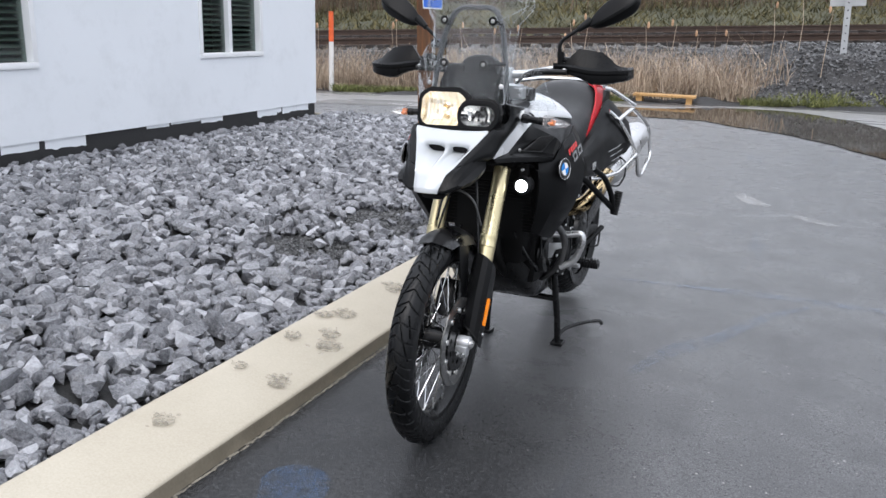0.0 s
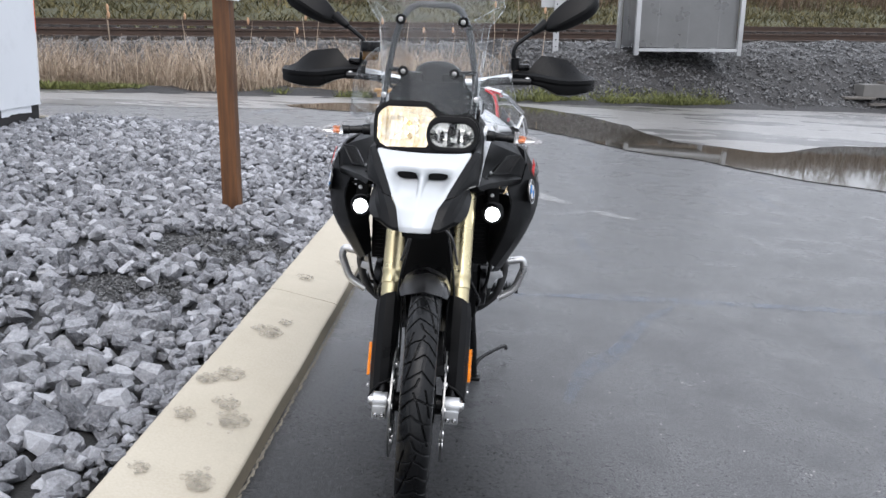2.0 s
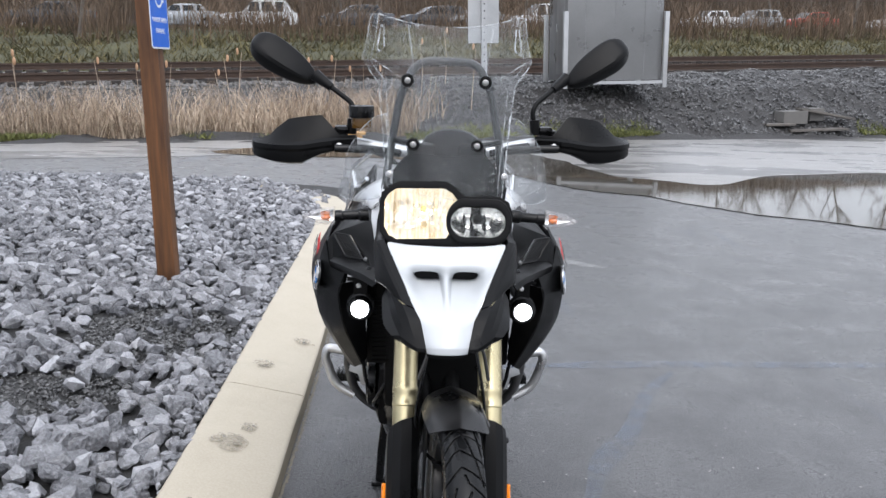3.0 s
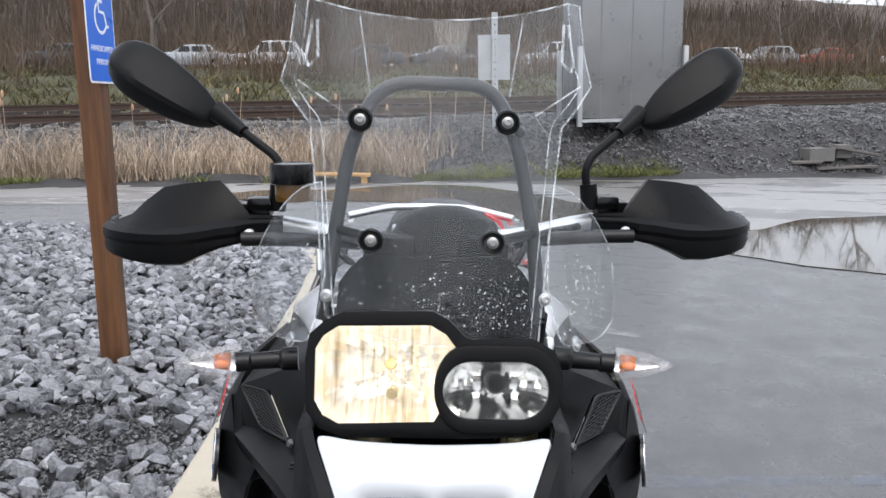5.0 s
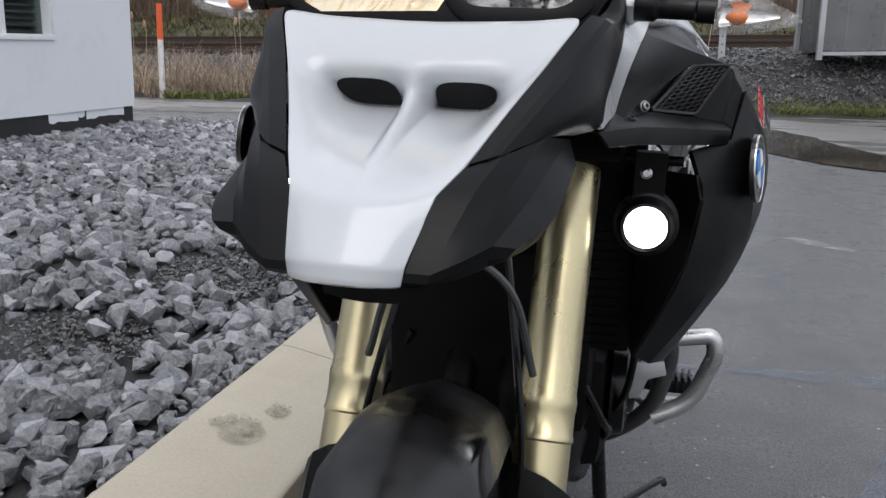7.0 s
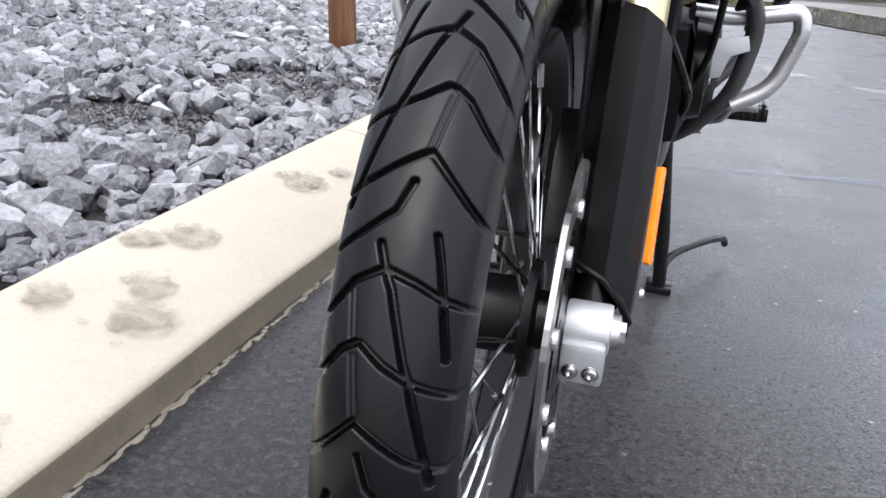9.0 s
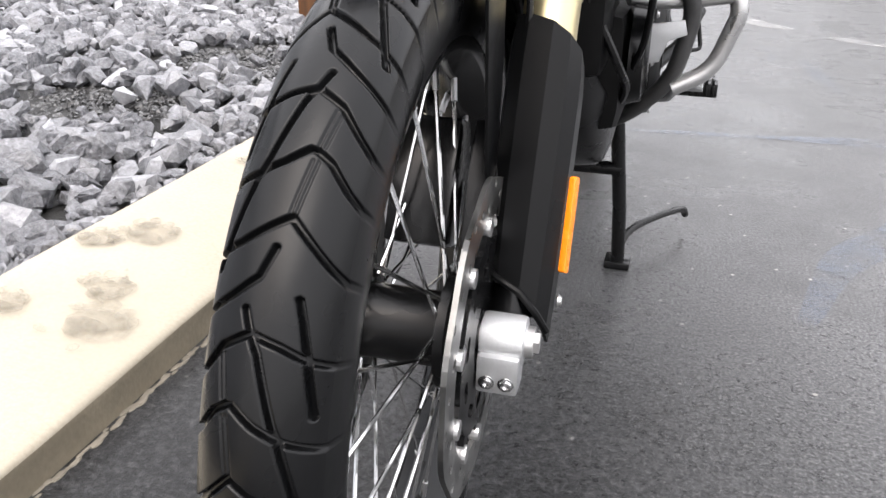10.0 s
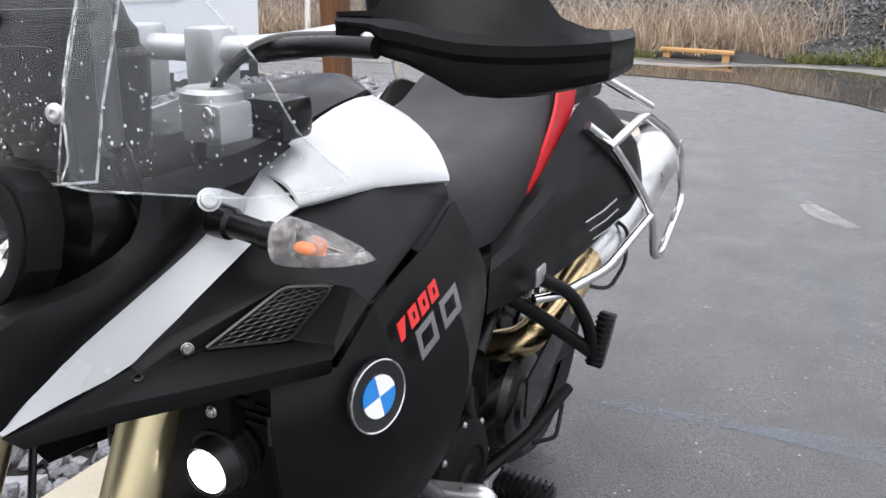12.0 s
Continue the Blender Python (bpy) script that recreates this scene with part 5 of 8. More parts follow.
# -- tyres, with grooves cut into the tread
CELL = 0.139
GROOVES = (
    (((-0.0075, -0.012), (-0.003, 0.0), (0.002, 0.010), (0.013, 0.046), (0.016, 0.053), (0.022, 0.074), (0.031, 0.108)), 0.0032),
    (((-0.003, 0.0), (-0.018, 0.008), (-0.029, 0.022), (-0.040, 0.034)), 0.0032),
    (((-0.003, 0.0), (0.013, 0.005), (0.026, 0.011), (0.040, 0.014)), 0.0032),
    (((0.019, -0.020), (0.022, -0.009), (0.026, 0.010), (0.031, 0.041)), 0.0030),
    (((-0.0195, 0.012), (-0.0155, 0.036)), 0.0008), (((-0.0165, 0.012), (-0.0125, 0.036)), 0.0008),
    (((-0.0145, 0.044), (-0.0095, 0.075)), 0.0008), (((-0.0115, 0.044), (-0.0065, 0.075)), 0.0008),
    (((-0.012, 0.038), (-0.020, 0.043), (-0.030, 0.056), (-0.040, 0.066)), 0.0032),
    (((-0.009, 0.038), (0.003, 0.047), (0.017, 0.054), (0.040, 0.061)), 0.0032),
    (((-0.040, 0.109), (-0.029, 0.099), (-0.008, 0.077), (0.005, 0.085), (0.018, 0.093), (0.040, 0.103)), 0.0032),
    (((-0.003, 0.094), (0.003, 0.110), (0.017, 0.121), (0.040, 0.136)), 0.0032),
)


def tread_cut(x, v):
    """Depth of the tread's cuts at x across and v along the tyre, both in metres; each cell mirrors the one before."""
    cell = np.floor(v / CELL)
    w = v - cell * CELL
    cut = np.zeros_like(x)
    for rep in (-1, 0, 1):
        side = 1 - 2 * np.mod(cell + rep, 2)
        for line, wide in GROOVES:
            for (ax, av), (bx, bv) in zip(line, line[1:]):
                px, pv = x * side - ax, w - (av + rep * CELL)
                dx, dv = bx - ax, bv - av
                t = np.clip((px * dx + pv * dv) / (dx * dx + dv * dv), 0, 1)
                d = np.hypot(px - t * dx, pv - t * dv)
                k = np.clip((wide / 2 + 0.0009 - d) / 0.0013, 0, 1)
                cut = np.maximum(cut, (0.0056 if wide > 0.001 else 0.0014) * k * k * (3 - 2 * k))
    return cut


def tyre(name, r, half, parent, steps, across, m, height=0.078):
    ang = np.linspace(-1.25, 1.25, across + 1)
    px = half * np.sin(ang) / math.sin(1.25)
    pr = r - half * 0.66 * (1 - np.cos(ang)) / (1 - math.cos(1.25))
    wall = [(1.05, 0.042), (1.06, 0.050), (1.01, 0.062), (0.995, 0.0635), (0.97, 0.066), (0.86, height)]
    fx = np.concatenate([[-half * k for k, d in wall[::-1]], px, [half * k for k, d in wall]])
    fr = np.concatenate([[r - d for k, d in wall[::-1]], pr, [r - d for k, d in wall]])
    n = len(fx)
    th = 2 * math.pi * np.arange(steps) / steps - math.pi
    X, TH = np.meshgrid(fx, th)
    R = np.repeat(fr[None, :], steps, 0)
    tread = np.zeros(n, bool)
    tread[len(wall):-len(wall)] = True
    cut = tread_cut(X * 0.0368 / half, -0.364 - TH * r + 4 * CELL) * tread[None, :]
    R = R - cut
    X = X * (1 - cut * 2.0)
    co = np.stack([X, R * np.sin(TH), R * np.cos(TH)], -1).reshape(-1, 3)
    a = (np.arange(steps)[:, None] * n + np.arange(n - 1)[None, :]).ravel()
    b = (((np.arange(steps) + 1) % steps)[:, None] * n + np.arange(n - 1)[None, :]).ravel()
    quads = np.stack([a, a + 1, b + 1, b], -1)
    me = bpy.data.meshes.new(name)
    me.from_pydata(co.tolist(), [], quads.tolist())
    me.materials.append(M_RUBBER)
    me.shade_smooth()
    ob = new(name, me)
    ob.parent, ob.matrix_basis = parent, m
    return ob


def rim(parent, r, half, m):
    bm = bmesh.new()
    lathe(bm, [(-half, r), (-half * 0.95, r + 0.006), (-half * 0.8, r - 0.004), (-half * 0.55, r - 0.012), (0, r - 0.022), (half * 0.55, r - 0.012), (half * 0.8, r - 0.004), (half * 0.95, r + 0.006), (half, r), (half * 0.9, r - 0.012), (half * 0.5, r - 0.022), (0, r - 0.03), (-half * 0.5, r - 0.022), (-half * 0.9, r - 0.012)], "x", seg=96, closed=True)
    return part("rim", bm, M_BLACK2, parent, "black spoked wheel rim", m=m)


def spokes(parent, r, hub_r, hub_half, count, m):
    bm = bmesh.new()
    rod(bm, (0, 0, 0), (0, 0, 1), 0.0019, seg=6)
    first = None
    bn = bmesh.new()
    rod(bn, (0, 0, 0), (0, 0, 0.022), 0.0032, seg=6)
    nip = None
    for k in range(count):
        a = 2 * math.pi * k / count
        side = 1 if k % 2 else -1
        lean = (0.42 if (k // 2) % 2 else -0.42)
        p = Vector((side * hub_half, hub_r * math.sin(a + lean), hub_r * math.cos(a + lean)))
        q = Vector((side * 0.006, r * math.sin(a), r * math.cos(a)))
        d = p - q
        rot = d.to_track_quat("Z", "Y").to_matrix().to_4x4()
        mm = m @ Matrix.Translation(q) @ rot @ Matrix.Diagonal((1, 1, d.length, 1))
        first = part("spoke", bm, M_CHROME, parent, m=mm) if first is None else share("spoke", first, parent, mm)
        mm = m @ Matrix.Translation(q) @ rot
        nip = part("spoke_nipple", bn, M_STEEL, parent, m=mm) if nip is None else share("spoke_nipple", nip, parent, mm)


fw = new("front_wheel")
fw.parent = bike
WHEEL = FRONT @ Matrix.Translation((0.005, 0, 0))
tyre("tyre", 0.332, 0.0368, fw, 2800, 120, WHEEL)
rim(fw, 0.255, 0.031, WHEEL)
spokes(fw, 0.230, 0.042, 0.034, 36, WHEEL)
bm = bmesh.new()
lathe(bm, [(-0.07, 0.0), (-0.07, 0.024), (-0.048, 0.026), (-0.046, 0.05), (-0.038, 0.052), (-0.034, 0.034), (0.034, 0.034), (0.038, 0.052), (0.046, 0.05), (0.048, 0.026), (0.07, 0.024), (0.07, 0.0)], "x", seg=40)
part("hub", bm, M_BLACK2, fw, "black wheel hub", m=FRONT)
for s in (1, -1):
    rnd = random.Random(3)
    holes = []
    for k in range(30):
        a = 2 * math.pi * k / 30
        rr = (0.118, 0.126, 0.134)[k % 3]
        holes.append(circle(0.0042, 8, rr * math.cos(a), rr * math.sin(a)))
    scall = [((0.141 + 0.002 * math.cos(10 * a)) * math.cos(a), (0.141 + 0.002 * math.cos(10 * a)) * math.sin(a)) for a in [2 * math.pi * i / 80 for i in range(80)]]
    bm = bmesh.new()
    slab(bm, scall, 0.0045, holes=[circle(0.107, 60)] + holes)
    turn = FRONT @ Matrix.Translation((s * 0.066, 0, 0)) @ Matrix.Rotation(radians(90), 4, "Y")
    disc = part("brake_disc", bm, M_DISC, fw, "drilled steel brake disc", m=turn, smooth=0)
    bm = bmesh.new()
    arms = []
    for i in range(120):
        a = 2 * math.pi * i / 120
        k = 0.099 if math.cos(10 * a) > 0.55 else 0.088
        arms.append((k * math.cos(a), k * math.sin(a)))
    windows = [rounded(0.022, 0.012, 0.005, 3) for _ in range(10)]
    windows = [[(math.cos(2 * math.pi * i / 10) * (0.066 + p[1]) - math.sin(2 * math.pi * i / 10) * p[0], math.sin(2 * math.pi * i / 10) * (0.066 + p[1]) + math.cos(2 * math.pi * i / 10) * p[0]) for p in w] for i, w in enumerate(windows)]
    slab(bm, arms, 0.006, holes=[circle(0.034, 30)] + windows)
    part("disc_carrier", bm, M_BLACK2, fw, m=turn @ pose(0, 0, -0.001), smooth=0)
    bob = None
    for k in range(10):
        a = 2 * math.pi * k / 10
        mm = turn @ pose(0.103 * math.cos(a), 0.103 * math.sin(a), -0.002)
        if bob is None:
            bm = bmesh.new()
            rod(bm, (0, 0, 0), (0, 0, 0.01), 0.0085, seg=12)
            bob = part("disc_bobbin", bm, M_STEEL, fw, m=mm, bevel=0.001)
        else:
            share("disc_bobbin", bob, fw, mm)
bm = bmesh.new()
rod(bm, (-0.045, 0.190, 0.145), (-0.02, 0.172, 0.13), 0.004)
part("valve", bm, M_BLACK, fw, m=FRONT)

# -- forks
LEG_Y = 0.046


def along(x, s, d=0.0):
    """A point by a fork leg: x across, s up along the leg, d forward of its middle."""
    fwd = Vector((0, -math.cos(RAKE), math.sin(RAKE)))
    return Vector((x, LEG_Y, 0)) + F_AX * s + fwd * d


fork = new("front_fork")
fork.parent = bike
for s in (1, -1):
    X = s * 0.0935 - 0.0035
    bm = bmesh.new()
    tube(bm, [along(X, k) for k in (0.0, 0.1, 0.31)], 0.0215, 20)
    part("fork_slider", bm, M_BLACK2, fork, "dark lower fork leg", m=FRONT)
    bm = bmesh.new()
    line = (0.225, 0.294, 0.296, 0.300, 0.302, 0.322, 0.325, 0.334, 0.339, 0.40, 0.60, 0.72)
    rad = (0.0262, 0.0265, 0.0280, 0.0280, 0.0270, 0.0270, 0.0276, 0.0280, 0.0268, 0.0268, 0.0274, 0.0274)
    tube(bm, [along(X, k) for k in line], list(rad), 32)
    part("fork_tube", bm, M_GOLD, fork, "gold anodised fork tube", m=FRONT)
    # the foot that clamps the axle
    bm = bmesh.new()
    rod(bm, (X - 0.019, 0, 0), (X + 0.020, 0, 0), 0.0225, seg=28)
    box(bm, (X, -0.013, -0.022), (0.037, 0.032, 0.036))
    part("axle_clamp", bm, M_ALU, fork, "bare cast aluminium axle clamp", m=FRONT, bevel=0.004)
    bm = bmesh.new()
    box(bm, along(X - s * 0.004, 0.042, 0.012), (0.030, 0.022, 0.026))
    box(bm, along(X - s * 0.020, 0.056, 0.010), (0.014, 0.02, 0.03))
    part("caliper_mount", bm, M_ALU, fork, "bare aluminium mount", m=FRONT, bevel=0.004)
    bolt("mount_bolt", fork, along(X + s * 0.004, 0.044, 0.0235), (0, -1, 0.2), 0.0055, M_CHROME, FRONT)
    bolt("mount_bolt", fork, along(X - s * 0.020, 0.058, 0.0205), (0, -1, 0.2), 0.0055, M_STEEL, FRONT)
    bm = bmesh.new()
    rod(bm, (X - s * 0.030, 0, 0), (X + s * 0.027, 0, 0), 0.0145, seg=20)
    rod(bm, (X + s * 0.02, 0, 0), (X + s * 0.032, 0, 0), 0.010, seg=6)
    part("axle_end", bm, M_STEEL, fork, m=FRONT)
    for dx in (-0.0085, 0.0085):
        bolt("clamp_bolt", fork, (X + dx, -0.0295, -0.028), (0, -1, -0.15), 0.0058, M_CHROME, FRONT)
    # protector in front of the leg
    sec = ((-0.028, -0.030), (-0.033, 0.004), (-0.029, 0.022), (-0.015, 0.036), (0.008, 0.040), (0.025, 0.033), (0.036, 0.012), (0.038, -0.018), (0.035, -0.044))
    low = (0.062, 0.052, 0.040, 0.030, 0.020, 0.004, -0.012, -0.022, -0.024)
    top = (0.262, 0.270, 0.272, 0.270, 0.264, 0.255, 0.246, 0.238, 0.23)
    rows = []
    for t, k in ((0.0, 0.9), (0.12, 0.94), (0.4, 0.98), (0.7, 1.0), (0.9, 0.99), (1.0, 0.93)):
        rows.append([along(X + s * px * k, a + (b - a) * t, pd * k + 0.004 * math.sin(t * 3.14)) for (px, pd), a, b in zip(sec, low, top)])
    sheet("fork_guard", rows, 0.003, M_BLACK, fork, 1, 2, label="black plastic fork protector", smooth=20, m=FRONT)
    bm = bmesh.new()
    tube(bm, [along(X + s * px * 0.93, a + 0.002, pd * 0.93) for (px, pd), a in zip(sec, low)][1:7], 0.0035, 8)
    part("guard_lip", bm, M_BLACK, fork, "raised lip at the foot of the protector", m=FRONT)
    bm = bmesh.new()
    slab(bm, rounded(0.011, 0.088, 0.003, 3), 0.006)
    nrm = Matrix.Rotation(radians(72 * s), 4, "Z")
    mm = FRONT @ Matrix.Translation(along(X + s * 0.0385, 0.088, 0.004)) @ Matrix.Rotation(RAKE * -1, 4, "X") @ nrm @ pose(0, 0, 0, 90, 0, 0)
    part("side_reflector", bm, M_AMBER, fork, "orange side reflector", m=mm, bevel=0.0012)
    bolt("guard_screw", fork, along(X + s * 0.039, 0.018, -0.008), (s, 0, 0), 0.005, M_STEEL, FRONT)
    # brake caliper behind the leg
    bm = bmesh.new()
    slab(bm, [(-0.03, -0.06), (0.03, -0.06), (0.04, -0.02), (0.036, 0.04), (0.015, 0.065), (-0.025, 0.06), (-0.034, 0.01)], 0.06)
    mm = FRONT @ Matrix.Translation((s * 0.036, 0.10, 0.10)) @ Matrix.Rotation(RAKE * -1, 4, "X") @ pose(0, 0, 0, 90, 0, 90)
    part("brake_caliper", bm, M_BLACK2, fork, "black brake caliper", m=mm, bevel=0.004)
    bm = bmesh.new()
    tube(bm, smooth_line([(s * 0.07, 0.12, 0.14), (s * 0.075, 0.13, 0.26), (s * 0.06, 0.15, 0.36), (s * 0.03, 0.2, 0.5)], 6), 0.0035, 8)
    part("brake_hose", bm, M_BLACK2, fork, m=FRONT)
bm = bmesh.new()
tube(bm, smooth_line([(-0.072, 0.135, 0.345), (-0.045, 0.115, 0.425), (0.005, 0.105, 0.456), (0.055, 0.115, 0.425), (0.078, 0.135, 0.345)], 8), 0.0036, 8)
part("brake_hose", bm, M_STAY, fork, "grey hose arched over the mudguard", m=FRONT)
for s in (1, -1):
    bm = bmesh.new()
    slab(bm, [(-0.01, 0.315), (0.075, 0.30), (0.085, 0.20), (0.075, 0.10), (0.05, 0.085), (0.03, 0.16), (0.01, 0.24)], 0.003, Matrix(((0, 0, 1, s * 0.0585), (1, 0, 0, 0), (0, 1, 0, 0), (0, 0, 0, 1))))
    part("mudguard_stay", bm, M_BLACK, fork, "flat black stay beside the wheel", m=FRONT, bevel=0.001)
for z0, y0, nm in ((0.56, 0.0, "lower_yoke"), (0.72, 0.0, "upper_yoke")):
    bm = bmesh.new()
    slab(bm, [(-0.14, 0.0), (-0.135, -0.034), (-0.06, -0.03), (0, 0.0), (0.06, -0.03), (0.135, -0.034), (0.14, 0.0), (0.11, 0.036), (0.05, 0.07), (-0.05, 0.07), (-0.11, 0.036)], 0.03)
    mm = FRONT @ Matrix.Translation(along(0, z0)) @ Matrix.Rotation(RAKE * -1, 4, "X")
    part(nm, bm, M_ALU if nm == "upper_yoke" else M_DARK, fork, "cast aluminium fork yoke" if nm == "upper_yoke" else "", m=mm, bevel=0.005)
for x in (0.105, -0.105):
    for k in (0, 1):
        bolt("yoke_bolt", fork, along(x + 0.0, 0.708 + 0.016 * k, 0.037), (0, -0.9, 0.43), 0.006, M_STEEL, FRONT)

# -- front mudguard
rows = []
for i in range(15):
    th = radians(-10 + 86 * i / 14)
    wide = (0.067 - 0.0006 * i) * (0.86, 0.96, 0.99, 1.0)[min(i, 3)]
    lift = 0.344 + 0.010 * math.sin(min(1, i / 6) * 1.57)
    row = []
    for k in range(13):
        a = -1 + k / 6
        drop = 0.030 * abs(a) ** 2.0 * (0.55 + 0.45 * min(1, i / 2))
        r = lift - drop - (0.014 if i == 0 else 0.003 if i == 1 else 0.0) + 0.003 * max(0, 1 - abs(a) * 4)
        fwd = 0.016 * (1 - a * a) * max(0, 1 - i / 3)
        row.append((a * wide, r * math.sin(th) - fwd, r * math.cos(th) + fwd * 0.1))
    rows.append(row)
for i, row in enumerate(rows):
    for e in (0, -1):
        x, y, z = row[e]
        k = min(1, i / 3)
        row[e] = (x, y + 0.006 * k, z - 0.020 * k - 0.03 * max(0, i - 6) / 8)
sheet("front_mudguard", rows, 0.003, M_GLOSSBLACK, bike, 2, 2, label="glossy black front mudguard", m=FRONT, smooth=50)

# -- handlebar, controls, guards and mirrors
bars = new("handlebar")
bars.parent = bike
B0 = Vector((0, 0.42, 0.795))
bm = bmesh.new()
tube(bm, bent([(-0.40, 0.50, 0.80), (-0.23, 0.435, 0.815), (-0.10, 0.405, 0.79), (0.10, 0.405, 0.79), (0.23, 0.435, 0.815), (0.40, 0.50, 0.80)], 0.06, 8), 0.0135, 16)
part("bar", bm, M_ALU, bars, "silver tapered handlebar", m=BARS)
for x in (-0.045, 0.045):
    bm = bmesh.new()
    box(bm, (x, 0.405, 0.775), (0.036, 0.045, 0.075))
    part("bar_clamp", bm, M_ALU, bars, m=BARS, bevel=0.006)
for s in (1, -1):
    bm = bmesh.new()
    tube(bm, [(s * 0.285, 0.455, 0.812), (s * 0.40, 0.50, 0.80)], 0.0185, 16)
    part("grip", bm, M_RUBBER, bars, "black rubber grip", m=BARS)
    bm = bmesh.new()
    box(bm, (s * 0.255, 0.442, 0.818), (0.05, 0.045, 0.05))
    box(bm, (s * 0.245, 0.425, 0.842), (0.035, 0.03, 0.02))
    part("switch_gear", bm, M_BLACK2, bars, "black switch cluster", m=BARS, bevel=0.008)
    bm = bmesh.new()
    tube(bm, smooth_line([(s * 0.225, 0.40, 0.812), (s * 0.29, 0.39, 0.806), (s * 0.36, 0.415, 0.79), (s * 0.40, 0.43, 0.785)], 5), [0.007] * 15 + [0.008], 8)
    part("lever", bm, M_BLACK, bars, "black hand lever", m=BARS)
    bm = bmesh.new()
    tube(bm, smooth_line([(s * 0.11, 0.395, 0.79), (s * 0.16, 0.36, 0.80), (s * 0.215, 0.345, 0.805), (s * 0.26, 0.34, 0.806)], 6), 0.0095, 12)
    part("guard_arm", bm, M_BLACK2, bars, m=BARS)
    # hand guard
    rows = []
    for x, zt, zc, zb, y, lean in ((0.200, 0.833, 0.826, 0.806, 0.366, 0.0), (0.240, 0.836, 0.826, 0.800, 0.350, 0.003), (0.256, 0.856, 0.826, 0.797, 0.346, 0.015), (0.277, 0.879, 0.824, 0.792, 0.343, 0.03), (0.300, 0.877, 0.820, 0.782, 0.341, 0.036), (0.322, 0.874, 0.817, 0.770, 0.341, 0.04), (0.350, 0.869, 0.816, 0.769, 0.345, 0.042), (0.376, 0.849, 0.816, 0.771, 0.354, 0.036), (0.390, 0.834, 0.817, 0.774, 0.362, 0.022), (0.410, 0.826, 0.818, 0.778, 0.378, 0.01), (0.424, 0.824, 0.819, 0.781, 0.400, 0.006), (0.430, 0.823, 0.819, 0.784, 0.43, 0.004), (0.432, 0.822, 0.819, 0.786, 0.465, 0.004)):
        step = 1 if x > 0.25 else 0.3
        x *= 1.042
        o = 0.5 if x > 0.40 else 0.0
        low = zb * 0.5 + (zc - 0.018 * step) * 0.5
        rows.append([(s * (x - 0.004 * o), y + lean + 0.014, zt - 0.003), (s * x, y + lean, zt), (s * (x + 0.002 * o), y + lean * 0.42, zt * 0.5 + zc * 0.5), (s * (x + 0.003 * o), y + 0.002, zc + 0.004), (s * (x + 0.012 * o), y - 0.008 * step, zc - 0.003 * step), (s * (x + 0.013 * o), y - 0.0085 * step, zc - 0.012 * step), (s * (x + 0.011 * o), y - 0.0055 * step, zc - 0.018 * step), (s * (x + 0.012 * o), y - 0.006 * step, low), (s * (x + 0.009 * o), y - 0.004 * step, zb * 0.85 + (zc - 0.018 * step) * 0.15), (s * (x + 0.002 * o), y + 0.010, zb)])
    sheet("hand_guard", rows, 0.0035, M_GUARD, bars, 1, 1, label="black plastic hand guard", m=BARS, smooth=19)
    bolt("guard_bolt", bars, (s * 0.250, 0.344, 0.811), (0, -1, 0), 0.0062, M_STEEL, BARS)
    bm = bmesh.new()
    tube(bm, [(s * 0.43, 0.44, 0.803), (s * 0.425, 0.505, 0.801), (s * 0.39, 0.505, 0.80)], 0.0125, 12)
    part("guard_end", bm, M_BLACK2, bars, "black bar end", m=BARS)
    # mirror
    bm = bmesh.new()
    mid = Vector((s * 0.376, 0.482 - s * 0.012, 1.004))
    out = Vector((s * 0.84, 0.10, 0.46)).normalized()
    ups = Vector((-s * 0.5, 0.0, 0.83)).normalized()
    rings = []
    for i in range(19):
        t = math.sin(math.pi * (i / 18 - 0.5))
        w = (max(0.0, 1 - abs(t) ** (2.2 if t < 0 else 3.0))) ** 0.5
        w = max(w * (1.0 + 0.22 * t), 0.10 if i == 0 else 0.02)
        ring = []
        for k in range(28):
            a = 2 * math.pi * k / 28
            up, fr = math.cos(a) * 0.039 * w, math.sin(a)
            ridge = max(0.0, 1 - abs(math.cos(a) + 0.35) * (0.75 if math.cos(a) > -0.35 else 1.5))
            fr = (-0.032 * w * ridge ** 0.8 - 0.004 * w) if fr < 0 else fr * 0.008
            ring.append(mid + out * (t * 0.090) + ups * (up - 0.006 * (1 - t)) + Vector((0, fr, 0)))
        rings.append(ring)
    skin(bm, rings, True)
    bm.faces.new([bm.verts.new(p) for p in rings[0]])
    bm.faces.new([bm.verts.new(p) for p in rings[-1]])
    bmesh.ops.remove_doubles(bm, verts=bm.verts, dist=0.0003)
    mir = part("mirror", bm, M_BLACK, bars, "black oval rear-view mirror", m=BARS, smooth=32)
    bm = bmesh.new()
    ell = [mid + out * (0.08 * math.cos(a)) + ups * (0.031 * math.sin(a)) + Vector((0, 0.0105, 0)) for a in [2 * math.pi * k / 28 for k in range(28)]]
    bm.faces.new([bm.verts.new(p) for p in ell])
    part("mirror_glass", bm, M_CHROME, mir, "mirror glass", m=BARS, smooth=0)
    stem = [(s * 0.222, 0.425, 0.832), (s * 0.213, 0.425, 0.885), (s * 0.222, 0.43, 0.906), (s * 0.262, 0.448, 0.935), (s * 0.292, 0.466, 0.957)]
    bm = bmesh.new()
    tube(bm, bent(stem, 0.02, 6), 0.0062, 12)
    tube(bm, [stem[0], (s * 0.2185, 0.425, 0.868)], 0.0125, 14)
    tube(bm, [(s * 0.268, 0.450, 0.939), (s * 0.306, 0.470, 0.967)], [0.0095, 0.0155], 14)
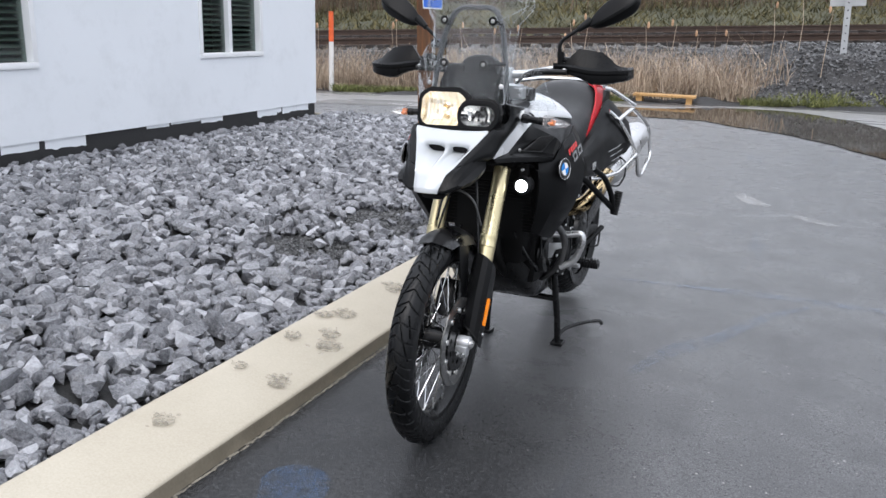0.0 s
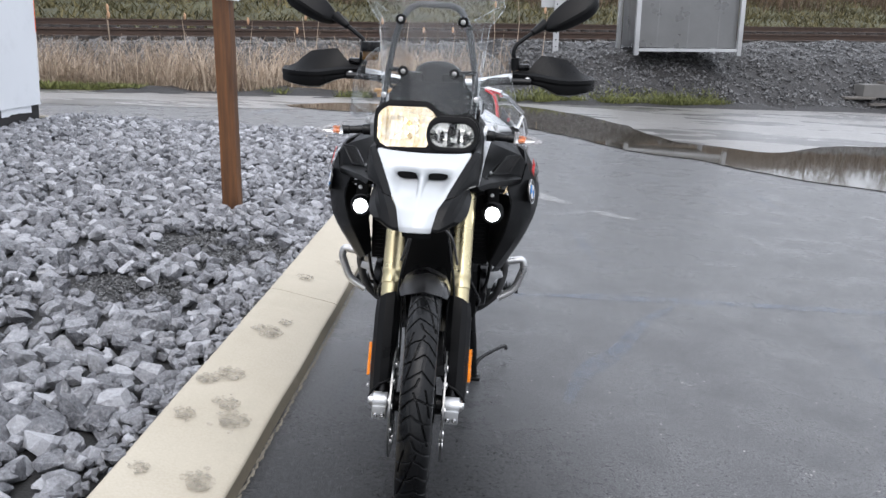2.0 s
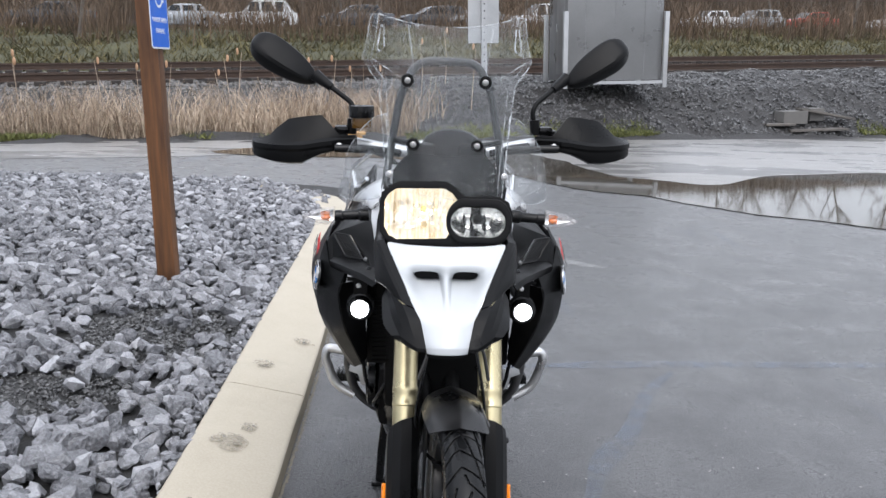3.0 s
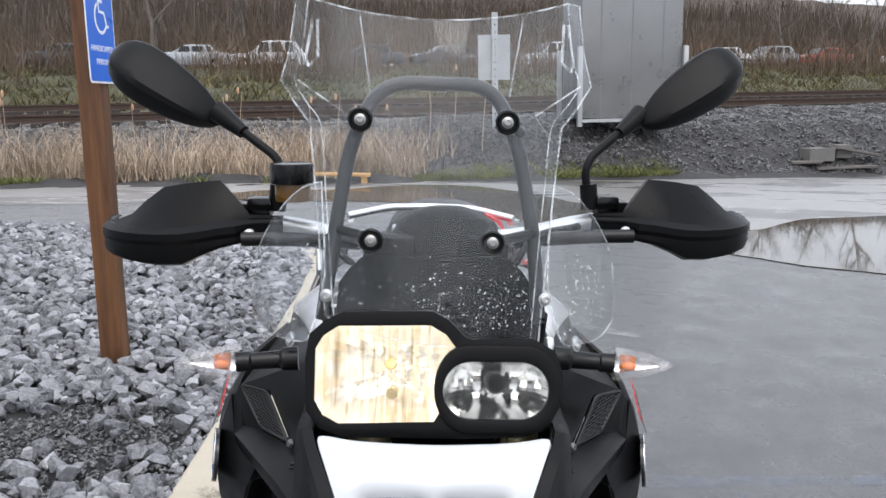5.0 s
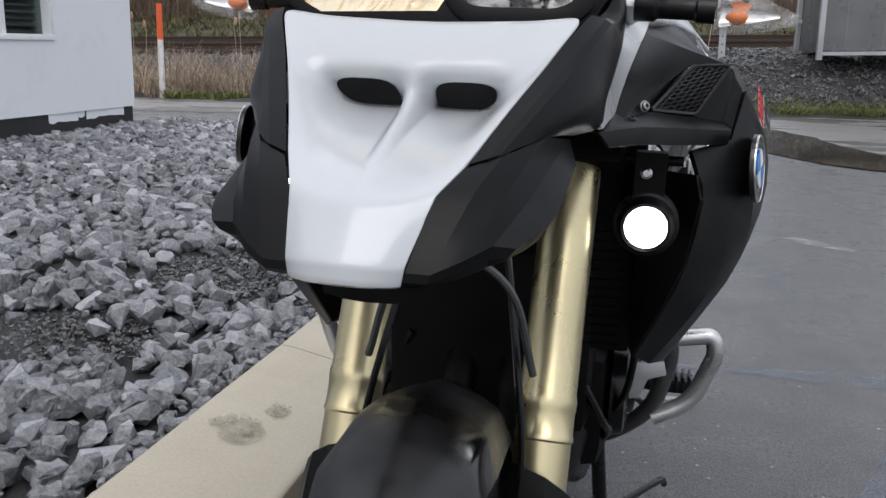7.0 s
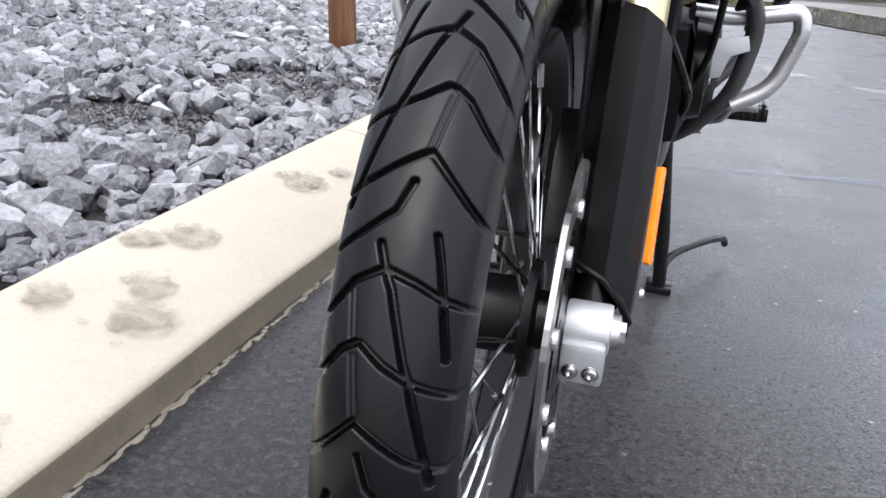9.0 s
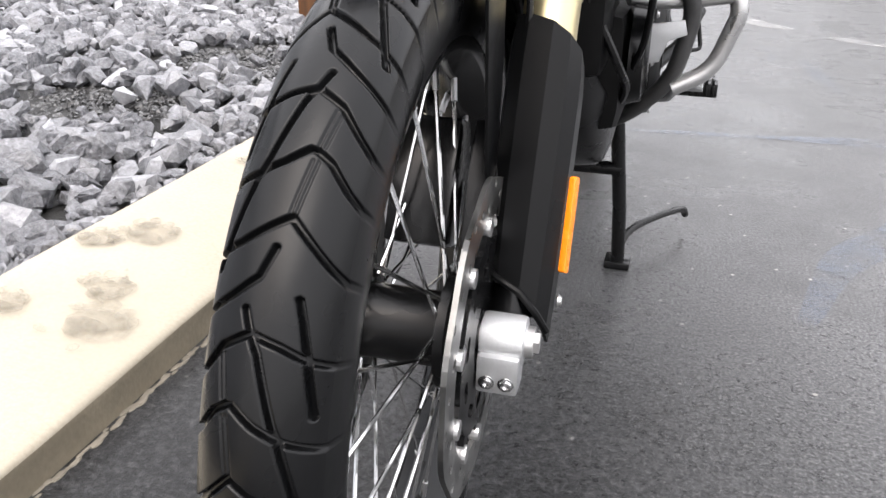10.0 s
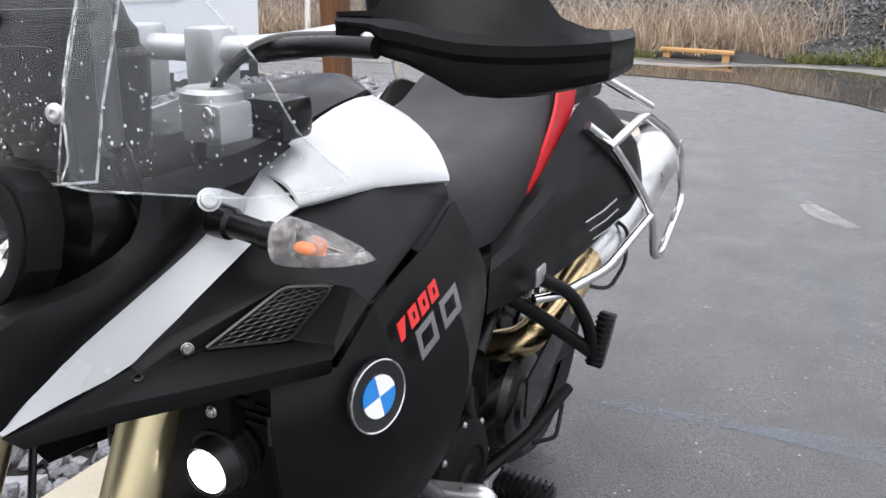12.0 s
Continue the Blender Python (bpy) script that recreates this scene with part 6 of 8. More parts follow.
    part("mirror_stem", bm, M_BLACK, bars, m=BARS)
res = new("fluid_reservoir")
res.parent = bike
for nm, z0, z1, r, mt in (("reservoir_body", 0.848, 0.874, 0.024, M_FLUID), ("reservoir_cap", 0.872, 0.900, 0.0295, M_BLACK2)):
    bm = bmesh.new()
    rod(bm, (-0.198, 0.40, z0), (-0.198, 0.40, z1), r, seg=24)
    part(nm, bm, mt, res, m=BARS, bevel=0.003)
bm = bmesh.new()
tube(bm, smooth_line([(-0.19, 0.39, 0.80), (-0.12, 0.36, 0.77), (-0.08, 0.34, 0.70), (-0.05, 0.33, 0.6)], 6), 0.005, 8)
tube(bm, smooth_line([(0.20, 0.40, 0.81), (0.13, 0.36, 0.80), (0.085, 0.335, 0.74), (0.06, 0.34, 0.6)], 6), 0.0055, 8)
part("control_cable", bm, M_BLACK2, bars, m=BARS)

# -- headlight unit
HL_M = Matrix.Translation((0, 0.197, 1.03)) @ Matrix.Rotation(radians(90 - 12), 4, "X")
lamp = new("headlight")
lamp.parent = bike


def hz(pts):
    return [(0.074 + (x - 0.074) * 1.05, (1.254 - (1.254 - z) * 1.05 - 1.03) / math.cos(radians(12))) for x, z in pts]


OUTER = hz(((-0.119, 1.076), (-0.104, 1.089), (-0.086, 1.098), (0.006, 1.100), (0.022, 1.092), (0.040, 1.074), (0.050, 1.071), (0.112, 1.073), (0.132, 1.062), (0.140, 1.040), (0.139, 1.010), (0.124, 0.984), (0.10, 0.976), (0.04, 0.974), (-0.085, 0.974), (-0.108, 0.983), (-0.121, 1.000), (-0.123, 1.050)))
MAIN = hz(((-0.113, 1.061), (-0.105, 1.074), (-0.090, 1.084), (0.004, 1.086), (0.020, 1.077), (0.032, 1.062), (0.033, 1.048), (0.020, 1.036), (0.013, 1.018), (0.015, 1.000), (0.009, 0.990), (-0.088, 0.987), (-0.104, 0.995), (-0.113, 1.010)))
FOG = [(p[0], p[1]) for p in rounded(0.113, 0.061, 0.0302, 8, 0.0715, (1.0105 - 1.03) / 0.978)]
fog_grow = [(0.0735 + (x - 0.0715) * 1.21, -0.0185 + (y + 0.0199) * 1.55) for x, y in FOG]
bm = bmesh.new()
slab(bm, OUTER, 0.03, HL_M @ pose(0, 0, -0.03), holes=(MAIN, FOG))
part("headlight_bezel", bm, M_BLACK, lamp, "black headlight surround", smooth=25, bevel=0.003)
bm = bmesh.new()
slab(bm, fog_grow, 0.014, HL_M @ pose(0, 0, -0.010), holes=(FOG,))
part("lamp_ring", bm, M_BLACK, lamp, "raised black oval lamp ring", smooth=25, bevel=0.003)
bm = bmesh.new()
slab(bm, [(x * 0.90 + 0.001, y * 0.9) for x, y in OUTER], 0.05, HL_M @ pose(0, 0, -0.118))
part("headlight_back", bm, M_BLACK2, lamp, smooth=25)


def bowl(outline, cx, cy, depth, flutes, amp):
    """A fluted reflector behind a lamp opening."""
    bm = bmesh.new()
    pts = []
    for a, b in zip(outline, outline[1:] + outline[:1]):
        for k in range(5):
            pts.append((a[0] + (b[0] - a[0]) * k / 5, a[1] + (b[1] - a[1]) * k / 5))
    rows = []
    for i in range(13):
        t = i / 12
        z = -depth * (1 - (1 - t) ** 2) ** 0.7 - 0.004
        row = []
        for x, y in pts:
            px, py = cx + (x - cx) * (1 - t * 0.9), cy + (y - cy) * (1 - t * 0.9)
            row.append(HL_M @ Vector((px, py, z + amp * math.sin(px * flutes) * (0.3 + t))))
        rows.append(row)
    g = skin(bm, rows, True)
    bm.faces.new(g[-1])
    return bm


def lit_reflector():
    m, n, l, p = nodes_of("lit_fluted_reflector")
    v = coords(n, l, (170.0, 8.0, 8.0))
    a = noise_node(n, l, v, 1.0, 4.0)
    c = ramp_node(n, l, a, [(0.34, (0.22, 0.14, 0.06)), (0.45, (0.85, 0.68, 0.44)), (0.56, (1.0, 0.95, 0.84))])
    p.inputs["Base Color"].default_value = (0.62, 0.58, 0.5, 1)
    p.inputs["Metallic"].default_value, p.inputs["Roughness"].default_value = 1.0, 0.18
    l.new(c, p.inputs["Emission Color"])
    p.inputs["Emission Strength"].default_value = 0.3
    return m


M_LITREF = lit_reflector()
part("reflector", bowl(MAIN, -0.042, 0.0, 0.05, 420, 0.0022), M_LITREF, lamp, "lit warm fluted reflector", smooth=30)
part("fog_reflector", bowl(FOG, 0.0715, -0.0199, 0.038, 360, 0.0022), M_REFLECT, lamp, "unlit chrome reflector", smooth=30)
bm = bmesh.new()
lathe(bm, [(0.012, 0.0), (0.012, 0.008), (0.008, 0.011), (-0.03, 0.011)], "z", (0.0715, -0.013, -0.012), 20, HL_M)
part("bulb_shield", bm, M_DARK, lamp, "dark bulb shield")
bm = bmesh.new()
ball(bm, HL_M @ Vector((-0.042, 0.006, -0.02)), (0.0055, 0.0055, 0.0055), 2)
part("bulb", bm, M_BULB, lamp, "glowing bulb")
bm = bmesh.new()
lathe(bm, [(0.006, 0.0), (0.006, 0.0062), (0.0, 0.007), (-0.02, 0.007)], "z", (-0.042, 0.006, -0.012), 16, HL_M)
lathe(bm, [(0.006, 0.0), (0.006, 0.0062), (0.0, 0.007), (-0.02, 0.007)], "z", (-0.04, -0.026, -0.014), 16, HL_M)
part("bulb_cap", bm, M_TITAN, lamp)
for nm, o in (("lens", MAIN), ("fog_lens", FOG)):
    bm = bmesh.new()
    slab(bm, o, 0.002, HL_M @ pose(0, 0, -0.006 if nm == "lens" else -0.001))
    part(nm, bm, M_LENS, lamp, "clear lamp lens", smooth=0).visible_shadow = False
for k in range(4):
    bm = bmesh.new()
    box(bm, (0.018 + k * 0.009, 0.071 - k * 0.0085, 0.001), (0.005, 0.004, 0.004))
    part("vent", bm, M_DARK, lamp, m=HL_M)

# -- beak and front panels
def plate(name, pts, faces, t, material, parent=bike, label="", smooth=30.0, bevel=0.0, rounds=0):
    """A moulded panel of flat facets with thickness; rounds softens it."""
    bm = bmesh.new()
    vs = [bm.verts.new(p) for p in pts]
    for f in faces:
        bm.faces.new([vs[k] for k in f])
    bmesh.ops.recalc_face_normals(bm, faces=bm.faces)
    if sum(f.normal.y for f in bm.faces) > 0:
        bmesh.ops.reverse_faces(bm, faces=bm.faces)
    bmesh.ops.solidify(bm, geom=list(bm.faces), thickness=t)
    ob = part(name, bm, material, parent, label, smooth, bevel=bevel)
    if rounds:
        mod = ob.modifiers.new("soft", "SUBSURF")
        mod.levels = mod.render_levels = rounds
    return ob


# the white beak: rows from the headlight down to the tip, each from the middle out to the edge
BEAK = (
    ((0.000, 0.150, 0.966), (0.015, 0.150, 0.966), (0.040, 0.150, 0.967), (0.075, 0.151, 0.968), (0.100, 0.154, 0.970), (0.124, 0.158, 0.974)),
    ((0.000, 0.126, 0.943), (0.015, 0.126, 0.943), (0.040, 0.126, 0.943), (0.074, 0.126, 0.944), (0.093, 0.130, 0.949), (0.116, 0.142, 0.961)),
    ((0.000, 0.118, 0.932), (0.014, 0.119, 0.932), (0.040, 0.119, 0.932), (0.073, 0.120, 0.932), (0.089, 0.116, 0.934), (0.108, 0.126, 0.948)),
    ((0.000, 0.114, 0.923), (0.013, 0.122, 0.923), (0.040, 0.122, 0.923), (0.070, 0.121, 0.923), (0.085, 0.106, 0.923), (0.101, 0.113, 0.936)),
    ((0.000, 0.098, 0.911), (0.013, 0.146, 0.900), (0.038, 0.146, 0.899), (0.062, 0.138, 0.901), (0.077, 0.090, 0.911), (0.090, 0.090, 0.918)),
    ((0.000, 0.068, 0.893), (0.008, 0.080, 0.887), (0.034, 0.080, 0.885), (0.052, 0.076, 0.888), (0.066, 0.064, 0.893), (0.077, 0.062, 0.896)),
    ((0.000, 0.024, 0.870), (0.006, 0.026, 0.868), (0.028, 0.027, 0.867), (0.044, 0.028, 0.868), (0.056, 0.029, 0.870), (0.064, 0.031, 0.872)),
    ((0.000, -0.014, 0.851), (0.006, -0.013, 0.851), (0.024, -0.008, 0.852), (0.036, -0.003, 0.853), (0.044, 0.001, 0.854), (0.050, 0.004, 0.855)),
    ((0.000, -0.042, 0.818), (0.006, -0.042, 0.818), (0.020, -0.039, 0.817), (0.029, -0.035, 0.816), (0.034, -0.031, 0.815), (0.039, -0.027, 0.815)),
    ((0.000, -0.044, 0.806), (0.006, -0.044, 0.806), (0.019, -0.041, 0.805), (0.027, -0.037, 0.805), (0.032, -0.033, 0.804), (0.037, -0.028, 0.804)),
    ((0.000, -0.030, 0.801), (0.006, -0.030, 0.801), (0.018, -0.028, 0.801), (0.025, -0.026, 0.801), (0.030, -0.024, 0.801), (0.034, -0.022, 0.801)),
)
bm = bmesh.new()
crease = bm.edges.layers.float.new("crease_edge")
grid = []
for row in BEAK:
    left = [bm.verts.new((CX - x, y, z)) for x, y, z in row[:0:-1]]
    grid.append(left + [bm.verts.new((CX + x, y, z)) for x, y, z in row])
n = len(grid[0])
for i in range(len(grid) - 1):
    for k in range(n - 1):
        if i == 3 and k in (2, 3, 6, 7):
            continue
        bm.faces.new((grid[i][k], grid[i][k + 1], grid[i + 1][k + 1], grid[i + 1][k]))
bm.edges.ensure_lookup_table()
for i, k0, k1, w in ((3, 2, 4, 0.9), (3, 6, 8, 0.9), (4, 2, 4, 0.8), (4, 6, 8, 0.8), (7, 0, n - 1, 0.75), (8, 0, n - 1, 0.6), (9, 0, n - 1, 0.6)):
    for k in range(k0, k1):
        e = bm.edges.get((grid[i][k], grid[i][k + 1]))
        if e:
            e[crease] = w
for i in range(len(grid) - 1):
    for k in (0, n - 1) + ((4, 6) if i in (4, 5) else ()):
        e = bm.edges.get((grid[i][k], grid[i + 1][k]))
        if e:
            e[crease] = 1.0 if k in (0, n - 1) else 0.55
ob = part("beak", bm, M_WHITE, bike, "glossy white beak with two slots and a raised rib", smooth=60)
mod = ob.modifiers.new("soft", "SUBSURF")
mod.levels = mod.render_levels = 3
mod = ob.modifiers.new("thickness", "SOLIDIFY")
mod.thickness, mod.offset = 0.003, 0.0
sheet("beak_inner", [[(CX + x * k, y + 0.03 + 0.012 * k * k, z - 0.016) for k in (-1.0, -0.5, 0, 0.5, 1.0)] for x, y, z in [(r[-1][0] * 0.96, r[-1][1] + 0.012, r[-1][2] - 0.012) for r in BEAK[:-1]]], 0.003, M_DARK, bike)
# the black panels down both sides of the headlight and the beak
mirrored("headlight_side_panel", [[(0.130, 0.312, 1.034), (0.138, 0.335, 1.030), (0.142, 0.372, 1.014), (0.138, 0.405, 0.994)], [(0.136, 0.286, 0.994), (0.147, 0.305, 0.990), (0.147, 0.340, 0.982), (0.140, 0.368, 0.974)], [(0.124, 0.234, 0.973), (0.142, 0.244, 0.972), (0.149, 0.275, 0.962), (0.141, 0.300, 0.951)], [(0.127, 0.166, 0.976), (0.143, 0.174, 0.970), (0.150, 0.205, 0.948), (0.142, 0.228, 0.928)], [(0.104, 0.116, 0.940), (0.124, 0.118, 0.938), (0.144, 0.150, 0.924), (0.143, 0.172, 0.907)], [(0.083, 0.070, 0.906), (0.104, 0.073, 0.908), (0.135, 0.115, 0.906), (0.142, 0.148, 0.893)], [(0.065, 0.030, 0.874), (0.085, 0.036, 0.881), (0.112, 0.080, 0.890), (0.124, 0.140, 0.886)]], 0.004, M_BLACK, nu=3, nv=3, label="black plastic panel beside the headlight", smooth=24)
mirrored("beak_wing", [[(0.065, 0.027, 0.872), (0.087, 0.035, 0.88), (0.11, 0.078, 0.89), (0.12, 0.146, 0.882), (0.128, 0.122, 0.866), (0.12, 0.132, 0.85)], [(0.051, 0.002, 0.856), (0.076, 0.01, 0.862), (0.101, 0.046, 0.874), (0.115, 0.088, 0.872), (0.126, 0.08, 0.852), (0.119, 0.092, 0.838)], [(0.045, -0.014, 0.834), (0.066, -0.009, 0.838), (0.089, 0.012, 0.85), (0.106, 0.038, 0.852), (0.121, 0.032, 0.838), (0.113, 0.044, 0.824)], [(0.04, -0.028, 0.812), (0.056, -0.027, 0.812), (0.074, -0.016, 0.82), (0.09, -0.002, 0.828), (0.105, -0.003, 0.828), (0.098, 0.008, 0.818)], [(0.038, -0.026, 0.803), (0.054, -0.024, 0.803), (0.073, -0.012, 0.808), (0.086, 0.002, 0.813), (0.097, 0.006, 0.817), (0.091, 0.016, 0.815)], [(0.036, -0.01, 0.802), (0.052, -0.008, 0.802), (0.069, 0.004, 0.806), (0.082, 0.014, 0.81), (0.087, 0.018, 0.813), (0.085, 0.026, 0.812)]], 0.004, M_BLACK, nu=1, nv=2, label="black plastic lower wing of the beak", smooth=17)
mirrored("side_spear", [[(0.1415, 0.144, 0.897), (0.1425, 0.205, 0.925), (0.142, 0.285, 0.954), (0.141, 0.355, 0.975), (0.139, 0.411, 0.993), (0.130, 0.45, 1.006), (0.117, 0.479, 1.012)], [(0.1435, 0.150, 0.891), (0.146, 0.20, 0.894), (0.148, 0.264, 0.897), (0.153, 0.33, 0.926), (0.161, 0.385, 0.954), (0.166, 0.417, 0.970), (0.168, 0.470, 0.982)]], 0.004, M_SILVERP, nu=3, label="white painted blade along the fairing")
# the shoulder with its ledge and scoop
SHOULDER = ((0.141, 0.150, 0.889), (0.150, 0.160, 0.876), (0.174, 0.215, 0.874), (0.258, 0.388, 0.860), (0.260, 0.386, 0.876), (0.174, 0.218, 0.889), (0.156, 0.262, 0.891), (0.164, 0.290, 0.901), (0.146, 0.262, 0.896), (0.151, 0.330, 0.925), (0.164, 0.417, 0.969), (0.164, 0.500, 0.981), (0.196, 0.570, 0.983), (0.228, 0.674, 0.970), (0.176, 0.320, 0.895), (0.212, 0.383, 0.938), (0.250, 0.402, 0.940), (0.219, 0.378, 0.889), (0.258, 0.422, 0.931), (0.252, 0.400, 0.882), (0.270, 0.431, 0.915), (0.232, 0.680, 0.950), (0.159, 0.300, 0.912))
SHOULDER_FACES = ((0, 1, 2, 5), (5, 2, 3, 4), (0, 5, 6, 8), (5, 4, 19, 17), (5, 17, 14, 6), (8, 6, 7, 22), (6, 14, 7), (9, 8, 22), (9, 22, 7, 15), (7, 14, 15), (10, 9, 15, 16), (10, 16, 18, 11), (11, 18, 20, 12), (12, 20, 21, 13), (16, 17, 19, 18), (18, 19, 4, 20))
for s in (1, -1):
    plate("shoulder_panel", flip(SHOULDER, s), SHOULDER_FACES, 0.003, M_BLACK, label="black fairing shoulder with an air scoop", smooth=26, bevel=0.0022)


def intake(s):
    a, b, c, d = (Vector(p) for p in flip(((0.176, 0.320, 0.896), (0.219, 0.378, 0.890), (0.250, 0.402, 0.939), (0.212, 0.383, 0.937)), s))
    nrm = ((c - a).cross(d - b)).normalized()
    nrm = nrm if nrm.y < 0 else -nrm
    bm = bmesh.new()
    skin(bm, [[a.lerp(b, k / 4) + nrm * 0.001 for k in range(5)], [d.lerp(c, k / 4) + nrm * 0.001 for k in range(5)]])
    thicken(bm, 0.002)
    ob = part("air_intake", bm, M_DARK, bike, "dark recessed air intake", smooth=0)
    bm = bmesh.new()

    def at(u, v):
        return (a * (1 - u) + b * u) * (1 - v) + (d * (1 - u) + c * u) * v + nrm * 0.0045
    def cell(u, v, ru, rv):
        pts = [(u + ru * math.cos(radians(60 * k)), v + rv * math.sin(radians(60 * k))) for k in range(6)]
        for p, q in zip(pts, pts[1:] + pts[:1]):
            if all(0.0 <= w <= 1.0 for w in p + q):
                rod(bm, at(*p), at(*q), 0.0011, seg=5)
    for i in range(7):
        for j in range(10):
            cell(0.05 + i * 0.15, 0.05 + j * 0.1 + (0.05 if i % 2 else 0), 0.1, 0.0577)
    rim_pts = [at(0, 0), at(1, 0), at(1, 1), at(0, 1), at(0, 0)]
    tube(bm, bent(rim_pts, 0.008, 3), 0.0022, 6)
    part("intake_mesh", bm, M_MESH, ob, "black honeycomb mesh")
    bolt("intake_bolt", bike, Vector(flip(((0.170, 0.304, 0.900),), s)[0]) + nrm * 0.003, nrm, 0.0045, M_DISC)
    bolt("ledge_plug", bike, flip(((0.162, 0.256, 0.890),), s)[0], (s * 0.3, -0.2, 0.9), 0.005, M_BLACK2)


sides(intake)
COWL = [[(0.221, 0.346, 0.858), (0.261, 0.392, 0.866), (0.274, 0.433, 0.914), (0.271, 0.54, 0.936), (0.238, 0.68, 0.949)], [(0.23, 0.335, 0.835), (0.277, 0.395, 0.835), (0.294, 0.437, 0.85), (0.312, 0.55, 0.86), (0.272, 0.7, 0.87)], [(0.236, 0.328, 0.812), (0.266, 0.39, 0.8), (0.295, 0.43, 0.8), (0.322, 0.55, 0.8), (0.274, 0.7, 0.8)], [(0.228, 0.35, 0.74), (0.268, 0.4, 0.735), (0.291, 0.45, 0.73), (0.31, 0.55, 0.73), (0.262, 0.69, 0.72)], [(0.212, 0.385, 0.68), (0.246, 0.42, 0.67), (0.262, 0.46, 0.665), (0.276, 0.55, 0.65), (0.232, 0.67, 0.63)], [(0.186, 0.42, 0.61), (0.204, 0.455, 0.59), (0.214, 0.49, 0.58), (0.224, 0.54, 0.565), (0.208, 0.62, 0.555)]]
mirrored("side_cowl", COWL, 0.005, M_BLACK, nv=2, label="matt black radiator side cowl", smooth=18)
mirrored("cowl_return", [[r[0] for r in COWL[1:]], [(0.18, r[0][1] + 0.07, r[0][2] - 0.005) for r in COWL[1:]]], 0.004, M_DARK)


def badge(s):
    at = Vector(flip(((0.2925, 0.410, 0.836),), s)[0])
    nrm = Vector((s * 0.965, -0.24, 0.1)).normalized()
    m = Matrix.Translation(at) @ nrm.to_track_quat("Z", "Y").to_matrix().to_4x4()
    bm = bmesh.new()
    lathe(bm, [(0.0, 0.0), (0.001, 0.033), (0.0015, 0.0345), (-0.001, 0.0355), (-0.004, 0.0355)], "z", seg=40, m=m)
    ob = part("badge", bm, M_BENAMEL, bike, "round badge, black ring with blue and white quarters")
    bm = bmesh.new()
    tube(bm, [m @ Vector((0.0345 * math.cos(a), 0.0345 * math.sin(a), 0.001)) for a in [2 * math.pi * k / 40 for k in range(41)]], 0.0011, 6)
    part("badge_rim", bm, M_CHROME, ob)
    for k in range(4):
        bm = bmesh.new()
        pts = [(0, 0)] + [(0.0205 * math.cos(radians(90 * k + 9 * i)), 0.0205 * math.sin(radians(90 * k + 9 * i))) for i in range(11)]
        slab(bm, pts, 0.0015, m @ pose(0, 0, 0.0008, 0, 0, 12 * s))
        part("badge_quarter", bm, M_BLUE if k % 2 else M_WENAMEL, ob, smooth=0)
    # the model mark, as plain slanted bars
    o = Vector(flip(((0.2995, 0.496, 0.884),), s)[0])
    side = Vector((s * 0.06, 0.94, 0.33)).normalized()
    up = Vector((-s * 0.40, -0.30, 0.90)).normalized()
    up = (up - side * up.dot(side)).normalized()
    nn = side.cross(up)
    if nn.x * s < 0:
        nn = -nn
    base = Matrix(((*side, 0), (*up, 0), (*nn, 0), (0, 0, 0, 1))).transposed()
    base = Matrix.Translation(o + nn * 0.003) @ base @ Matrix.Diagonal((0.86, 0.82, 1, 1))
    for k in range(4):
        bm = bmesh.new()
        x0 = -0.058 + k * 0.0225
        hole = () if k == 0 else ([(x0 + 0.009, 0.016), (x0 + 0.014, 0.016), (x0 + 0.017, 0.024), (x0 + 0.012, 0.024)],)
        slab(bm, [(x0, 0.010), (x0 + (0.008 if k == 0 else 0.017), 0.010), (x0 + 0.024, 0.030), (x0 + 0.007, 0.030)], 0.001, base, holes=hole)
        part("mark_bar", bm, M_REDP, bike, "red bar of the model mark", smooth=0)
    for k in range(2):
        bm = bmesh.new()
        x0 = -0.046 + k * 0.054
        slab(bm, [(x0, -0.028), (x0 + 0.040, -0.028), (x0 + 0.052, 0.004), (x0 + 0.012, 0.004)], 0.001, base, holes=([(x0 + 0.0105, -0.020), (x0 + 0.034, -0.020), (x0 + 0.041, -0.004), (x0 + 0.0175, -0.004)],))
        part("mark_bar", bm, M_GREYP, bike, "silver bar of the model mark", smooth=0)


sides(badge)


def aux_lamp(s):
    ob = new("aux_lamp")
    ob.parent = bike
    c = Vector((CX + s * 0.184, 0.300, 0.786))
    bm = bmesh.new()
    lathe(bm, [(0.0, 0.0205), (-0.002, 0.0235), (0.006, 0.0265), (0.014, 0.0285), (0.015, 0.0315), (0.018, 0.0315), (0.019, 0.0285), (0.024, 0.0285), (0.025, 0.0315), (0.028, 0.0315), (0.029, 0.0285), (0.034, 0.0285), (0.035, 0.0315), (0.038, 0.0315), (0.039, 0.028), (0.05, 0.025), (0.055, 0.0)], "y", c, 32)
    part("housing", bm, M_BLACK2, ob, "black finned lamp housing")
    bm = bmesh.new()
    lathe(bm, [(0.0015, 0.0), (0.0018, 0.012), (0.0, 0.0208)], "y", c, 28)
    part("lens", bm, M_AUX, ob, "bright white lit lens")
    bm = bmesh.new()
    box(bm, c + Vector((0, 0.028, 0.045)), (0.03, 0.02, 0.05))
    rod(bm, c + Vector((-0.03, 0.028, 0.062)), c + Vector((0.03, 0.028, 0.062)), 0.005)
    part("bracket", bm, M_DARK, ob)
    bolt("bracket_bolt", ob, c + Vector((-0.004, 0.017, 0.05)), (0, -1, 0.1), 0.0045)


sides(aux_lamp)


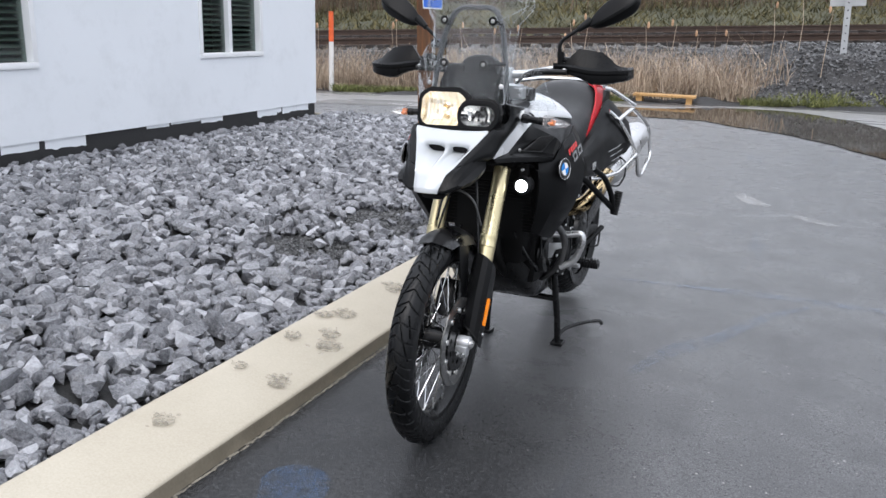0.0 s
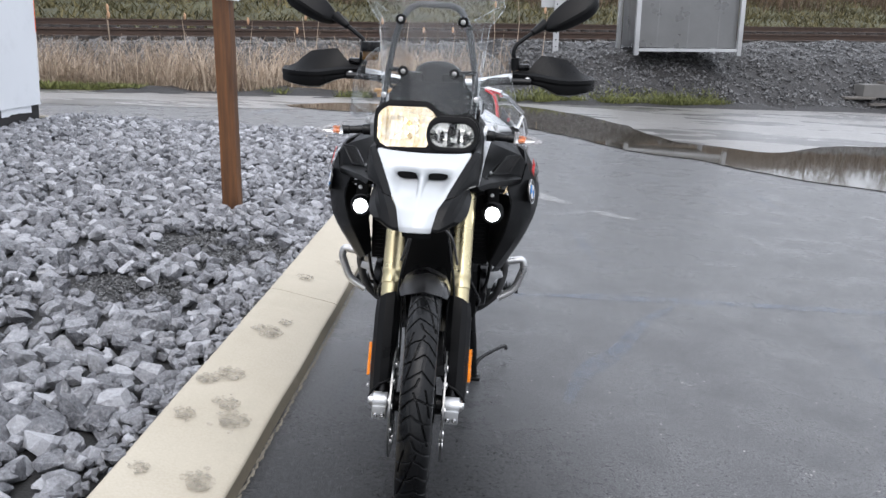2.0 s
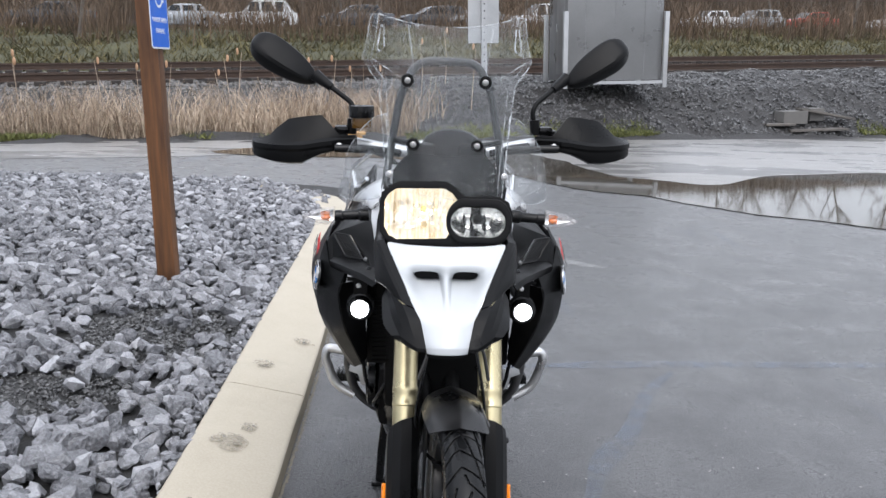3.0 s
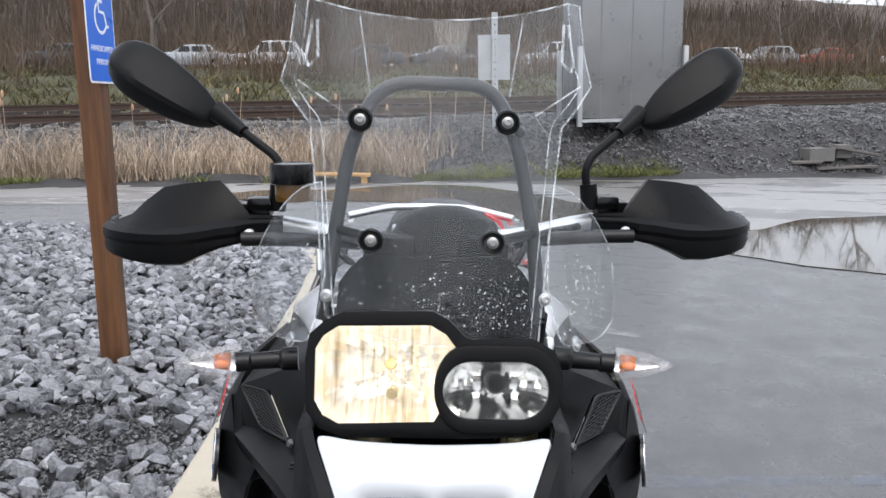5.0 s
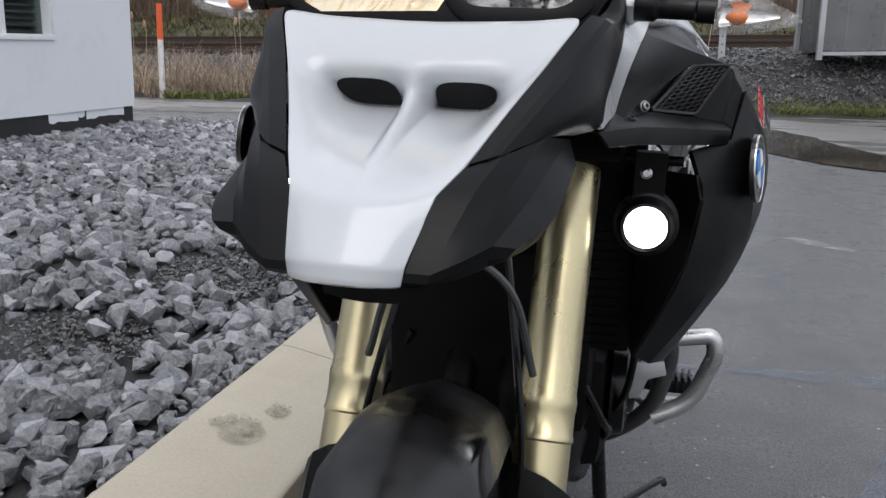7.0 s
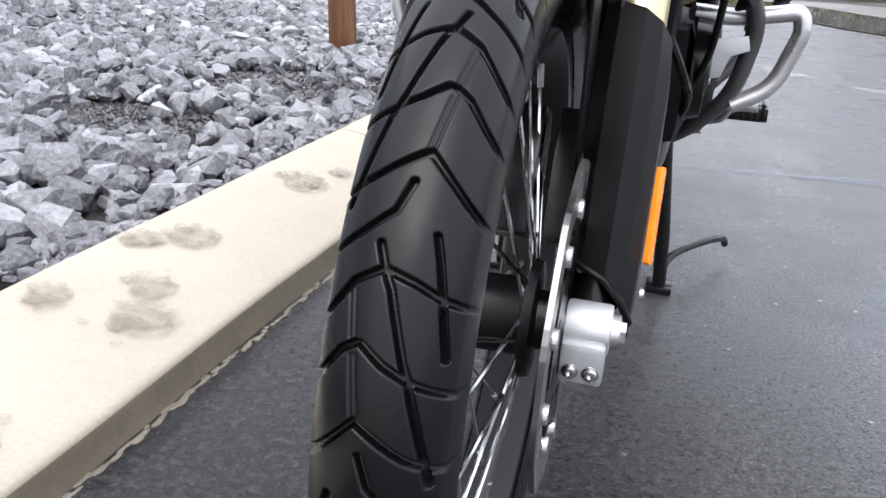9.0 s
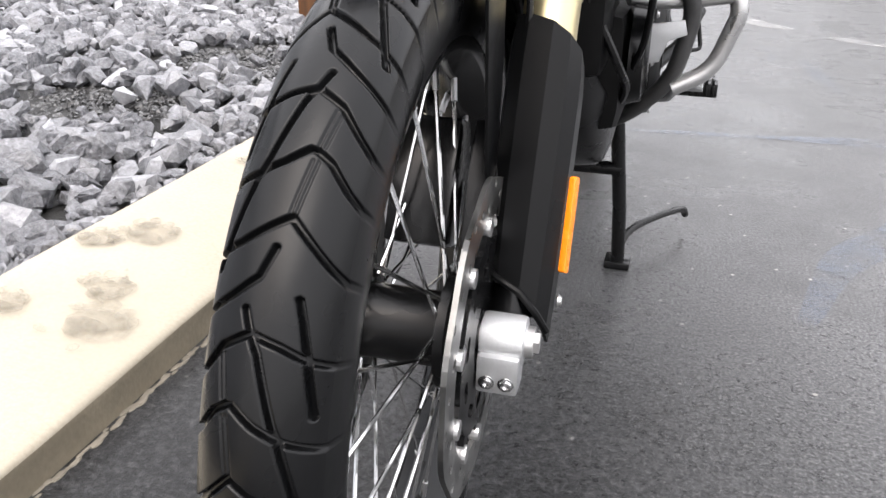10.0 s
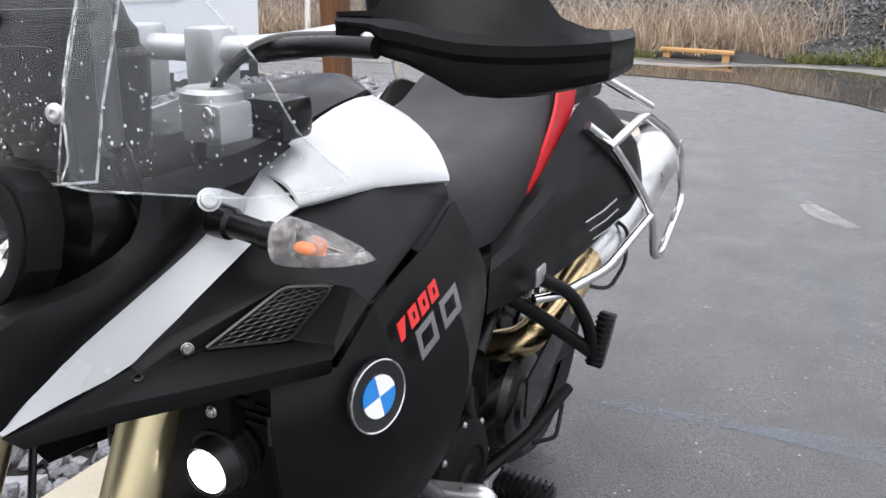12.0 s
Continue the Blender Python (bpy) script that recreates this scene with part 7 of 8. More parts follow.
def indicator(s):
    ob = new("indicator")
    ob.parent = bike
    off = 0.0 if s > 0 else 0.014
    back = 0.0 if s > 0 else -0.018
    a, b, c = Vector((CX + s * (0.155 + off), 0.366 + back, 0.994)), Vector((CX + s * (0.230 + off), 0.358 + back, 0.990)), Vector((CX + s * (0.308 + off), 0.360 + back, 0.986))
    bm = bmesh.new()
    d = (b - a)
    tube(bm, [a, a + d * 0.25, a + d * 0.3, a + d * 0.75, a + d * 0.78, b], [0.0155, 0.0145, 0.0115, 0.0105, 0.0125, 0.0125], 18)
    part("stalk", bm, M_BLACK2, ob, "black rubber stalk")
    rings = []
    ax = (c - b).normalized()
    for i in range(9):
        t = i / 8
        w = (1 - t ** 1.6) ** 0.8
        ring = []
        for k in range(18):
            q = 2 * math.pi * k / 18
            ring.append(b + ax * (t * 0.083) + Vector((0, 0.019 * w * math.sin(q) + 0.012 * t, 0.0215 * w * math.cos(q) - 0.002 * t)))
        rings.append(ring)
    bm = bmesh.new()
    skin(bm, rings, True)
    bm.faces.new([bm.verts.new(p) for p in rings[0]])
    bmesh.ops.remove_doubles(bm, verts=bm.verts, dist=0.0003)
    part("lens", bm, M_INDIC, ob, "clear indicator lens")
    bm = bmesh.new()
    ball(bm, b + ax * 0.02 + Vector((0, 0.004, -0.004)), (0.011, 0.006, 0.006), 2)
    part("bulb", bm, M_ORANGE, ob, "orange bulb")
    rr = [[b + ax * (0.004 + 0.058 * t) + Vector((0, 0.004 + 0.011 * (1 - t) * math.sin(q), 0.015 * (1 - t) ** 0.7 * math.cos(q))) for q in [math.pi * (0.1 + 0.8 * j / 8) * 1 for j in range(9)]] for t in (0, 0.33, 0.66, 0.95)]
    bm = bmesh.new()
    skin(bm, rr)
    part("reflector", bm, M_REFLECT, ob)


sides(indicator)

# -- windscreen, deflectors and their frame
screen = new("windscreen")
screen.parent = bike
SCR = []
for z, w, y, bow in ((1.056, 0.110, 0.205, 0.045), (1.10, 0.114, 0.214, 0.045), (1.16, 0.119, 0.229, 0.045), (1.225, 0.125, 0.243, 0.045), (1.285, 0.131, 0.256, 0.045), (1.31, 0.149, 0.263, 0.05), (1.335, 0.164, 0.270, 0.055), (1.37, 0.156, 0.281, 0.05), (1.402, 0.149, 0.291, 0.045)):
    row = []
    for a in (-1.12, -1.0, -0.83, -0.66, -0.5, -0.33, -0.16, 0.0, 0.16, 0.33, 0.5, 0.66, 0.83, 1.0, 1.12):
        top = 0.026 * min(1, a * a) if z > 1.39 else 0.0
        low = 0.0
        if z < 1.07:
            low = -0.012 * max(0.0, a) + 0.012 * max(0.0, -a)
        back = 0.024 if abs(a) > 1.05 else 0.0
        row.append((CX - 0.003 + w * a, y + bow * min(1, abs(a)) ** 2.2 + back, z + top + low))
    SCR.append(row)
sheet("screen", SCR, 0.003, M_SCREEN, screen, 1, 1, label="clear tall windscreen with rain drops", smooth=40)
bm = bmesh.new()
edge = [r[0] for r in SCR] + SCR[-1][1:-1] + [r[-1] for r in SCR][::-1] + SCR[0][::-1]
tube(bm, [Vector(p) + Vector((0, -0.0005, 0)) for p in edge], 0.0012, 6)
part("screen_edge", bm, M_EDGE, screen, "bright cut edge of the windscreen")
# the bright line along each side bend, added as a thin white tube
for k in (1, -2):
    bm = bmesh.new()
    tube(bm, smooth_line([Vector(r[k]) + Vector((0, -0.001, 0)) for r in SCR], 4), 0.0008, 6)
    part("screen_bend", bm, M_EDGE, screen, "bright bend of the windscreen's side")
for s in (1, -1):
    # ribs pressed into the screen and the cut-out in its ear
    bm = bmesh.new()
    tube(bm, [(CX + s * 0.128, 0.283, 1.27), (CX + s * 0.105, 0.268, 1.30), (CX + s * 0.163, 0.315, 1.335)], 0.0009, 6)
    tube(bm, [(CX + s * 0.075, 0.258, 1.32), (CX + s * 0.088, 0.268, 1.405)], 0.0008, 6)
    part("pressed_rib", bm, M_EDGE, screen)
    bm = bmesh.new()
    pts = [(CX + s * 0.150, 0.3155, 1.35), (CX + s * 0.153, 0.318, 1.362), (CX + s * 0.145, 0.317, 1.402), (CX + s * 0.139, 0.313, 1.402), (CX + s * 0.138, 0.308, 1.36)]
    tube(bm, pts + pts[:1], 0.0018, 6)
    part("ear_slot", bm, M_EDGE, screen)
    D = [[(0.131, 0.280, 1.222), (0.157, 0.300, 1.212), (0.189, 0.328, 1.180), (0.217, 0.354, 1.132)], [(0.124, 0.25, 1.12), (0.165, 0.29, 1.11), (0.205, 0.338, 1.092), (0.230, 0.385, 1.076)], [(0.135, 0.238, 1.07), (0.17, 0.28, 1.06), (0.21, 0.345, 1.048), (0.24, 0.420, 1.043)], [(0.143, 0.228, 1.052), (0.172, 0.283, 1.038), (0.208, 0.355, 1.024), (0.242, 0.438, 1.022)]]
    D = [flip(r, s) for r in D]
    sheet("wind_deflector", D, 0.0025, M_SCREEN, screen, 3, 3, label="clear side wind deflector", smooth=40)
    bm = bmesh.new()
    e = [r[0] for r in D] + D[-1][1:] + [r[-1] for r in D[:-1]][::-1] + D[0][1:-1][::-1]
    tube(bm, smooth_line(e + e[:1], 3), 0.001, 6)
    part("deflector_edge", bm, M_EDGE, screen)
    bolt("deflector_bolt", screen, (CX + s * 0.121, 0.243, 1.10), (s * 0.3, -1, 0.1), 0.006)
    bolt("deflector_bolt", screen, (CX + s * 0.176, 0.335, 1.022), (s * 0.8, -0.6, 0.3), 0.008)
    for z, x, y in ((1.163, 0.0665, 0.2405), (1.2925, 0.0810, 0.2695)):
        bm = bmesh.new()
        lathe(bm, [(0.008, 0.0), (0.008, 0.0125), (0.0, 0.0135), (-0.0015, 0.0118), (0.0, 0.0095), (0.001, 0.009), (0.001, 0.0001)], "y", (CX - 0.006 + s * x, y - 0.002, z), 24)
        part("grommet", bm, M_BLACK2, screen, "black rubber grommet")
        bm = bmesh.new()
        lathe(bm, [(-0.001, 0.0135), (-0.003, 0.015), (-0.001, 0.0165), (0.002, 0.0165), (0.002, 0.0135)], "y", (CX - 0.006 + s * x, y - 0.002, z), 28)
        part("washer", bm, M_SCREEN, screen, "clear ring round the bolt")
        bolt("screen_bolt", screen, (CX - 0.006 + s * x, y - 0.003, z), (0, -1, 0.2), 0.0052, M_DISC)
bm = bmesh.new()
tube(bm, bent([(CX - 0.132, 0.292, 1.06), (CX - 0.120, 0.300, 1.15), (CX - 0.102, 0.315, 1.265), (CX - 0.068, 0.328, 1.334), (CX + 0.062, 0.328, 1.334), (CX + 0.092, 0.315, 1.270), (CX + 0.113, 0.300, 1.16), (CX + 0.122, 0.292, 1.06)], 0.035, 7), 0.0085, 14)
part("screen_frame", bm, M_HOOP, screen, "black tube frame behind the windscreen")
for s in (1, -1):
    for line, r in (([(0.114, 0.30, 1.165), (0.066, 0.25, 1.163)], 0.006), ([(0.094, 0.314, 1.28), (0.080, 0.278, 1.292)], 0.006), ([(0.124, 0.292, 1.07), (0.12, 0.34, 0.95), (0.06, 0.42, 0.9)], 0.009)):
        bm = bmesh.new()
        tube(bm, flip(line, s), r, 10)
        part("frame_stay", bm, M_BLACK, screen)
rnd = random.Random(8)
bm = bmesh.new()
for _ in range(620):
    z = 1.070 + abs(rnd.gauss(0, 0.042))
    a = rnd.uniform(-0.97, 0.97)
    if z > 1.175 or (z < 1.092 and a < 0.1) or (a < -0.1 and rnd.random() < 0.45):
        continue
    y = 0.2075 + (z - 1.066) * 0.232 + 0.045 * abs(a) ** 2.2
    r = rnd.choice((0.0003, 0.0004, 0.0005, 0.0006, 0.0008, 0.001))
    ball(bm, (CX - 0.003 + 0.115 * a, y - 0.0007, z), (r, r * 0.5, r * rnd.uniform(0.9, 1.6)), 1)
for s in (1, -1):
    for _ in range(120):
        u, v = rnd.random(), rnd.random()
        q = Vector(flip(((0.14, 0.24, 1.06),), s)[0]).lerp(Vector(flip(((0.225, 0.40, 1.045),), s)[0]), u) + Vector((0, 0.02 * v, 0.10 * v * (1 - u * 0.6)))
        r = rnd.choice((0.0004, 0.0006, 0.0008, 0.0012))
        ball(bm, q + Vector((s * 0.003, -0.004, 0)), (r, r, r * 1.3), 1)
tagged(part("rain_spatter", bm, M_SPATTER, screen), "small bright rain drops on the screen", kind="stuff")
bm = bmesh.new()
rings = []
for z, k in ((1.05, 1.05), (1.10, 1.05), (1.130, 1.03), (1.136, 0.93), (1.150, 0.90), (1.156, 0.82), (1.172, 0.72), (1.182, 0.52), (1.188, 0.28), (1.189, 0.05)):
    rings.append([(CX + 0.012 + 0.080 * k * math.copysign(abs(math.cos(a)) ** 0.7, math.cos(a)), 0.335 + 0.055 * k * math.sin(a) + (z - 1.05) * 0.1, z) for a in [2 * math.pi * i / 36 for i in range(36)]])
g = skin(bm, rings, True)
bm.faces.new(g[-1])
part("instrument_cluster", bm, M_COCKPIT, bike, "dark domed instrument housing behind the screen", smooth=30)
mirrored("cockpit_panel", [[(0.0, 0.280, 1.135), (0.05, 0.282, 1.140), (0.085, 0.292, 1.135), (0.112, 0.312, 1.10)], [(0.0, 0.283, 1.09), (0.05, 0.285, 1.09), (0.085, 0.294, 1.085), (0.115, 0.310, 1.06)], [(0.0, 0.290, 1.04), (0.05, 0.292, 1.04), (0.09, 0.298, 1.03), (0.118, 0.310, 1.00)]], 0.004, M_COCKPIT, nu=2, nv=2, label="dark inner fairing", smooth=30)
for s in (1, -1):
    bm = bmesh.new()
    box(bm, flip(((0.055, 0.31, 1.10),), s)[0], (0.06, 0.05, 0.12))
    part("cockpit_bracket", bm, M_DARK, bike, bevel=0.01)

# -- tank, seat and rear
mirrored("tank_panel", [[(0.117, 0.475, 1.011), (0.106, 0.60, 1.044), (0.088, 0.70, 1.050), (0.062, 0.79, 1.042)], [(0.146, 0.472, 1.005), (0.150, 0.59, 1.027), (0.146, 0.69, 1.032), (0.130, 0.765, 1.024)], [(0.162, 0.470, 0.995), (0.184, 0.585, 1.006), (0.192, 0.675, 1.008), (0.186, 0.73, 1.002)], [(0.168, 0.470, 0.984), (0.197, 0.570, 0.986), (0.222, 0.655, 0.980), (0.228, 0.685, 0.976)], [(0.164, 0.475, 0.978), (0.192, 0.575, 0.976), (0.216, 0.655, 0.968), (0.222, 0.69, 0.962)]], 0.004, M_SILVERP, nu=3, nv=3, label="white painted tank side panel", smooth=40)
bm = bmesh.new()
skin(bm, finer([[(CX - 0.112, 0.45, 1.012), (CX, 0.45, 1.03), (CX + 0.112, 0.46, 1.012)], [(CX - 0.100, 0.6, 1.045), (CX, 0.6, 1.060), (CX + 0.100, 0.6, 1.045)], [(CX - 0.082, 0.71, 1.052), (CX, 0.74, 1.066), (CX + 0.082, 0.71, 1.052)], [(CX - 0.06, 0.79, 1.045), (CX, 0.82, 1.056), (CX + 0.06, 0.79, 1.044)], [(CX - 0.06, 0.81, 0.97), (CX, 0.84, 0.97), (CX + 0.06, 0.81, 0.97)]], 4, 4))
thicken(bm, 0.01)
part("tank_top", bm, M_BLACK, bike, "matt black tank cover")
bolt("tank_bolt", bike, (0.076, 0.619, 1.0575), (0, 0, 1), 0.006, M_DARK)
bm = bmesh.new()
box(bm, (0.121, 0.515, 1.058), (0.05, 0.055, 0.045))
part("cable_guide", bm, M_BLACK2, bike, "black cable guide on the tank", bevel=0.012)
for s in (1, -1):
    bm = bmesh.new()
    box(bm, flip(((0.112, 0.425, 1.067),), s)[0], (0.046, 0.046, 0.036))
    lathe(bm, [(0.0, 0.0), (0.0, 0.029), (0.034, 0.029), (0.038, 0.024), (0.038, 0.0)], "z", flip(((0.10, 0.432, 1.058),), s)[0], 24)
    clamp = part("yoke_clamp", bm, M_ALU, bike, "bare cast aluminium yoke clamp", bevel=0.005)
    for z in (1.060, 1.078):
        bolt("clamp_bolt", clamp, flip(((0.124, 0.399, z),), s)[0], (0, -1, 0), 0.0065, M_STEEL)
# last two rows: an added dark floor that stands in for the cockpit's shade
mirrored("cockpit_side_panel", [[(0.116, 0.302, 1.031), (0.122, 0.36, 1.035), (0.124, 0.436, 1.036), (0.119, 0.502, 1.041)], [(0.142, 0.302, 0.985), (0.145, 0.36, 1.015), (0.149, 0.42, 1.018), (0.132, 0.51, 1.03)], [(0.084, 0.30, 0.97), (0.084, 0.36, 0.985), (0.084, 0.44, 0.99), (0.084, 0.50, 1.0)], [(0.006, 0.30, 0.97), (0.006, 0.36, 0.985), (0.006, 0.44, 0.99), (0.006, 0.50, 1.0)]], 0.003, M_DARK, nu=2, label="black inner cockpit panel with an added dark floor")
bm = bmesh.new()
box(bm, (CX, 0.62, 0.93), (0.30, 0.30, 0.14))
box(bm, (CX, 0.56, 0.86), (0.32, 0.22, 0.2))
part("airbox", bm, M_DARK, bike, bevel=0.02)
rows = []
for y, z, w, drop, cs in ((0.70, 1.0, 0.12, 0.10, 0.006), (0.74, 0.985, 0.155, 0.12, 0.006), (0.80, 0.965, 0.170, 0.13, 0.006), (0.92, 0.945, 0.172, 0.13, 0.012), (1.05, 0.955, 0.166, 0.14, 0.02), (1.16, 0.985, 0.150, 0.13, 0.032), (1.24, 1.03, 0.142, 0.12, 0.036), (1.32, 1.055, 0.135, 0.10, 0.036), (1.48, 1.06, 0.12, 0.08, 0.036), (1.62, 1.05, 0.10, 0.06, 0.036), (1.68, 1.03, 0.075, 0.03, 0.036)):
    rows.append([(cs - w * 1.02, y - 0.02, z - drop), (cs - w, y, z - drop * 0.45), (cs - w * 0.8, y, z - 0.012), (cs - w * 0.35, y, z), (cs + w * 0.35, y, z), (cs + w * 0.8, y, z - 0.012), (cs + w, y, z - drop * 0.45), (cs + w * 1.02, y - 0.02, z - drop)])
sheet("seat", rows, 0.012, M_SEAT, bike, 3, 4, label="grey vinyl saddle", smooth=60)
STRIPE = [[(0.172, 1.02, 0.82), (0.182, 1.10, 0.868), (0.183, 1.17, 0.925), (0.180, 1.225, 0.985), (0.165, 1.26, 1.035), (0.13, 1.28, 1.055)], [(0.174, 1.03, 0.815), (0.186, 1.125, 0.862), (0.189, 1.22, 0.915), (0.187, 1.30, 0.975), (0.170, 1.35, 1.035), (0.13, 1.37, 1.062)]]
for s in (1, -1):
    sheet("seat_stripe", [[(x + (0.052 if s < 0 else 0.0), y, z) for x, y, z in flip(r if s > 0 else r[:3], s)] for r in STRIPE], 0.006, M_RED, bike, 4, 1, label="red stripe on the saddle", smooth=50)
mirrored("rear_panel", [[(0.165, 0.98, 0.815), (0.185, 1.10, 0.858), (0.195, 1.22, 0.935), (0.200, 1.32, 0.985), (0.205, 1.42, 0.97), (0.21, 1.52, 0.93)], [(0.20, 0.90, 0.80), (0.215, 1.05, 0.835), (0.23, 1.2, 0.88), (0.245, 1.32, 0.905), (0.26, 1.42, 0.90), (0.265, 1.5, 0.88)], [(0.215, 0.86, 0.775), (0.232, 1.04, 0.775), (0.255, 1.2, 0.79), (0.28, 1.32, 0.81), (0.295, 1.40, 0.80), (0.285, 1.5, 0.80)], [(0.205, 0.88, 0.72), (0.225, 1.05, 0.71), (0.245, 1.22, 0.715), (0.268, 1.34, 0.745), (0.288, 1.40, 0.765), (0.28, 1.5, 0.78)]], 0.005, M_BLACK, nu=3, nv=2, label="matt black rear side panel with slots", smooth=20)
for s in (1, -1):
    for k in range(3):
        bm = bmesh.new()
        a, b = Vector((0.256, 1.20 + 0.03 * k, 0.787 - 0.024 * k)), Vector((0.2795, 1.315 + 0.018 * k, 0.806 - 0.024 * k))
        tube(bm, [flip((a,), s)[0], flip((a.lerp(b, 0.5) + Vector((0.0035, 0, 0)),), s)[0], flip((b,), s)[0]], 0.0016, 6)
        part("panel_slot", bm, M_ALU, bike, "thin grey slot line")
    rack = new("pannier_rack")
    rack.parent = bike
    for line, r in (([(0.225, 1.27, 0.945), (0.262, 1.32, 0.905), (0.30, 1.39, 0.82), (0.325, 1.45, 0.74), (0.33, 1.47, 0.655), (0.332, 1.53, 0.64), (0.33, 1.74, 0.71), (0.318, 1.72, 0.83), (0.305, 1.62, 0.885), (0.285, 1.46, 0.945), (0.262, 1.29, 0.905)], 0.0085), ([(0.322, 1.43, 0.75), (0.295, 1.22, 0.70), (0.262, 1.06, 0.70), (0.23, 1.02, 0.70)], 0.0085), ([(0.19, 1.30, 1.035), (0.21, 1.34, 1.03), (0.285, 1.5, 0.955)], 0.009), ([(0.195, 1.28, 1.045), (0.1, 1.34, 1.06), (0.0, 1.36, 1.06)], 0.009)):
        bm = bmesh.new()
        tube(bm, bent(flip(line, s), 0.03, 5), r, 12)
        part("rack_tube", bm, M_CHROME, rack, "bare steel rack tube")
    for p in ((0.318, 1.70, 0.84), (0.331, 1.66, 0.695), (0.331, 1.56, 0.655), (0.25, 0.985, 0.757)):
        bm = bmesh.new()
        box(bm, flip((p,), s)[0], (0.006, 0.04, 0.03))
        part("rack_tab", bm, M_STEEL, rack, bevel=0.003)
    # passenger peg and its bracket
    peg = new("passenger_peg")
    peg.parent = bike
    bm = bmesh.new()
    tube(bm, bent(flip([(0.175, 0.93, 0.74), (0.21, 1.0, 0.70), (0.27, 1.12, 0.60), (0.30, 1.17, 0.555)], s), 0.04, 5), 0.0125, 12)
    tube(bm, bent(flip([(0.245, 1.0, 0.745), (0.275, 1.08, 0.70), (0.295, 1.14, 0.62), (0.30, 1.165, 0.55)], s), 0.04, 5), 0.0115, 12)
    part("bracket", bm, M_BLACK, peg, "black tube bracket")
    bm = bmesh.new()
    box(bm, (0, 0, 0.05), (0.028, 0.03, 0.1))
    peg_m = Matrix.Translation(flip(((0.303, 1.175, 0.53),), s)[0]) @ pose(0, 0, 0, -14, 6 * s, 0)
    part("rubber", bm, M_RUBBER, peg, "ridged rubber", m=peg_m, bevel=0.002)
    ridge_ob = None
    for k in range(9):
        if ridge_ob is None:
            bm = bmesh.new()
            box(bm, (0, -0.016, 0.008), (0.032, 0.008, 0.005))
            ridge_ob = part("ridge", bm, M_RUBBER, peg, m=peg_m, bevel=0.0012)
        else:
            share("ridge", ridge_ob, peg, peg_m @ pose(0, 0, k * 0.0105))
    # rider's peg
    rp = new("foot_peg")
    rp.parent = bike
    bm = bmesh.new()
    box(bm, flip(((0.245, 0.985, 0.36),), s)[0], (0.11, 0.045, 0.024))
    for k in range(9):
        box(bm, flip(((0.2 + k * 0.0115, 0.985, 0.374),), s)[0], (0.0045, 0.05, 0.012))
        box(bm, flip(((0.2 + k * 0.0115, 0.961, 0.36),), s)[0], (0.0045, 0.008, 0.02))
    part("tread", bm, M_RUBBER, rp, "black ridged rubber tread", bevel=0.0015)
    bm = bmesh.new()
    box(bm, flip(((0.185, 0.97, 0.37),), s)[0], (0.03, 0.06, 0.04))
    part("hinge", bm, M_ALU, rp, bevel=0.004)
    # engine guards
    eg = new("engine_guard")
    eg.parent = bike
    bm = bmesh.new()
    tube(bm, bent(flip([(0.15, 0.655, 0.55), (0.21, 0.68, 0.543), (0.296, 0.69, 0.556), (0.303, 0.69, 0.53), (0.276, 0.695, 0.447), (0.222, 0.69, 0.418)], s), 0.035, 6), 0.0125, 14)
    part("guard_bar", bm, M_STEEL, eg, "brushed steel crash bar")
    bm = bmesh.new()
    tube(bm, bent(flip([(0.205, 0.62, 0.61), (0.243, 0.668, 0.54), (0.222, 0.69, 0.43), (0.16, 0.72, 0.365), (0.10, 0.77, 0.33)], s), 0.04, 6), 0.0125, 14)
    part("guard_stay", bm, M_STAY, eg, "dark crash bar stay")

# -- engine and frame
eng = new("engine")
eng.parent = bike
for nm, c, sz, bv in (("cylinder", (CX, 0.60, 0.58), (0.27, 0.2, 0.24), 0.02), ("crankcase", (CX, 0.80, 0.45), (0.32, 0.42, 0.18), 0.04), ("radiator", (CX, 0.53, 0.74), (0.36, 0.05, 0.32), 0.01), ("steering_head", (CX, 0.42, 0.96), (0.10, 0.12, 0.18), 0.02), ("oil_sump", (CX, 0.84, 0.295), (0.2, 0.2, 0.06), 0.015), ("rear_block", (CX, 0.98, 0.62), (0.24, 0.32, 0.42), 0.03), ("front_cover", (CX, 0.44, 0.90), (0.26, 0.06, 0.10), 0.02)):
    bm = bmesh.new()
    box(bm, c, sz)
    part(nm, bm, M_DARK, eng, bevel=bv)
bm = bmesh.new()
rows = []
for y, z, w in ((0.51, 0.45, 0.09), (0.55, 0.392, 0.12), (0.61, 0.340, 0.14), (0.72, 0.275, 0.145), (0.90, 0.245, 0.13)):
    rows.append([(CX - w, y, z + 0.07), (CX - w * 0.9, y, z + 0.015), (CX - w * 0.6, y, z), (CX + w * 0.6, y, z), (CX + w * 0.9, y, z + 0.015), (CX + w, y, z + 0.07)])
skin(bm, finer(rows, 2, 4))
thicken(bm, 0.004)
part("bash_plate", bm, M_BLACK2, bike, "black skid plate under the engine")
fin = None
for k in range(24):
    mm = pose(CX, 0.503, 0.59 + k * 0.012)
    if fin is None:
        bm = bmesh.new()
        box(bm, (0, 0, 0), (0.33, 0.004, 0.002))
        fin = part("radiator_fin", bm, M_DARK, eng, m=mm)
    else:
        share("radiator_fin", fin, eng, mm)
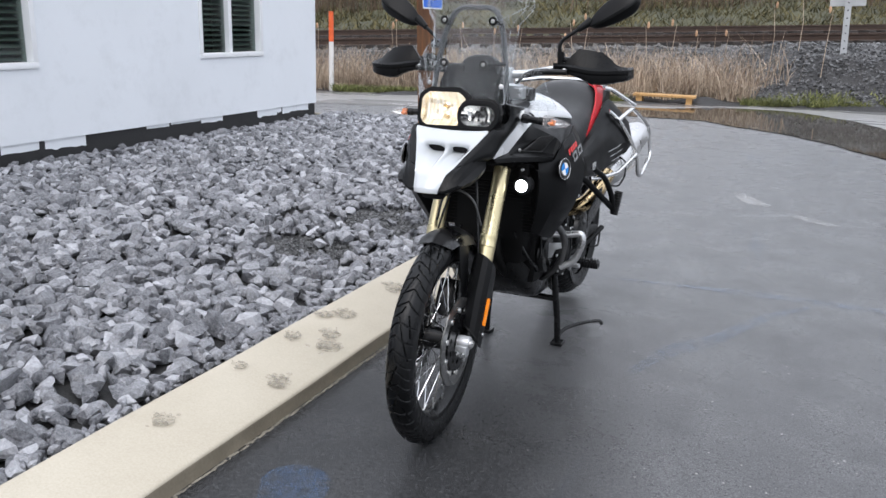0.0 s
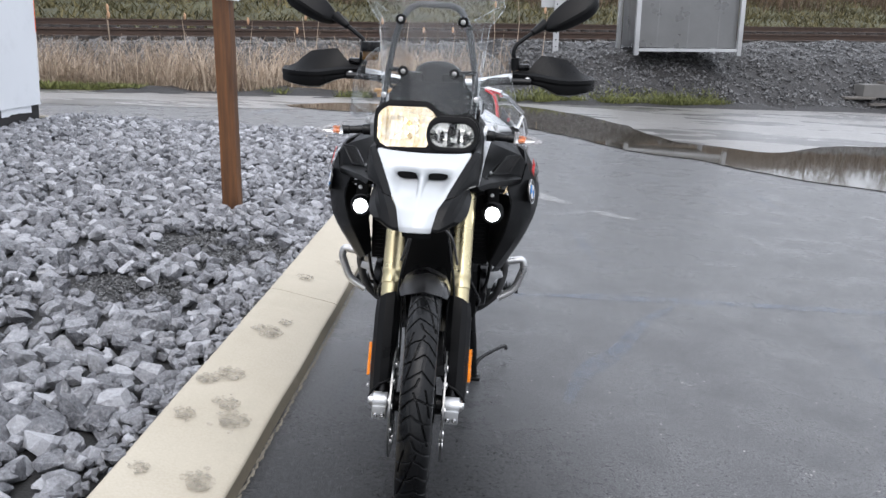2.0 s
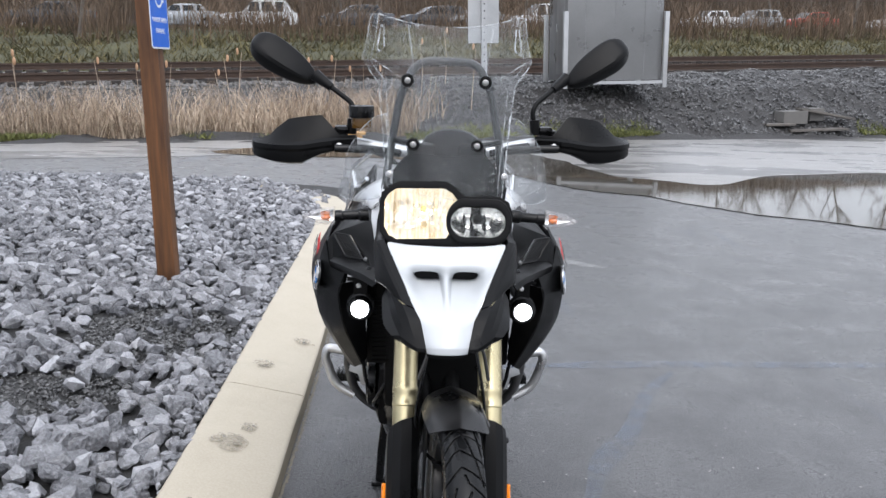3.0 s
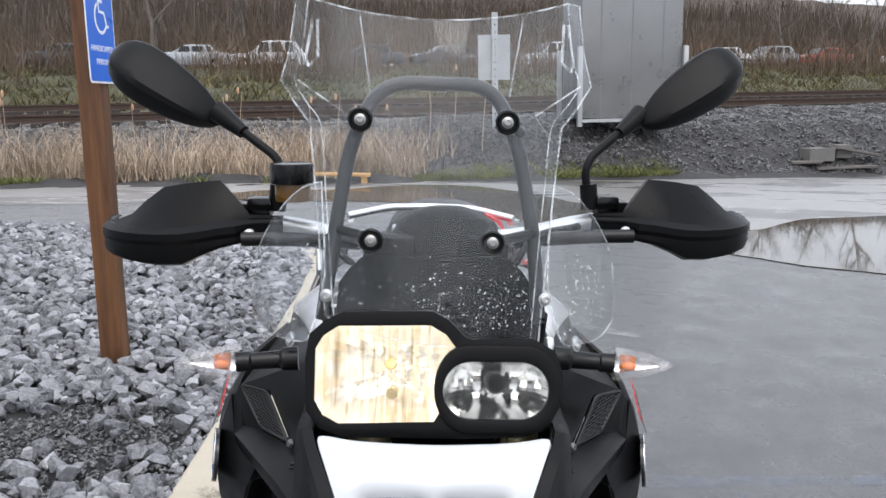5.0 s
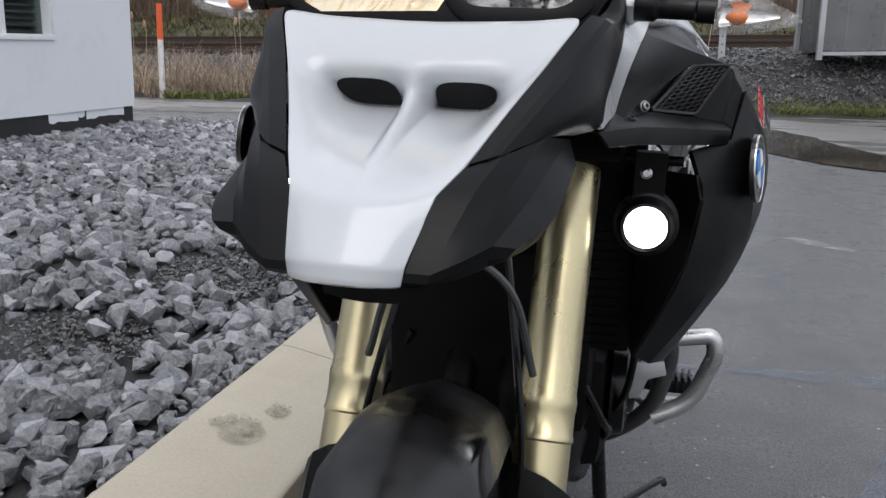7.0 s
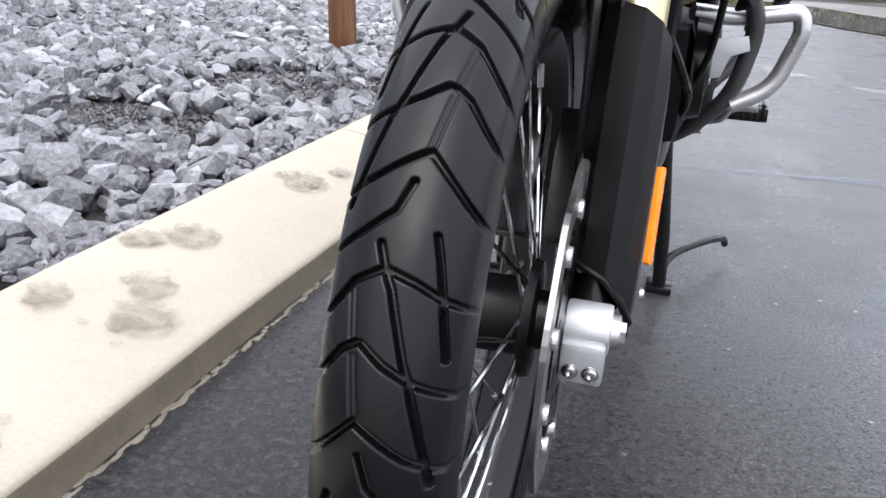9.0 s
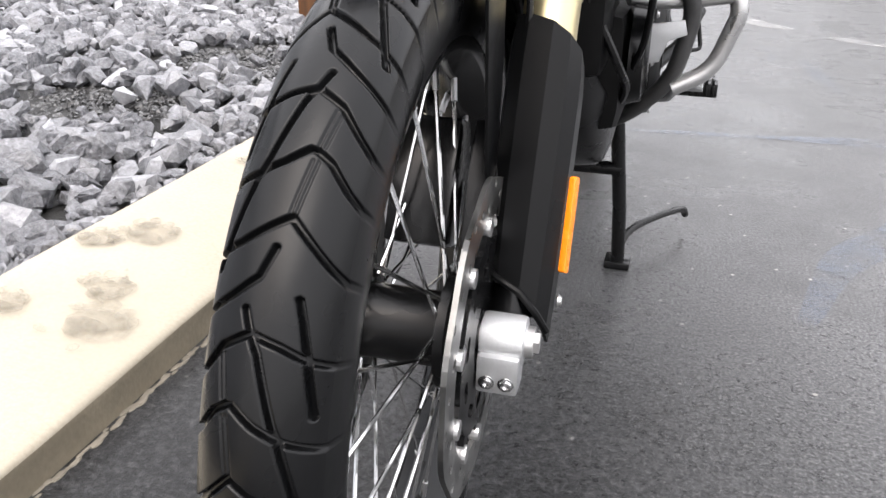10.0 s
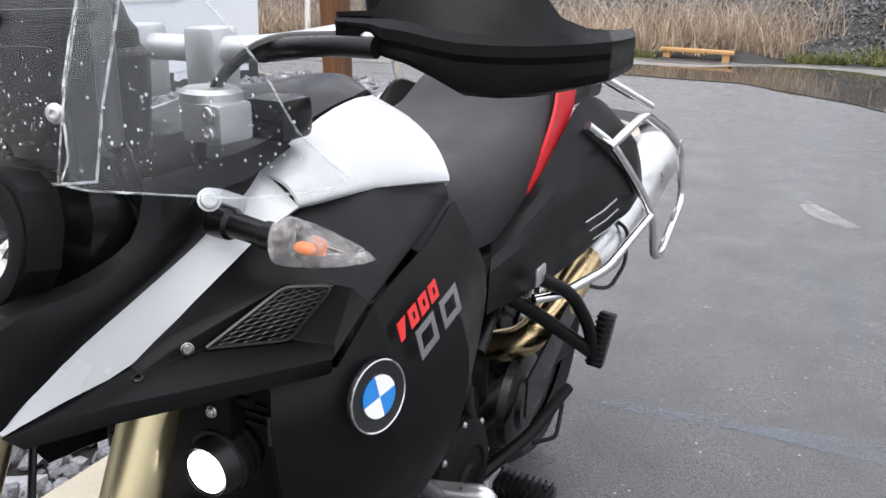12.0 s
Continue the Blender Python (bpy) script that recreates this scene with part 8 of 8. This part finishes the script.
for s in (1, -1):
    bm = bmesh.new()
    lathe(bm, [(0.0, 0.105), (0.02, 0.1), (0.03, 0.085), (0.034, 0.06), (0.03, 0.055), (0.03, 0.03), (0.036, 0.025), (0.036, 0.0)], "x", seg=36, m=Matrix.Translation((CX + s * 0.165, 0.86, 0.44)) @ Matrix.Rotation(0 if s > 0 else math.pi, 4, "Z"))
    part("engine_cover", bm, M_DARK, eng, "round dark engine cover")
    bm = bmesh.new()
    lathe(bm, [(0.0, 0.075), (0.02, 0.07), (0.026, 0.05), (0.026, 0.0)], "x", seg=30, m=Matrix.Translation((CX + s * 0.16, 0.67, 0.47)) @ Matrix.Rotation(0 if s > 0 else math.pi, 4, "Z"))
    part("engine_cover", bm, M_BLACK2, eng)
    for k in range(8):
        a = 2 * math.pi * k / 8
        bolt("engine_bolt", eng, (CX + s * 0.186, 0.86 + 0.098 * math.cos(a), 0.44 + 0.098 * math.sin(a)), (s, 0, 0), 0.005)
    bm = bmesh.new()
    tube(bm, bent(flip([(0.06, 0.42, 0.93), (0.15, 0.62, 0.82), (0.17, 0.86, 0.66), (0.165, 0.95, 0.40)], s), 0.06, 5), 0.017, 12)
    tube(bm, bent(flip([(0.15, 0.78, 0.80), (0.16, 1.05, 0.78), (0.15, 1.5, 0.90)], s), 0.05, 5), 0.014, 12)
    tube(bm, bent(flip([(0.165, 0.95, 0.62), (0.16, 1.2, 0.82)], s), 0.05, 5), 0.013, 12)
    part("frame_tube", bm, M_BLACK2, eng, "black steel frame tube")
    bm = bmesh.new()
    tube(bm, smooth_line(flip([(0.10, 0.50, 0.58), (0.15, 0.53, 0.48), (0.160, 0.60, 0.425), (0.12, 0.68, 0.36)], s), 6), 0.006, 8)
    tube(bm, smooth_line(flip([(0.19, 0.52, 0.60), (0.18, 0.57, 0.50), (0.15, 0.64, 0.42)], s), 6), 0.005, 8)
    part("engine_hose", bm, M_BLACK2, eng)
    bm = bmesh.new()
    slab(bm, [(0, 0), (0.05, 0.01), (0.06, 0.04), (0.085, 0.05), (0.08, 0.07), (0.02, 0.06), (-0.01, 0.03)], 0.005, Matrix.Translation(flip(((0.150, 0.655, 0.452),), s)[0]) @ pose(0, 0, 0, 90, 0, 0 if s > 0 else 180))
    part("guard_bracket", bm, M_ALU, eng, "light aluminium bracket", bevel=0.001)
for x in (-0.03, 0.045):
    bm = bmesh.new()
    tube(bm, smooth_line([(x, 0.52, 0.56), (x, 0.49, 0.51), (x * 1.3, 0.525, 0.44), (x * 1.5, 0.62, 0.375), (x * 1.5, 0.80, 0.30)], 6), 0.021, 14)
    part("exhaust_header", bm, M_DARK, eng, "dark exhaust header")
bm = bmesh.new()
tube(bm, smooth_line([(0.12, 1.13, 0.54), (0.18, 1.14, 0.565), (0.21, 1.18, 0.60), (0.222, 1.26, 0.637), (0.226, 1.36, 0.665)], 8), [0.031] * 20 + [0.036] * 13, 20)
part("exhaust_pipe", bm, M_TITAN, bike, "heat-tinted golden exhaust pipe")
bm = bmesh.new()
q0, q1 = Vector((0.222, 1.34, 0.655)), Vector((0.245, 1.88, 0.80))
dd = (q1 - q0)
tube(bm, [q0 + dd * t for t in (0, 0.04, 0.12, 0.2, 0.9, 0.97, 1.0)], [0.03, 0.05, 0.062, 0.064, 0.064, 0.05, 0.03], 28)
part("muffler", bm, M_STEEL, bike, "brushed steel muffler")
bm = bmesh.new()
tube(bm, bent([(0.235, 1.30, 0.63), (0.285, 1.33, 0.62), (0.30, 1.38, 0.66), (0.29, 1.42, 0.72), (0.25, 1.42, 0.74)], 0.02, 5), 0.004, 8)
part("heat_guard", bm, M_BLACK2, bike)
bm = bmesh.new()
lathe(bm, [(0.0, 0.095), (0.015, 0.09), (0.022, 0.075), (0.022, 0.06), (0.03, 0.05), (0.03, 0.02), (0.036, 0.0)], "x", seg=32, m=Matrix.Translation((CX + 0.17, 1.13, 0.45)))
part("sprocket_cover", bm, M_BLACK2, bike, "black round side cover")
bm = bmesh.new()
slab(bm, [(0, 0), (0.12, 0.03), (0.3, 0.11), (0.29, 0.16), (0.12, 0.11), (0.0, 0.07)], 0.004, Matrix.Translation((0.243, 0.99, 0.50)) @ pose(0, 0, 0, 90, 0, 90))
part("heel_guard", bm, M_BLACK2, bike, "black heel guard")

# -- gear lever and stands
bm = bmesh.new()
tube(bm, bent([(0.20, 0.94, 0.345), (0.225, 0.84, 0.37), (0.235, 0.80, 0.40)], 0.03, 4), 0.007, 10)
rod(bm, (0.225, 0.80, 0.40), (0.275, 0.795, 0.402), 0.009)
part("gear_lever", bm, M_ALU, bike, "aluminium gear lever")
bm = bmesh.new()
tube(bm, bent([(0.19, 0.93, 0.40), (0.235, 1.05, 0.43), (0.262, 1.18, 0.47)], 0.03, 4), [0.011] * 7 + [0.013], 12)
tube(bm, bent([(0.24, 1.06, 0.41), (0.27, 1.1, 0.41), (0.262, 1.15, 0.45)], 0.012, 4), 0.004, 8)
part("side_stand", bm, M_BLACK, bike, "folded black side stand")
cs = new("centre_stand")
cs.parent = bike
for s in (1, -1):
    bm = bmesh.new()
    tube(bm, flip([(0.13, 0.935, 0.33), (0.152, 0.955, 0.12), (0.158, 0.962, 0.012)], s), 0.0135, 12)
    part("leg", bm, M_BLACK2, cs, "black centre stand leg")
    bm = bmesh.new()
    box(bm, flip(((0.158, 0.965, 0.0075),), s)[0], (0.05, 0.055, 0.015))
    part("foot", bm, M_BLACK2, cs, bevel=0.004)
bm = bmesh.new()
rod(bm, (CX - 0.148, 0.945, 0.205), (CX + 0.148, 0.945, 0.205), 0.013)
part("crossbar", bm, M_BLACK2, cs)
bm = bmesh.new()
tube(bm, smooth_line([(CX + 0.155, 0.965, 0.03), (CX + 0.175, 1.02, 0.055), (CX + 0.225, 1.10, 0.062), (CX + 0.272, 1.19, 0.05), (CX + 0.282, 1.215, 0.03)], 5), 0.0075, 10)
part("tread_arm", bm, M_BLACK2, cs, "curved treading arm")

# -- rear wheel and swing arm
REAR = Matrix.Translation((CX, AXLE.y + 1.578, 0.345))
rw = new("rear_wheel")
rw.parent = bike
tyre("tyre", 0.322, 0.074, rw, 500, 40, REAR, 0.1)
rim(rw, 0.222, 0.055, REAR)
spokes(rw, 0.196, 0.05, 0.04, 36, REAR)
bm = bmesh.new()
lathe(bm, [(-0.09, 0.0), (-0.09, 0.03), (-0.05, 0.035), (-0.048, 0.06), (-0.036, 0.06), (-0.034, 0.045), (0.034, 0.045), (0.036, 0.06), (0.048, 0.06), (0.05, 0.035), (0.09, 0.03), (0.09, 0.0)], "x", seg=32)
part("hub", bm, M_BLACK2, rw, m=REAR)
for s in (1, -1):
    bm = bmesh.new()
    tube(bm, [(CX + s * 0.10, 0.98, 0.42), (CX + s * 0.11, 1.2, 0.40), (CX + s * 0.115, AXLE.y + 1.60, 0.345)], [0.035, 0.03, 0.026], 12)
    part("swing_arm", bm, M_DARK, bike, "dark swing arm")
rows = []
for i in range(9):
    th = radians(-20 + 90 * i / 8)
    rows.append([(CX + a * 0.085, AXLE.y + 1.578 + (0.372 - 0.04 * a * a) * math.sin(th), 0.345 + (0.372 - 0.04 * a * a) * math.cos(th)) for a in (-1, -0.6, 0, 0.6, 1)])
sheet("rear_mudguard", rows, 0.004, M_BLACK, bike, 2, 1, label="black rear mudguard", smooth=50)
bm = bmesh.new()
box(bm, (CX, 1.66, 0.96), (0.2, 0.34, 0.08))
part("tail", bm, M_BLACK, bike, bevel=0.02)
